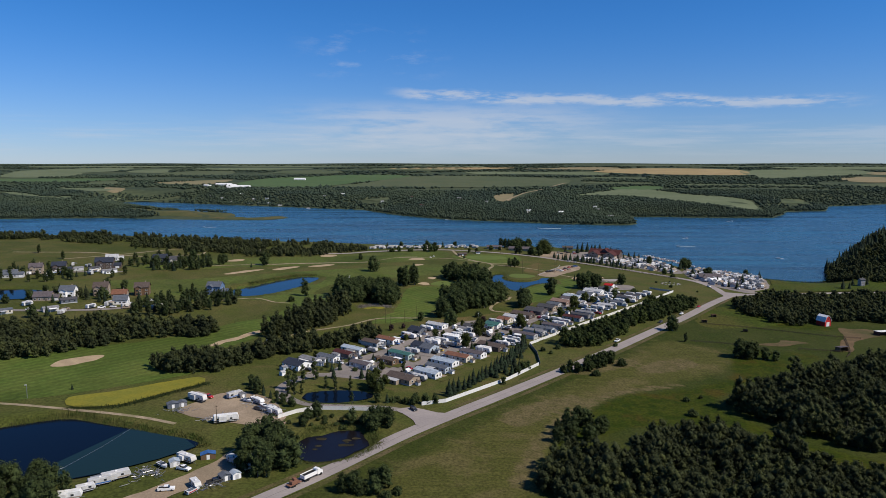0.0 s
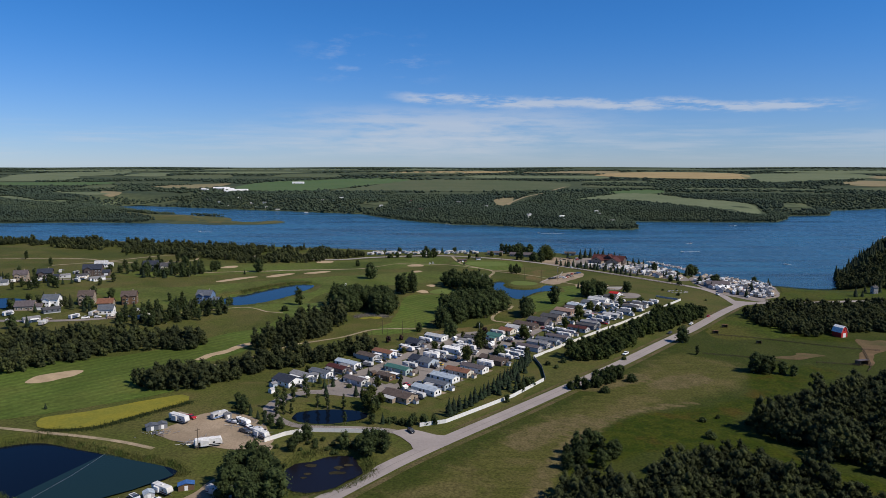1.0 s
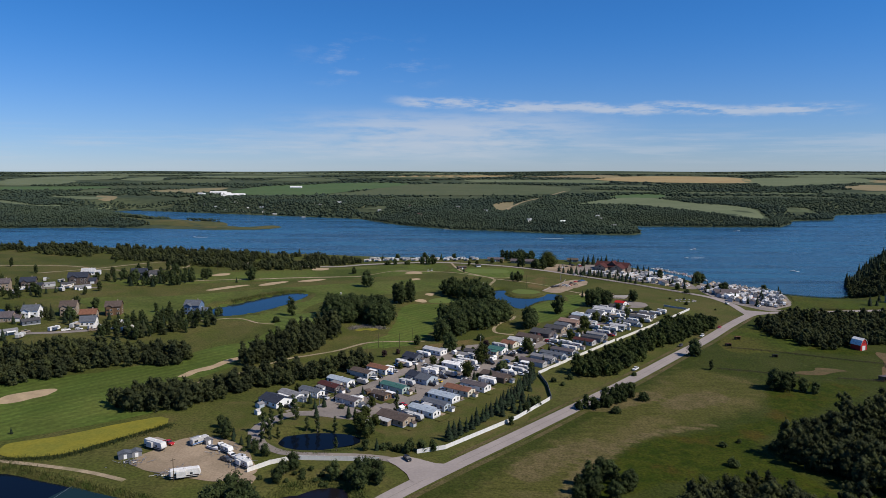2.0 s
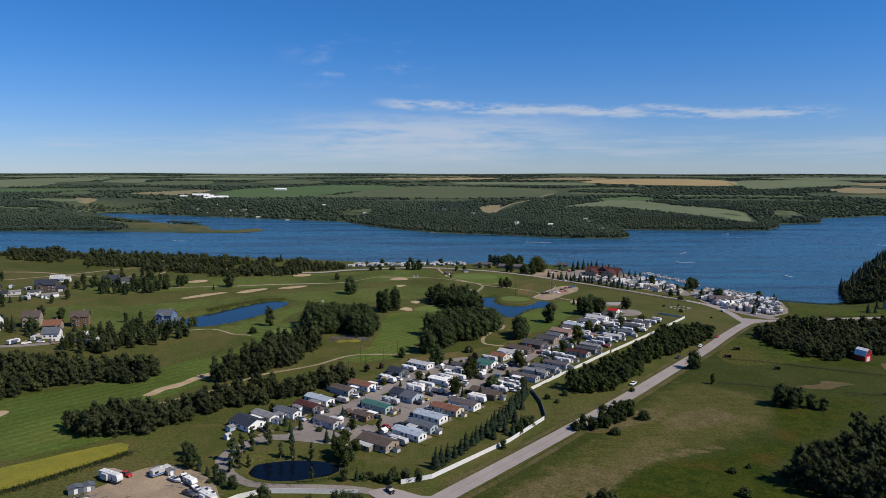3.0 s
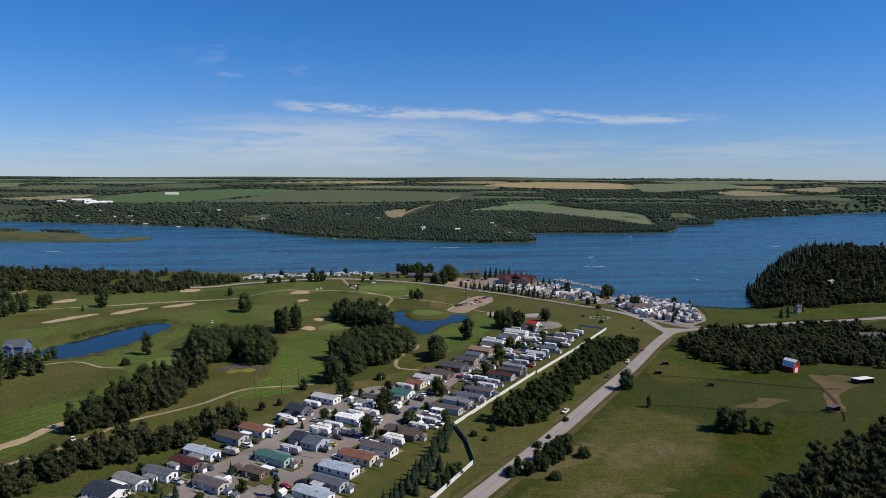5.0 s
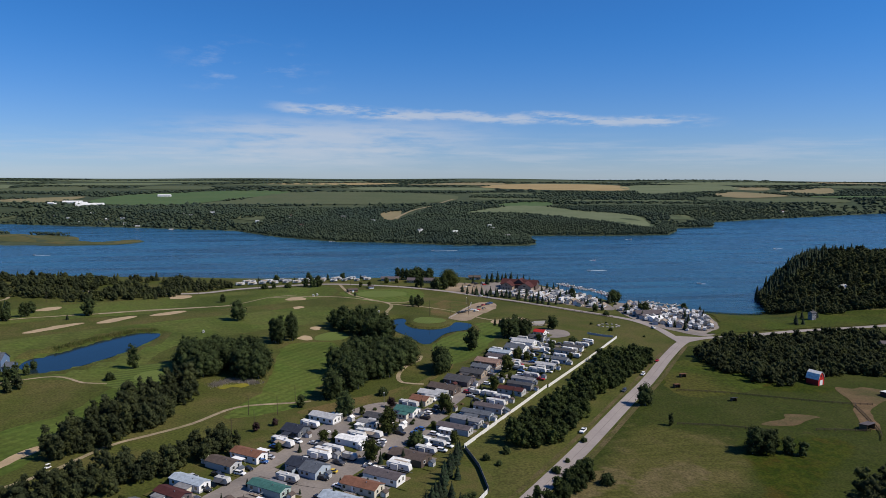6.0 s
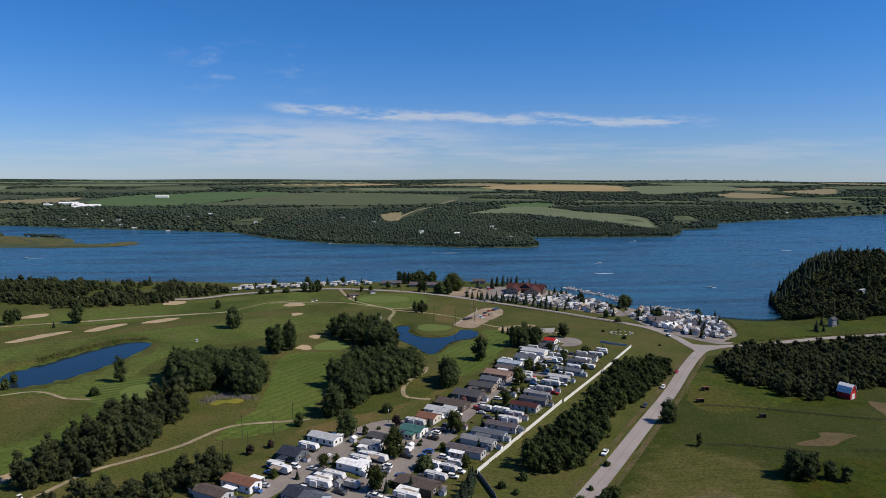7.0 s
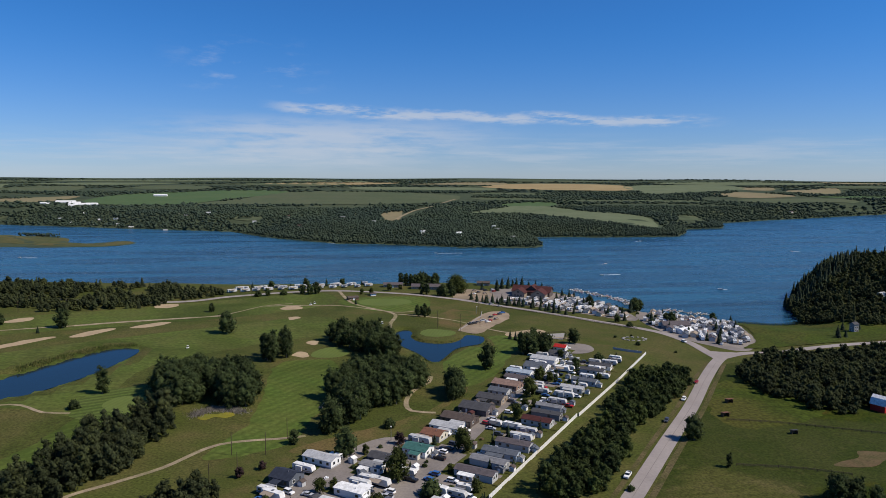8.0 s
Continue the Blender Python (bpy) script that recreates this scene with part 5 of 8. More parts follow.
def gable_block(top, L, W, h, rise, wall, roof, over=0.4, base=0.0, x0=0.0, y0=0.0, along="x", skirt=True):
    """Walls with gable ends and a roof of two slopes, the ridge along x or y."""
    bm = bmesh.new()
    if along == "x":
        prism(bm, [(y0 - W / 2, base), (y0 + W / 2, base), (y0 + W / 2, h), (y0, h + rise), (y0 - W / 2, h)], 0, x0 - L / 2, x0 + L / 2)
    else:
        prism(bm, [(x0 - L / 2, base), (x0 + L / 2, base), (x0 + L / 2, h), (x0, h + rise), (x0 - L / 2, h)], 1, y0 - W / 2, y0 + W / 2)
    part("wall", bm, M["wall_" + wall], top)
    bm = bmesh.new()
    span, c = (W, y0) if along == "x" else (L, x0)
    e = span / 2 + over
    drop = h - rise * over / (span / 2)
    th = 0.16
    outline = [(c - e, drop), (c, h + rise), (c + e, drop), (c + e, drop + th), (c, h + rise + th), (c - e, drop + th)]
    if along == "x":
        prism(bm, outline, 0, x0 - L / 2 - over, x0 + L / 2 + over)
    else:
        prism(bm, outline, 1, y0 - W / 2 - over, y0 + W / 2 + over)
    return part("roof", bm, M["roof_" + roof], top)


def deck(top, x0, x1, y0, y1, z=0.5, rail=True):
    d = part("deck", boxes((x0, x1, y0, y1, z - 0.12, z), *[(x, x + 0.12, y, y + 0.12, 0, z - 0.12) for x in (x0, x1 - 0.12) for y in (y0, y1 - 0.12)]), M["deck"], top, "weathered brown timber deck")
    if rail:
        rows = [(x0, x1, y0, y0 + 0.06, z + 0.85, z + 0.93), (x0, x0 + 0.06, y0, y1, z + 0.85, z + 0.93), (x1 - 0.06, x1, y0, y1, z + 0.85, z + 0.93)]
        n = max(2, int((x1 - x0) / 0.6))
        rows += [(x0 + (x1 - x0 - 0.06) * i / n, x0 + (x1 - x0 - 0.06) * i / n + 0.06, y0, y0 + 0.05, z, z + 0.85) for i in range(n + 1)]
        part("railing", boxes(*rows), M["trim"], d)
    return d


def mobile_home(x, y, L, W, roof, wall, turn=ACROSS, porch=0, sunroom=False, h=2.9, rise=None, seed=0):
    """A single- or double-wide home, the long side along its x."""
    r = np.random.default_rng(int(abs(x * 7 + y * 13)) + seed)
    L, W = L * 1.05, W * 1.12
    top = new("mobile_home")
    top.matrix_world = upright(x, y, turn + r.uniform(-1.5, 1.5))
    rise = rise or W * 0.17
    gable_block(top, L, W, h, rise, wall, roof, 0.3, 0.55)
    part("skirting", boxes((-L / 2 + 0.05, L / 2 - 0.05, -W / 2 + 0.05, W / 2 - 0.05, -0.5, 0.55)), M["wall_light_grey" if r.uniform() < 0.5 else "wall_" + wall], top)
    n = max(3, int(L / 3.6))
    for i in range(n):
        px = -L / 2 + L * (i + 0.5) / n + r.uniform(-0.3, 0.3)
        for side in (-1, 1):
            if r.uniform() < (0.8 if side < 0 else 0.25):
                add_window(top, px, side * W / 2, 1.75, 0 if side > 0 else 180, WINDOW)
    add_window(top, L / 2, -W * 0.2, 1.8, -90)
    add_window(top, L / 2, W * 0.22, 1.8, -90, WINDOW_TALL)
    add_window(top, -L / 2, 0.3, 1.8, 90, WINDOW_WIDE)
    px = r.uniform(-0.25, 0.15) * L
    side = 1 if porch >= 0 else -1
    part("door", boxes((px - 0.46, px + 0.46, side * W / 2 - 0.04, side * W / 2 + 0.05, 0.6, 2.6)), M["wall_white" if wall != "white" else "wall_brown"], top)
    if porch:
        y0, y1 = (W / 2, W / 2 + 2.6) if porch > 0 else (-W / 2 - 2.6, -W / 2)
        deck(top, px - 2.6, px + 2.6, y0 + 0.02, y1 - 0.02, 0.55)
    else:
        part("steps", boxes((px - 0.7, px + 0.7, W / 2 + 0.02, W / 2 + 0.9, -0.3, 0.3), (px - 0.7, px + 0.7, W / 2 + 0.02, W / 2 + 0.5, 0.3, 0.56)), M["deck"], top)
    if sunroom:
        sy = -1 if porch > 0 else 1
        sx = L * 0.2
        bm = boxes((sx - 2.8, sx + 2.8, *sorted((sy * (W / 2 + 0.02), sy * (W / 2 + 3.4))), 2.45, 2.6))
        part("canopy", bm, M["canvas"], top, "bright white flat canopy roof")
        for cx in (sx - 2.6, sx + 2.6):
            part("post", boxes((cx - 0.06, cx + 0.06, sy * (W / 2 + 3.2) - 0.06, sy * (W / 2 + 3.2) + 0.06, -0.3, 2.45)), M["trim"], top)
    if not sunroom and r.uniform() < 0.65:
        # a lean-to room or carport on the far side of the door
        sy = -side
        a0 = r.uniform(-0.42, -0.1) * L
        a1 = a0 + r.uniform(0.35, 0.5) * L
        d = r.uniform(2.2, 3.2)
        coat = ("white", "white", "light_grey", "cream", wall)[int(r.integers(5))]
        if r.uniform() < 0.7:
            part("lean_to", boxes((a0, a1, *sorted((sy * (W / 2 + 0.01), sy * (W / 2 + d))), -0.4, 2.25)), M["wall_" + coat], top, f"{word(coat)} lean-to room")
            for q in (0.3, 0.7):
                add_window(top, a0 + (a1 - a0) * q, sy * (W / 2 + d), 1.35, 0 if sy > 0 else 180, WINDOW)
        else:
            for cx in (a0 + 0.1, a1 - 0.1):
                part("post", boxes((cx - 0.06, cx + 0.06, sy * (W / 2 + d - 0.15) - 0.06, sy * (W / 2 + d - 0.15) + 0.06, -0.4, 2.27)), M["trim"], top)
        zi, zo = 2.68, 2.28
        prof = [(sy * (W / 2 + 0.01), zi), (sy * (W / 2 + d + 0.25), zo), (sy * (W / 2 + d + 0.25), zo + 0.1), (sy * (W / 2 + 0.01), zi + 0.1)]
        part("lean_to_roof", prism(bmesh.new(), prof if sy > 0 else prof[::-1], 0, a0 - 0.2, a1 + 0.2), M["roof_" + ("white", "light_grey", "grey", roof)[int(r.integers(4))]], top)
    part("vent", boxes((L * 0.15, L * 0.15 + 0.3, -0.9, -0.6, h + rise * 0.5, h + rise * 0.9 + 0.35)), M["metal"], top)
    VILLAGE.append((x, y, L, W))
    return tagged(top, f"{'wide' if W > 6 else 'long'} {word(wall)} mobile home with {word(roof)} roof" + (" and white canopy" if sunroom else " on a lawn"), "mobile home", "homes of the village")


def shed(x, y, L, W, roof, wall, turn=ACROSS, h=2.0):
    top = new("garden_shed")
    top.matrix_world = upright(x, y, turn)
    gable_block(top, L, W, h, 0.7, wall, roof, 0.2, -0.4, along="y")
    part("door", boxes((-0.6, 0.6, -W / 2 - 0.05, -W / 2 + 0.02, 0, 1.8)), M["wall_" + ("light_grey" if wall == "white" else "white")], top)
    return tagged(top, f"small {word(wall)} garden shed with {word(roof)} roof", "shed", "garden sheds")


def house(x, y, L, W, roof, wall, turn, storeys=2, wing=True, garage=True, label=None, rise=None, group="houses beside the golf course"):
    top = new("house")
    top.matrix_world = upright(x, y, turn)
    h = 3.3 * storeys + 0.3
    rise = rise or W * 0.28
    gable_block(top, L, W, h, rise, wall, roof, 0.5, -1.0)
    if wing:
        gable_block(top, L * 0.42, W * 0.5 + 2.5, h * 0.98, L * 0.42 * 0.3, wall, roof, 0.45, -1.0, -L * 0.18, -W * 0.25 - 1.25 - 0.02, "y")
        for k in range(storeys):
            add_window(top, -L * 0.18 - 1.1, -W * 0.5 - 2.5, 1.6 + 2.8 * k, 180, WINDOW_WIDE)
            add_window(top, -L * 0.18 + 1.3, -W * 0.5 - 2.5, 1.6 + 2.8 * k, 180)
    if garage:
        gable_block(top, L * 0.4, W * 0.85, 2.8, W * 0.2, wall, roof, 0.4, -1.0, L / 2 + L * 0.2 + 0.03, 0, "x")
        part("garage_door", boxes((L * 0.62, L * 0.62 + 3.6, -W * 0.425 - 0.05, -W * 0.425 + 0.02, 0, 2.2)), M["trim"], top)
    n = max(2, int(L / 3))
    for k in range(storeys):
        for i in range(n):
            px = -L / 2 + L * (i + 0.5) / n
            if not (wing and px < 0.1 * L):
                add_window(top, px, -W / 2, 1.6 + 2.8 * k, 180)
            add_window(top, px, W / 2, 1.6 + 2.8 * k, 0)
        add_window(top, L / 2 + (0 if not garage or k else 1e3), 0.8, 1.6 + 2.8 * k, -90) if not garage or k else None
        add_window(top, -L / 2, 0.8, 1.6 + 2.8 * k, 90)
    part("door", boxes((L * 0.22 - 0.5, L * 0.22 + 0.5, -W / 2 - 0.06, -W / 2 + 0.02, 0, 2.1)), M["wall_brown"], top)
    part("chimney", boxes((L * 0.2, L * 0.2 + 0.7, 0.5, 1.1, h, h + rise + 0.9)), M["wall_tan"], top)
    return tagged(top, label or f"{'two-storey' if storeys > 1 else 'low'} {word(wall)} house with {word(roof)} gable roof", "house", group)


# trailers: four patterns, built once and copied
def trailer_pattern(L, W, h, stripe, slide, awning):
    top = new("travel_trailer")
    z0 = 0.75
    out = [(-L / 2, z0), (L / 2 - 0.9, z0), (L / 2, z0 + 0.7), (L / 2, z0 + 1.2), (L / 2 - 0.5, h - 0.12), (L / 2 - 0.8, h), (-L / 2 + 0.25, h), (-L / 2, h - 0.25)]
    bm = prism(bmesh.new(), out, 1, -W / 2, W / 2)
    bevel(bm, 0.07)
    part("body", bm, M["shell"], top)
    part("stripe", boxes((-L / 2 + 0.05, L / 2 - 0.6, -W / 2 - 0.012, -W / 2 + 0.01, z0 + 0.25, z0 + 0.7), (-L / 2 + 0.05, L / 2 - 0.6, W / 2 - 0.01, W / 2 + 0.012, z0 + 0.25, z0 + 0.7)), M["wall_" + stripe], top, f"{word(stripe)} side stripe")
    for side in (-1, 1):
        for f in (-0.30, 0.2):
            w = shared("window", WINDOW_WIDE if f < 0.2 else WINDOW, top, Matrix.Translation((f * L, side * W / 2, z0 + 1.3)) @ Matrix.Rotation(radians(0 if side > 0 else 180), 4, "Z") @ Matrix.Diagonal((0.8, 1, 0.65, 1)))
    part("door", boxes((0.12 * L, 0.12 * L + 0.7, W / 2 - 0.02, W / 2 + 0.03, z0 + 0.1, z0 + 1.95)), M["wall_light_grey"], top)
    part("rooftop_unit", bevel(boxes((-0.4, 0.5, -0.35, 0.35, h - 0.02, h + 0.3)), 0.06), M["trim"], top)
    for f in (-0.05,):
        for side in (-1, 1):
            bm = tube(bmesh.new(), (f * L, side * (W / 2 - 0.28), 0.36), (f * L, side * (W / 2 - 0.04), 0.36), 0.36, 0.36, 12)
            part("wheel", bm, M["tyre"], top)
    part("hitch", boxes((L / 2 - 0.9, L / 2 + 0.7, -0.06, 0.06, 0.45, 0.58)), M["metal"], top)
    part("chassis", boxes((-L / 2 + 0.3, L / 2 - 0.9, -W / 2 + 0.3, W / 2 - 0.3, 0.4, z0 + 0.02)), M["tyre"], top)
    if slide:
        part("slide_out", boxes((-L * 0.28, 0.02 * L, -W / 2 - 0.8, -W / 2 + 0.02, z0 + 0.3, h - 0.35)), M["shell"], top)
    if awning:
        part("awning", prism(bmesh.new(), [(W / 2 + 0.02, h - 0.25), (W / 2 + 2.6, h - 0.75), (W / 2 + 2.6, h - 0.69), (W / 2 + 0.02, h - 0.17)], 0, -L * 0.35, L * 0.2), M["wall_" + awning], top, f"{word(awning)} fabric awning")
        for ax in (-L * 0.34, L * 0.19):
            part("awning_pole", boxes((ax - 0.03, ax + 0.03, W / 2 + 2.5, W / 2 + 2.56, 0, h - 0.73)), M["metal"], top)
    return tagged(top, f"white travel trailer with {word(stripe)} stripe" + (" and open awning" if awning else " parked on gravel"), "trailer", "parked trailers")


def far_trailer_pattern(L, W, h, stripe):
    top = new("travel_trailer")
    z0 = 0.7
    out = [(-L / 2, z0), (L / 2 - 0.9, z0), (L / 2, z0 + 0.7), (L / 2 - 0.5, h - 0.12), (L / 2 - 0.8, h), (-L / 2 + 0.25, h), (-L / 2, h - 0.25)]
    part("body", prism(bmesh.new(), out, 1, -W / 2, W / 2), M["shell"], top)
    for f in (-0.1,):
        shared("window", WINDOW_WIDE, top, Matrix.Translation((f * L, -W / 2, z0 + 1.4)) @ Matrix.Rotation(math.pi, 4, "Z") @ Matrix.Diagonal((0.9, 1, 0.7, 1)))
    part("rooftop_unit", boxes((-0.4, 0.5, -0.35, 0.35, h - 0.02, h + 0.3)), M["metal"], top)
    part("chassis", boxes((-L / 2 + 0.3, L / 2 - 0.6, -W / 2 + 0.2, W / 2 - 0.2, 0, z0 + 0.02)), M["tyre"], top)
    part("awning", prism(bmesh.new(), [(-W / 2 - 2.4, h - 0.75), (-W / 2 - 0.02, h - 0.25), (-W / 2 - 0.02, h - 0.17), (-W / 2 - 2.4, h - 0.69)], 0, -L * 0.35, L * 0.2), M["wall_" + stripe], top, f"{word(stripe)} fabric awning")
    return tagged(top, f"white lakeside travel trailer with {word(stripe)} awning", "trailer", "lakeside trailers")


def cabin(x, y, L, W, roof, wall, turn):
    top = new("cabin")
    top.matrix_world = upright(x, y, turn)
    gable_block(top, L, W, 2.8, W * 0.25, wall, roof, 0.4, -1.0)
    for px in (-L * 0.28, L * 0.28):
        add_window(top, px, -W / 2, 1.6, 180, WINDOW_WIDE)
    part("door", boxes((-0.45, 0.45, -W / 2 - 0.06, -W / 2 + 0.02, 0, 2.0)), M["wall_brown"], top)
    part("deck", boxes((-L * 0.4, L * 0.4, -W / 2 - 2.2, -W / 2 - 0.02, 0.1, 0.3)), M["deck"], top)
    return tagged(top, f"small {word(wall)} lakeside cabin with {word(roof)} roof", "cabin", "lakeside cabins")


PATTERNS = {}
FAR_DEFS = {"far_long": (9.5, 2.6, 3.3, "tan"), "far_mid": (8.0, 2.5, 3.1, "slate"), "far_short": (6.5, 2.4, 2.9, "dark_grey")}
DEFS = {"rv_long": (10.0, 2.6, 3.3, "tan", True, ""), "rv": (8.0, 2.5, 3.1, "blue", False, "grey"), "rv_short": (6.3, 2.4, 2.9, "dark_grey", False, ""), "rv_fifth": (11.0, 2.6, 3.7, "black", True, "tan"),
        "rv_plain": (9.0, 2.5, 3.2, "maroon", True, "")}


def trailer(kind, x, y, turn=ACROSS, label=""):
    m = upright(x, y, turn)
    if kind not in PATTERNS:
        PATTERNS[kind] = trailer_pattern(*DEFS[kind]) if kind in DEFS else far_trailer_pattern(*FAR_DEFS[kind])
        PATTERNS[kind].matrix_world = m
        ob = PATTERNS[kind]
    else:
        ob = copy_thing(PATTERNS[kind], m)
    return tagged(ob, label) if label else ob


CARS = {}


def car_pattern(shape, paint, lite=False):
    top = new("pickup_truck" if shape == "pickup" else "car")
    L, W = {"sedan": (4.7, 1.8), "suv": (4.7, 1.9), "pickup": (5.7, 2.0)}[shape]
    hood, roof = {"sedan": (0.95, 1.45), "suv": (1.05, 1.75), "pickup": (1.15, 1.85)}[shape]
    out = [(-L / 2, 0.35), (L / 2, 0.35), (L / 2, 0.75), (L / 2 - 0.1, hood - 0.1), (L / 2 - 1.3, hood), (-L / 2 + 0.1, hood), (-L / 2, hood - 0.15)]
    part("body", bevel(prism(bmesh.new(), out, 1, -W / 2, W / 2), 0.06), M["car_" + paint], top)
    a, b, c, d = {"sedan": (1.05, 0.35, -1.1, -1.8), "suv": (1.1, 0.5, -1.9, -2.2), "pickup": (1.2, 0.6, -0.75, -0.9)}[shape]
    cab = [(a, hood - 0.02), (b, roof - 0.06), (c, roof - 0.06), (d, hood - 0.02)]
    part("glazing", prism(bmesh.new(), cab, 1, -W / 2 + 0.12, W / 2 - 0.12), M["glass"], top, "dark tinted windows")
    part("roof", bevel(boxes((c - 0.05, b + 0.05, -W / 2 + 0.14, W / 2 - 0.14, roof - 0.08, roof)), 0.03), M["car_" + paint], top)
    for fx in (L / 2 - 0.95, -L / 2 + 0.95):
        for side in (-1, 1):
            bm = tube(bmesh.new(), (fx, side * (W / 2 - 0.22), 0.34), (fx, side * (W / 2 + 0.02), 0.34), 0.34, 0.34, 12)
            part("wheel", bm, M["tyre"], top)
    for side in () if lite else (-1, 1):
        part("headlight", boxes((L / 2 - 0.04, L / 2 + 0.02, side * 0.65 - 0.2, side * 0.65 + 0.2, 0.6, 0.75)), M["trim"], top)
        part("tail_light", boxes((-L / 2 - 0.02, -L / 2 + 0.04, side * 0.72 - 0.14, side * 0.72 + 0.14, 0.6, 0.78)), M["car_red"], top)
    if shape == "pickup":
        part("bed_floor", boxes((-L / 2 + 0.12, -0.95, -W / 2 + 0.12, W / 2 - 0.12, hood + 0.004, hood + 0.02)), M["tyre"], top)
        part("bed_side", boxes((-L / 2 + 0.05, -0.92, -W / 2 + 0.02, -W / 2 + 0.12, hood - 0.03, hood + 0.25), (-L / 2 + 0.05, -0.92, W / 2 - 0.12, W / 2 - 0.02, hood - 0.03, hood + 0.25), (-L / 2, -L / 2 + 0.1, -W / 2 + 0.02, W / 2 - 0.02, hood - 0.1, hood + 0.25)), M["car_" + paint], top)
    name = {"sedan": "car", "suv": "sport utility car", "pickup": "pickup truck"}[shape]
    return tagged(top, f"{word(paint)} {name} standing on the pavement", "truck" if shape == "pickup" else "car", "cars and pickups")


def car(x, y, turn, shape="suv", paint="white", label="", lift=0.16, lite=False):
    m = upright(x, y, turn, gz(x, y) + lift)
    key = (shape, paint, lite)
    if key not in CARS:
        CARS[key] = car_pattern(*key)
        CARS[key].matrix_world = m
        ob = CARS[key]
    else:
        ob = copy_thing(CARS[key], m)
    return tagged(ob, label) if label else ob


PAVED = []


def driveway(x, y, L, W, turn, key="street"):
    PAVED.append((x, y))
    c, s = math.cos(radians(turn)), math.sin(radians(turn))
    pts = [(x + c * a - s * b, y + s * a + c * b) for a, b in ((-L / 2, -W / 2), (L / 2, -W / 2), (L / 2, W / 2), (-L / 2, W / 2))]
    patch("driveway", pts, M[key], 0.055 + 0.0012 * len(PAVED), "grey paved driveway beside a home", "driveway", closed_curve=False, grid=30)


# ---- the village ----
VILLAGE = []
patch("street", [(-64, 374), (-57, 402), (-36, 434), (-20, 463), (1, 496), (20, 513), (46, 507), (52, 498), (42, 482), (26, 453), (-2, 420), (-18, 396), (-38, 374)], M["street"], 0.045, "paved ground between the village homes", "street", gap=6)


# far row, behind the first street
mobile_home(-84.8, 387.1, 13, 9, "navy", "white", porch=-1, rise=1.9)
mobile_home(-79.0, 396.4, 13, 5, "grey", "white")
mobile_home(-69.6, 402.3, 13, 5, "slate", "white", porch=1)
mobile_home(-61.5, 411.5, 13, 5.2, "maroon", "mauve")
mobile_home(-57.3, 421.8, 15, 5.2, "pale_blue", "white")
mobile_home(-47.2, 438.2, 13, 6, "brown", "light_grey", sunroom=True)
mobile_home(-38.1, 446.5, 14, 6, "rust", "white", sunroom=True)
mobile_home(-19.9, 472.7, 9.5, 8, "navy", "slate", rise=1.9)
mobile_home(-6.6, 489.5, 14, 6, "light_grey", "white", sunroom=True)
trailer("rv", -26.4, 462.0, ACROSS, "white travel trailer under a blue tarpaulin")
trailer("rv_long", -13.5, 481.0)
# middle row
mobile_home(-48.8, 390.6, 13, 5, "mauve", "light_grey", porch=-1)
mobile_home(-33.2, 399.5, 9, 5, "brown", "wood", porch=-1, sunroom=True)
mobile_home(-27.2, 413.4, 15.5, 5.2, "teal", "mint", porch=-1)
mobile_home(-16.2, 434.0, 8.5, 8, "navy", "pale_blue", rise=1.7)
mobile_home(-10.5, 428.6, 8, 8.6, "slate", "pale_blue", rise=1.9)
mobile_home(4.7, 458.5, 12, 5, "white", "white", sunroom=True, rise=0.5)
mobile_home(18.6, 487.4, 11, 6, "dark_grey", "slate")
mobile_home(13.6, 479.6, 9, 4.5, "grey", "white", rise=0.6)
for kind, x, y in (("rv_long", -20.8, 422.2), ("rv_fifth", -8.8, 442.6), ("rv_long", -2.9, 449.6), ("rv", 11.3, 468.6), ("rv_plain", 8.0, 465.2)):
    trailer(kind, x, y, ACROSS + 2)
# upper row, golf side of the second street
for row in ((34.4, 496.0, 10, 6, "teal", "white", 0, False), (43.9, 513.0, 9, 6, "rust", "cream", 0, False), (51.3, 522.4, 13, 5.4, "light_grey", "white", 0, False), (59.6, 533.0, 15, 7, "brown", "brown", 0, False),
            (71.5, 548.0, 14, 8.5, "dark_grey", "mauve", -1, False), (82.9, 563.0, 13, 7, "dark_grey", "tan", 0, False), (90.2, 574.6, 10, 5.6, "slate", "light_grey", 0, False), (97.8, 587.0, 14, 7.4, "pink_tan", "pink_tan", -1, False),
            (106.6, 599.0, 12, 5.4, "mauve", "tan", 0, False), (111.8, 610.6, 14, 5.2, "pale_blue", "white", 0, False), (126.4, 623.0, 13, 8, "slate", "white", 0, False), (136.8, 640.2, 15, 6.6, "light_grey", "white", 0, False),
            (150.0, 654.5, 13, 5.4, "dark_grey", "light_grey", 0, False), (158.6, 671.0, 7.5, 6, "red", "white", 0, False)):
    mobile_home(row[0], row[1], row[2] * 1.06, row[3] * 1.2, row[4], row[5], porch=row[6], sunroom=row[7])
trailer("rv_fifth", 36.6, 506.5, ACROSS)
trailer("rv_plain", 131.0, 632.0, ACROSS)
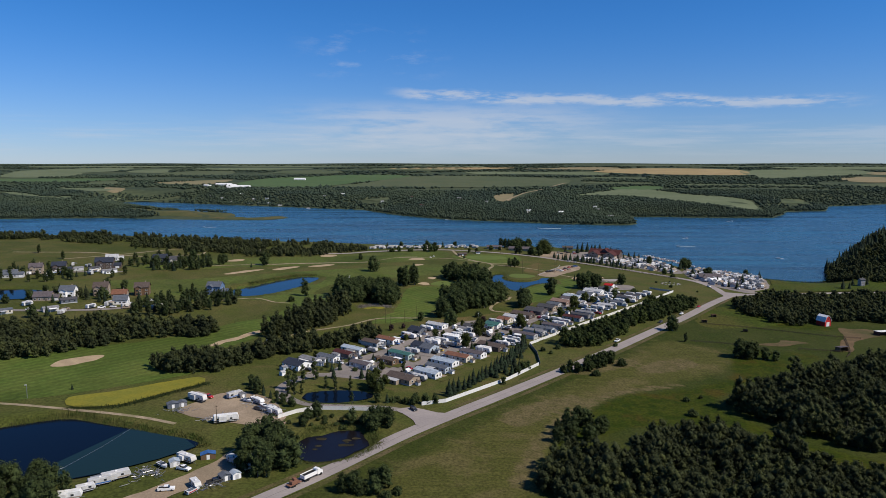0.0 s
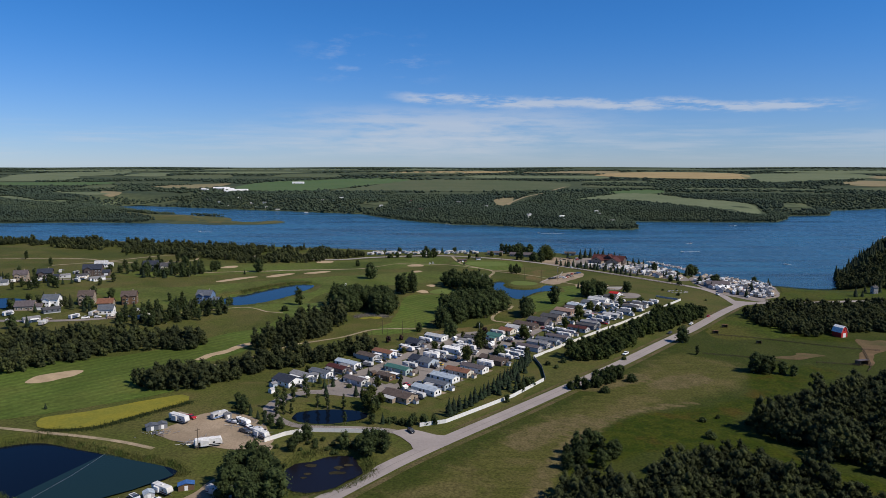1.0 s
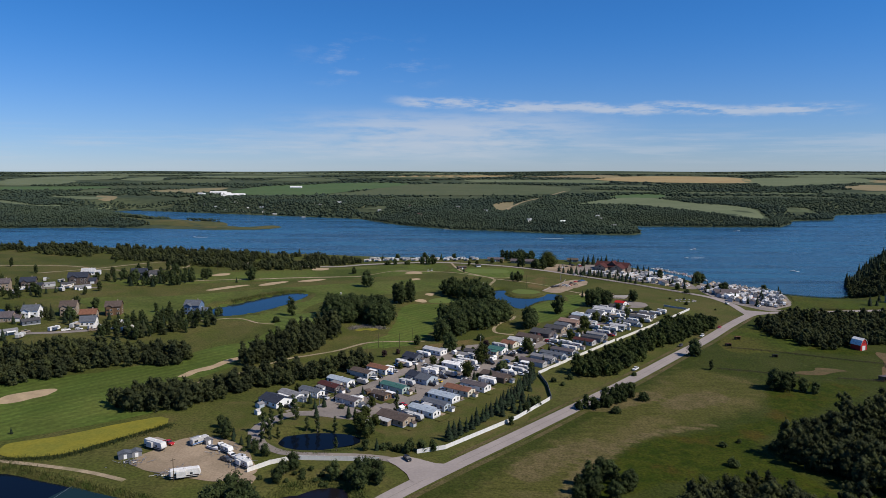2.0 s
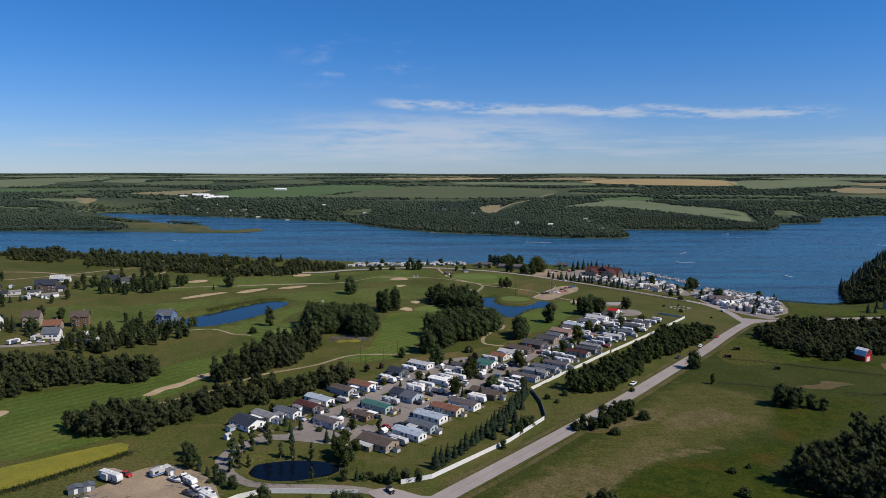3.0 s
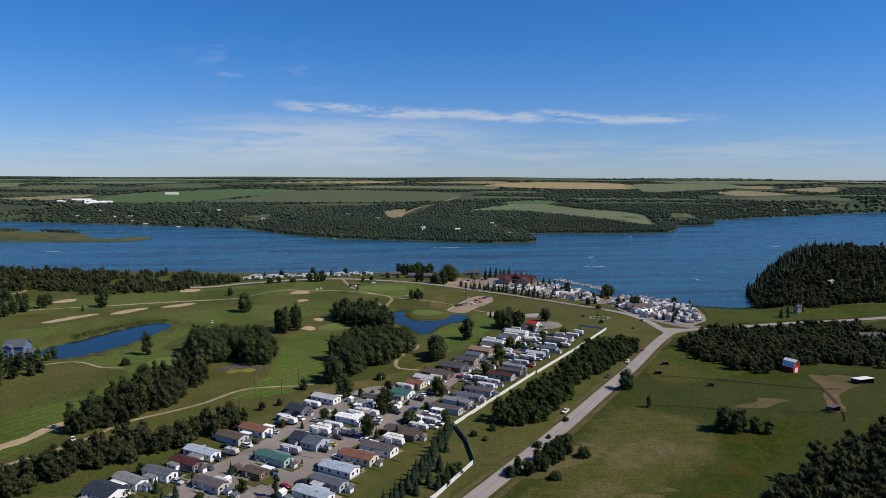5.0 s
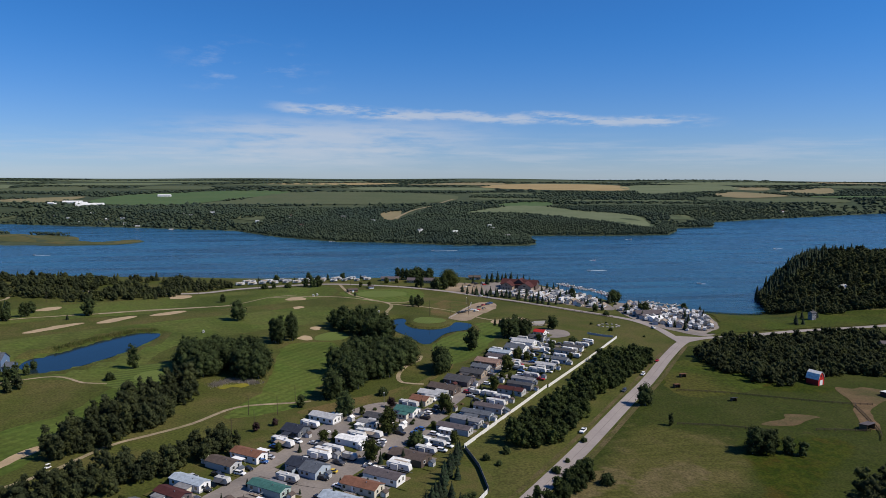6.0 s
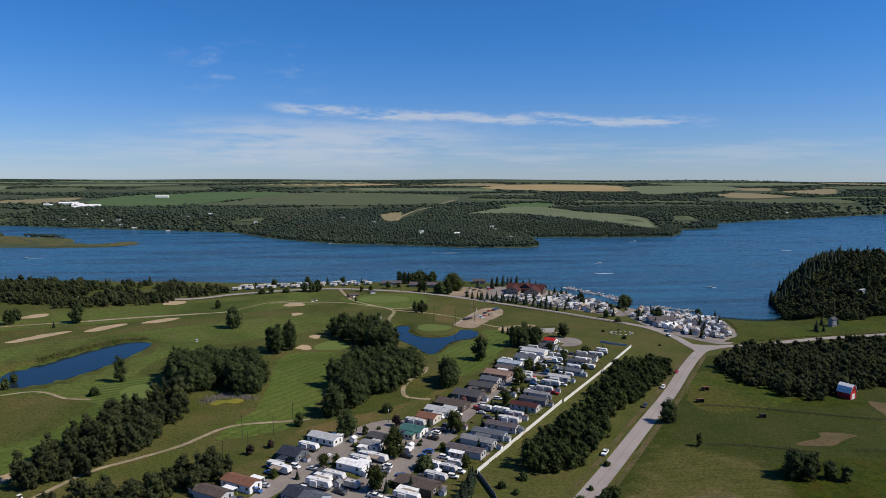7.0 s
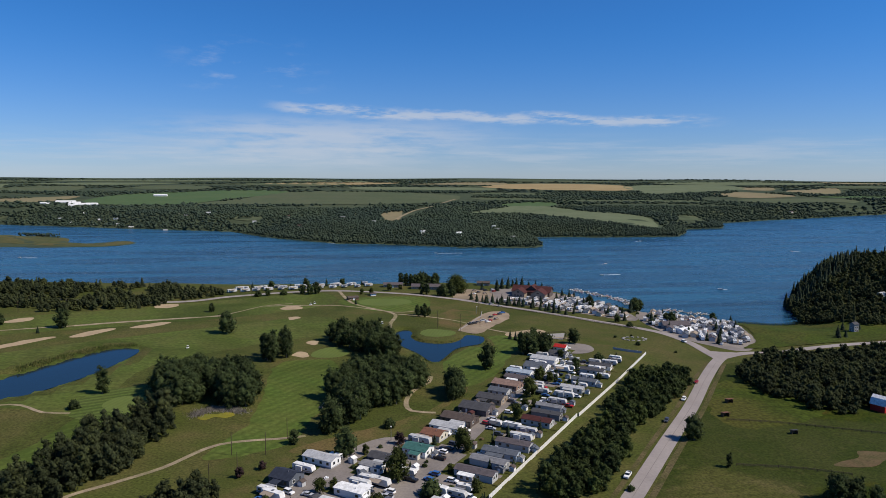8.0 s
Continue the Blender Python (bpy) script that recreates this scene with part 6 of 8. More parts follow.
# lower row, beside the lawn
mobile_home(-23.5, 367.5, 16, 8, "brown", "tan", porch=1)
trailer("rv_long", -14.6, 370.0)
mobile_home(-10.2, 378.4, 15, 5.2, "pale_blue", "white", porch=-1)
mobile_home(-4.6, 388.4, 14, 5, "slate", "pale_blue")
mobile_home(-0.6, 400.4, 15, 6.2, "pale_blue", "white", porch=1)
mobile_home(7.6, 411.8, 15, 6.4, "rust", "cream", porch=-1)
mobile_home(16.7, 420.0, 15, 6, "mauve", "white")
trailer("rv_fifth", 23.6, 428.0)
mobile_home(29.0, 438.1, 16, 7.6, "brown", "brown", porch=1)
trailer("rv_long", 37.1, 445.2)
trailer("rv", 43.4, 452.6)
# fence side of the second street
for row in ((54.3, 470.0, 16, 5.2, "mauve", "light_grey", 1), (62.2, 480.2, 15, 5, "grey", "light_grey", 0), (69.4, 489.0, 15, 5.2, "slate", "pale_blue", 0), (77.8, 498.4, 15, 5.2, "mauve", "light_grey", 0),
            (97.3, 526.5, 14, 6, "maroon", "light_grey", 0), (105.0, 536.0, 14, 5, "dark_grey", "grey", 0), (109.8, 546.2, 13, 4.6, "grey", "light_grey", 0), (133.2, 577.0, 12, 4.8, "light_grey", "light_grey", 0),
            (145.6, 590.4, 14, 5.4, "slate", "pale_blue", 0), (158.8, 611.5, 14, 5, "dark_grey", "light_grey", 0), (168.6, 622.6, 13, 5, "dark_grey", "white", 0)):
    mobile_home(*row[:6], porch=row[6])
for kind, x, y in (("rv_fifth", 83.0, 506.0), ("rv_long", 88.4, 514.6), ("rv_long", 117.3, 555.8), ("rv_fifth", 124.4, 565.6), ("rv_plain", 151.0, 600.5), ("rv_long", 178.2, 631.0), ("rv", 187.0, 642.4), ("rv_plain", 140.0, 583.4)):
    trailer(kind, x, y, ACROSS)
for row in ((-91.2, 381.6, 3.4, 3, "grey", "pale_blue"), (-89.6, 371.8, 2.4, 2.4, "light_grey", "white"), (-22.0, 381.6, 3.2, 2.8, "white", "white"), (-36.5, 360.8, 3.4, 2.6, "light_grey", "light_grey"), (-41.2, 405.6, 3.4, 3, "brown", "wood"),
            (-73.4, 391.5, 2.6, 2.6, "slate", "light_grey"), (-54.6, 443.5, 2.6, 3.6, "white", "white"), (-9.0, 454.3, 3.4, 3.2, "dark_grey", "grey"), (65.4, 474.2, 3.6, 3.0, "slate", "grey"), (30.9, 478.6, 2.4, 2.4, "white", "white"),
            (9.0, 452.0, 3, 2.6, "white", "white"), (66.8, 540.8, 3.0, 2.8, "maroon", "brown"), (80.0, 553.0, 2.6, 2.6, "brown", "tan"), (103.6, 590.5, 2.6, 2.6, "light_grey", "white"), (118.2, 603.0, 3, 2.8, "white", "white"),
            (85.4, 494.0, 2.8, 2.6, "slate", "white"), (76.6, 483.2, 2.8, 2.6, "grey", "white"), (115.4, 541.8, 2.8, 2.6, "slate", "grey"), (152.0, 583.6, 2.8, 2.6, "grey", "white")):
    shed(*row)

# paved pads and parked cars beside the homes
for x, y, L, W in ((-36, 433, 14, 7), (-28, 446, 12, 10), (-14, 466, 10, 8), (-4, 426, 14, 9), (2, 442, 14, 10), (18, 458, 12, 10), (-44, 412, 12, 8), (-60, 396, 12, 7), (-78, 382, 10, 8), (-20, 390, 12, 7), (46, 492, 14, 12), (56, 506, 10, 10), (74, 534, 10, 10), (92, 560, 12, 9),
                   (108, 588, 12, 8), (36, 470, 18, 12), (46, 466, 16, 7), (64, 492, 14, 7), (84, 512, 14, 8), (108, 556, 16, 8), (126, 590, 14, 9), (132, 612, 12, 10), (148, 640, 14, 9), (162, 636, 16, 9), (-6, 406, 10, 7), (14, 432, 12, 8), (24, 448, 12, 7)):
    driveway(x, y, L, W, ACROSS)
for i, (x, y, L, W) in enumerate(VILLAGE):
    # each home has a paved strip along one side, and some a square of grass behind
    a = radians(ACROSS + 90)
    d = W / 2 + 2.3
    driveway(x + d * math.cos(a), y + d * math.sin(a), L * 1.05, 3.4, ACROSS, "street" if i % 4 else "gravel")
    if i % 2 == 0:
        b = radians(ACROSS)
        k = L * 0.25 * (1 if i % 4 else -1)
        patch("grass_area", [(x - d * math.cos(a) + (k + p) * math.cos(b) - q * math.cos(a), y - d * math.sin(a) + (k + p) * math.sin(b) - q * math.sin(a)) for p, q in ((-4, -1.6), (4, -1.6), (4, 1.8), (-4, 1.8))], M["lawn"], 0.23 + 0.0006 * i, "small square lawn beside a home", "lawn", closed_curve=False, grid=20)
PALETTE = ("white", "black", "silver", "dark_grey", "red", "blue", "white", "black", "tan")
for x, y, shape, paint in ((-28.5, 457.1, "suv", "blue"), (-39.8, 430.3, "suv", "white"), (-37.0, 434.6, "sedan", "black"), (-31.9, 441.1, "suv", "blue"), (-29.5, 445.6, "sedan", "silver"), (-50.5, 416.8, "suv", "black"), (-7.0, 422.4, "suv", "black"),
                           (-3.6, 429.0, "sedan", "yellow"), (-0.7, 437.0, "pickup", "dark_grey"), (-1.5, 415.0, "suv", "white"), (-5.2, 407.5, "sedan", "red"), (17.1, 454.6, "pickup", "silver"), (18.8, 459.0, "suv", "white")):
    car(x, y, ACROSS + rng.uniform(-8, 8) + 180 * int(rng.integers(2)), shape, paint)
for x, y, shape, paint in ((-18.5, 462.1, "suv", "white"), (42.5, 488.5, "pickup", "black"), (44.9, 495.0, "suv", "white"), (48.0, 498.8, "sedan", "black"), (51.3, 503.4, "suv", "dark_grey"), (76.0, 534.0, "suv", "silver"), (109.4, 592.3, "suv", "white"), (132.1, 654.9, "suv", "white"),
                           (93.4, 560.4, "suv", "dark_grey"), (-21.0, 389.0, "sedan", "red"), (-77.0, 381.0, "suv", "black"), (-15.0, 391.5, "suv", "black"), (-62.0, 396.0, "pickup", "silver")):
    car(x, y, ACROSS + rng.uniform(-8, 8) + 180 * int(rng.integers(2)), shape, paint)
for x, y in ((35, 468), (38, 473), (44, 466), (62, 492), (66, 497), (84, 512), (90, 520), (108, 556), (112, 561), (128, 590), (131, 596), (133, 613), (148, 641), (150, 636), (162, 637), (140, 648), (56, 508), (24, 449), (12, 432), (-8, 406), (-52, 408), (117, 612), (121, 616), (72, 528), (60, 520), (145, 628)):
    car(x, y, ACROSS + rng.uniform(-12, 12) + 180 * int(rng.integers(2)), ("suv", "sedan", "pickup")[int(rng.integers(3))], PALETTE[int(rng.integers(len(PALETTE)))], lite=True)
for i, (x, y, L, W) in enumerate(VILLAGE):
    if i % 2 == 0:
        a, b = radians(ACROSS), radians(ACROSS + 90)
        u, v = (0.3 if i % 4 else -0.3) * L, W / 2 + 2.3
        car(x + u * math.cos(a) + v * math.cos(b), y + u * math.sin(a) + v * math.sin(b), ACROSS + 180 * (i % 3), ("suv", "pickup", "sedan")[i % 3], PALETTE[(i * 5) % len(PALETTE)], lite=True)
# traffic on the road, keeping right
for x, y, turn, shape, paint in ((116.0, 464.0, 231, "pickup", "white"), (164.0, 525.0, 231, "suv", "dark_grey"), (190.6, 557.0, 231, "suv", "white"), (215.6, 588.2, 231, "sedan", "red"), (262.4, 690.0, 275, "suv", "white"), (-15.5, 323.5, 300, "suv", "black")):
    car(x, y, turn, shape, paint, f"{word(paint)} {'pickup truck' if shape == 'pickup' else 'car'} driving on the road", 0.22)

# ---- the white fence ----
def fence_run(pts, h=1.9, gap=3.0, label="tall white panel fence between village and road", paint="trim"):
    top = new("panel_fence")
    panel = None
    for (ax, ay), (bx, by) in zip(pts, pts[1:]):
        d = math.hypot(bx - ax, by - ay)
        n = max(1, round(d / gap))
        turn = math.degrees(math.atan2(by - ay, bx - ax))
        if panel is None:
            bm = boxes((0.06, gap - 0.06, -0.03, 0.03, 0.08, h - 0.1), (0.06, gap - 0.06, -0.05, 0.05, h - 0.1, h), (0.06, gap - 0.06, -0.05, 0.05, 0.05, 0.17))
            panel = bpy.data.meshes.new("panel")
            bm.to_mesh(panel)
            bm.free()
            panel.materials.append(M[paint])
            bm = boxes((-0.07, 0.07, -0.07, 0.07, -0.4, h + 0.06), (-0.09, 0.09, -0.09, 0.09, h + 0.06, h + 0.12))
            post = bpy.data.meshes.new("post")
            bm.to_mesh(post)
            bm.free()
            post.materials.append(M[paint])
        for i in range(n):
            f, g = i / n, (i + 1) / n
            x, y = ax + (bx - ax) * f, ay + (by - ay) * f
            x2, y2 = ax + (bx - ax) * g, ay + (by - ay) * g
            z, z2 = gz(x, y), gz(x2, y2)
            shared("post", post, top, Matrix.Translation((x, y, z)))
            tilt = math.degrees(math.atan2(z2 - z, d / n))
            shared("panel", panel, top, Matrix.Translation((x, y, z)) @ Matrix.Rotation(radians(turn), 4, "Z") @ Matrix.Rotation(radians(-tilt), 4, "Y") @ Matrix.Diagonal((d / n / gap, 1, 1, 1)))
    return tagged(top, label, "fence")


fence_run([(55, 450), (121, 536)])
fence_run([(122, 536), (168, 594), (216, 657)])
# white fence's shaded side is put in as grey paint on this run
fence_run([(56, 406), (57, 428), (55, 449)], label="tall panel fence closing the gap, grey for its shaded side", paint="wall_grey")
fence_run([(55, 404), (35, 375), (18, 356), (0, 336), (-12, 330.5)])
fence_run([(-27, 321.5), (-46, 321.5), (-62, 321), (-70, 316), (-77, 308)])
fence_run([(198, 672), (206, 664), (214, 659)], 1.6, label="pale grey board fence at the village end", paint="wall_light_grey")

# ---- trees that stand singly or in small groups ----
for x, y, k, s in ((-76, 731, "aspen", 1.5), (-100, 814, "aspen", 0.7), (-197, 754, "aspen", 1.3), (-207, 736, "spruce", 0.6), (-121, 590, "slim", 1.25), (-127, 567, "bush", 1.5), (95, 627, "aspen", 1.45), (3, 495, "aspen", 1.2), (-19, 511, "aspen", 0.6),
                   (25, 528, "bush", 1.5), (165, 500, "aspen", 1.1), (164, 469, "slim", 0.55), (187, 434, "aspen", 1.1), (192, 436, "aspen", 0.9), (201, 430, "aspen", 0.75), (206, 427, "aspen", 0.65), (85.4, 386.9, "bush", 1.2), (104.9, 407.4, "bush", 1.5), (-187.6, 339.4, "spruce", 0.35), (-80.7, 348.6, "poplar", 1.1), (-77, 342.6, "poplar", 1.0), (-79, 338, "poplar", 0.75), (-58, 354.5, "poplar", 0.85), (-61, 369, "spruce", 0.7), (-46, 370, "spruce", 0.75), (-43, 371, "spruce", 0.6), (-38, 352.8, "birch", 0.95), (-34, 351, "aspen", 0.62), (-40, 358, "birch", 0.85), (-15, 333, "aspen", 0.5), (-5.4, 334, "spruce", 0.6), (-74, 324, "aspen", 0.5), (-79, 328, "aspen", 0.5), (-34, 333, "aspen", 0.45), (-46, 331.5, "poplar", 0.6), (-29, 333, "spruce", 0.6), (-24, 335, "bush", 0.9), (190, 430, "aspen", 1.0), (184, 431, "slim", 1.1), (196, 433, "slim", 0.9)):
    plant(k, x, y, s, "trees on the grass")
for x, y, k, s in ((-49, 462, "plum", 1.0), (-38, 478, "plum", 1.0), (-30, 485, "plum", 0.85), (27.5, 507, "plum", 1.25), (23, 470, "birch", 1.4), (12.6, 438, "birch", 1.2), (34, 456, "bush", 2.0), (55, 497, "birch", 1.2), (89, 534, "birch", 1.0), (106, 569, "birch", 1.3), (120, 598, "birch", 1.0), (152, 622, "aspen", 0.7),
                   (94, 592, "bush", 1.0), (137, 580, "poplar", 0.7), (128.5, 592, "poplar", 0.9), (174.4, 640, "bush", 1.8), (190, 648, "spruce", 0.5), (61.6, 477, "spruce", 0.55), (72, 478, "spruce", 0.45), (78, 484, "bush", 0.7), (43, 505, "spruce", 0.55), (29, 480, "spruce", 0.4)):
    plant(k, x, y, s, "trees of the village")
for x, y, k, s in ((-56, 395, "spruce", 0.6), (-68, 389, "spruce", 0.7), (-64, 381, "spruce", 0.6), (-60, 384, "spruce", 0.65), (-70.5, 366, "poplar", 1.15), (-79, 356, "poplar", 0.9), (-76, 360, "poplar", 1.0), (-43, 403, "spruce", 0.6), (-24, 381, "poplar", 1.0), (-3, 405, "spruce", 0.6),
                   (10, 414, "spruce", 0.5), (26, 436, "spruce", 0.75), (-38, 370, "birch", 0.75), (-32, 362, "birch", 0.6), (-63, 355, "poplar", 0.7), (-50, 354, "poplar", 0.8), (-40, 353, "poplar", 0.6), (-74, 346, "poplar", 0.6), (-35, 347, "birch", 0.6), (151, 650, "birch", 0.7)):
    plant(k, x, y, s, "trees of the village")
for i, (x, y) in enumerate(curve([(2, 345), (10, 357), (20, 374), (32, 394), (43, 422), (51, 441)], False, 4.6)):
    plant("spruce", x + rng.uniform(-0.6, 0.6), y + rng.uniform(-0.6, 0.6), rng.uniform(0.75, 1.1), "row of spruces along the lawn")
for x, y in ((34, 386), (40, 398), (46, 418), (38, 404), (45, 430), (28, 378), (37, 382), (42, 391)):
    plant("spruce", x, y, rng.uniform(0.7, 0.95), "row of spruces along the lawn")
for x, y, s in ((44, 392, 0.55), (47, 395, 0.5), (40, 384, 0.5), (-5, 334, 0.45), (-10, 333, 0.5), (-16, 331, 0.45), (31, 367, 0.4)):
    plant("aspen", x, y, s, "shrubs along the fence")
# golf course groves
grove([(-93, 575), (-94, 604), (-78, 616), (-50, 608), (-42, 580), (-44, 556), (-56, 562), (-62, 585), (-76, 568)], 6.6, ("aspen", "slim", "aspen"), 1.36, "grove on the golf course")
grove([(-4, 704), (8, 714), (24, 710), (42, 680), (36, 648), (24, 656), (8, 684)], 7.2, ("aspen", "slim"), 1.3, "grove on the golf course")
grove([(-2, 582), (14, 608), (36, 622), (54, 612), (50, 590), (34, 562), (16, 548), (6, 530), (-4, 522), (-8, 532), (2, 550)], 6.8, ("aspen", "slim", "aspen"), 1.25, "grove on the golf course")
grove([(54, 572), (60, 586), (72, 586), (76, 572), (66, 564)], 7.0, ("aspen",), 1.35, "round grove behind the homes")
grove([(-46, 648), (-42, 664), (-28, 676), (-28, 656)], 7.0, ("slim", "slim"), 1.4, "small grove on the golf course")
grove([(126, 660), (132, 672), (146, 672), (148, 660), (138, 654)], 6.5, ("aspen", "slim"), 1.2, "small grove by the village")
grove([(70, 790), (76, 802), (84, 796), (80, 784)], 5.5, ("aspen", "slim"), 0.75, "trees beside the ball field")
grove([(-82, 260), (-82, 274), (-72, 284), (-64, 274), (-59, 260), (-66, 250), (-74, 250)], 5.2, ("aspen", "slim"), 1.02, "trees between yard and pond")
grove([(-72, 302), (-68, 309), (-58, 312), (-46, 313), (-34, 312), (-31, 304), (-58, 299)], 4.6, ("aspen", "bush", "bush"), 0.58, "trees beside the entrance")
grove([(-38, 300), (-34, 310), (-28, 310), (-23, 304), (-28, 297)], 4.6, ("aspen", "slim"), 0.66, "trees beside the entrance")
grove([(-108, 350), (-100, 356), (-84, 340), (-76, 326), (-82, 326), (-94, 338)], 4.6, ("aspen", "bush", "spruce"), 0.6, "trees behind the storage yard")
grove([(-172, 226), (-160, 238), (-146, 240), (-134, 236), (-126, 232), (-134, 222), (-146, 216), (-166, 216)], 5.4, ("aspen", "slim", "bush"), 0.85, "trees beside the storage pond")
grove([(-41, 238), (-36, 247), (-26, 249), (-16, 246), (-16, 238), (-28, 234)], 4.6, ("aspen", "bush", "bush"), 0.72, "trees on the road verge")
grove([(48, 290), (53, 308), (66, 314), (73, 303), (62, 291)], 5.2, ("aspen", "slim", "bush"), 0.75, "trees at the wood's edge")
for x, y, s in ((112, 892, 0.9), (108, 897, 0.7), (121, 893, 0.8)):
    plant("aspen", x, y, s * 1.25, "trees by the lodge car park")
plant("willow", 128, 915, 1.25, "trees by the lodge car park")
grove([(70, 954), (86, 964), (108, 968), (116, 958), (96, 952)], 6.0, ("aspen", "slim"), 1.15, "trees by the lake")
for i, (x, y) in enumerate(((139, 862), (146, 855), (152, 851), (158, 848), (165, 843), (171, 842), (178, 836), (184, 828), (190, 820), (196, 814), (176, 842), (160, 852), (203, 806), (206, 796), (215, 800), (148, 858), (168, 848))):
    plant("spruce", x, y, rng.uniform(0.7, 1.1), "spruces along the lakeside road")
for x, y, k, s in ((256, 788, "spruce", 1.1), (278, 812, "aspen", 1.2), (284, 816, "aspen", 1.1), (272, 806, "spruce", 1.3), (240, 842, "spruce", 1.0), (241, 764, "aspen", 0.7), (244, 746, "bush", 1.3), (250, 770, "spruce", 0.9), (268, 756, "bush", 1.5), (232, 838, "spruce", 0.9), (222, 870, "spruce", 1.0), (236, 872, "spruce", 1.2), (244, 880, "spruce", 0.9)):
    plant(k, x, y, s, "trees among the lakeside trailers")
for x, y in ((205, 958), (212, 960), (219, 957), (226, 954), (200, 955), (232, 950)):
    plant("spruce", x, y, rng.uniform(1.0, 1.5), "spruces behind the lodge")
for x, y in ((131, 706), (134, 702), (137, 699), (141, 696)):
    plant("spruce", x, y, 0.75, "four spruces on the lawn")
plant("aspen", 175, 690, 1.05, "trees of the village")
for x, y, k, s in ((40, 900, "birch", 0.8), (30, 902, "birch", 0.7), (-14, 905, "aspen", 1.1), (-20, 900, "aspen", 1.0), (-28, 902, "aspen", 0.9), (-60, 893, "aspen", 0.7), (-70, 890, "bush", 1.8), (-46, 896, "bush", 1.6), (60, 925, "birch", 0.9), (72, 930, "birch", 0.7), (22, 845, "spruce", 0.6), (92, 905, "slim", 1.2), (96, 900, "slim", 1.1)):
    plant(k, x, y, s, "trees along the lakeside road")
for x, y, s in ((222, 683, 0.9), (240, 660, 0.5), (215, 708, 0.6), (230, 712, 0.5)):
    plant("bush", x, y, s, "shrubs on the roadside lawn")
for x, y, k, s in ((-330, 545, "aspen", 0.8), (-308, 538, "spruce", 0.8), (-275, 545, "spruce", 0.9), (-268, 540, "spruce", 1.0), (-250, 560, "spruce", 0.8), (-232, 560, "spruce", 0.9), (-262, 600, "spruce", 0.8), (-220, 585, "spruce", 0.7), (-340, 530, "aspen", 0.7), (-296, 600, "aspen", 0.9), (-280, 600, "aspen", 0.8),
                   (-365, 660, "aspen", 0.8), (-345, 660, "spruce", 0.7), (-305, 715, "spruce", 0.8), (-298, 715, "spruce", 0.8), (-282, 710, "aspen", 0.7), (-262, 712, "aspen", 0.9), (-330, 725, "aspen", 0.7), (-410, 650, "aspen", 0.8), (-180, 600, "aspen", 0.55), (-176, 580, "aspen", 0.6), (-190, 575, "aspen", 0.6), (-184, 610, "spruce", 0.6)):
    plant(k, x, y, s, "trees round the houses")
for x, y, s in ((-470, 800, 0.9), (-420, 760, 0.8), (-380, 850, 0.6), (-330, 820, 0.6), (-300, 800, 0.9), (-500, 770, 0.9), (-270, 770, 0.8)):
    plant("slim", x, y, s, "trees on the golf course")


grove([(-240, 512), (-208, 502), (-172, 540), (-178, 578), (-204, 572), (-226, 546)], 8.5, ("slim", "slim", "spruce"), 0.8, "trees round the houses")
grove([(-420, 690), (-400, 700), (-340, 640), (-330, 655), (-300, 690), (-330, 640), (-400, 620)], 15, ("slim", "spruce"), 0.75, "trees round the houses")
grove([(-330, 720), (-270, 700), (-240, 760), (-300, 780)], 13, ("slim", "aspen", "spruce"), 0.9, "trees round the houses")


# ---- houses west of the golf course ----
for row in ((-320, 547, 14, 10, "mauve", "tan", 12, 1), (-306, 558, 12, 10, "slate", "white", 8, 2), (-288, 576, 12, 11, "brown", "tan", 14, 2), (-268, 566, 12, 9, "rust", "tan", 12, 1), (-256, 542, 11, 9, "slate", "white", 12, 1), (-256, 581, 12, 10, "brown", "wood", 14, 2), (-198, 592, 13, 10, "slate", "blue_wall", -6, 2),
            (-404, 640, 13, 10, "slate", "light_grey", 20, 1), (-393, 663, 12, 10, "mauve", "tan", 20, 2), (-378, 676, 13, 10, "navy", "brown", 20, 2), (-349, 708, 18, 12, "navy", "brown", 15, 2), (-366, 760, 13, 9, "light_grey", "white", 15, 1), (-306, 743, 15, 11, "navy", "slate", 12, 2), (-288, 737, 11, 9, "dark_grey", "cream", 12, 2)):
    house(row[0], row[1], row[2] * 0.95, row[3] * 0.95, *row[4:], wing=row[7] > 1, garage=row[2] > 12, rise=row[3] * 0.34)
for x, y, L, W, roof, wall in ((-320, 497, 9, 5, "slate", "cream"), (-293, 508, 10, 5, "grey", "light_grey"), (-297, 540, 11, 7, "dark_grey", "slate"), (-367, 688, 10, 5, "grey", "light_grey"), (-352, 692, 10, 5, "dark_grey", "cream"), (-332, 681, 13, 5, "grey", "white")):
    mobile_home(x, y, L, W, roof, wall, turn=40)
for kind, x, y in (("rv_long", -222, 528), ("rv", -322, 528), ("far_long", -262, 534), ("far_mid", -270, 522), ("rv_plain", -246, 530), ("rv_short", -230, 541), ("far_long", -346, 680), ("rv", -378, 664)):
    trailer(kind, x, y, 75 + rng.uniform(-35, 35))
for x, y in ((-262, 522), (-255, 526), (-285, 514), (-300, 512), (-310, 510), (-240, 534), (-244, 524), (-372, 668), (-390, 656), (-335, 690)):
    car(x, y, 20 + rng.uniform(-20, 20), ("suv", "sedan", "pickup")[int(rng.integers(3))], PALETTE[int(rng.integers(len(PALETTE)))])


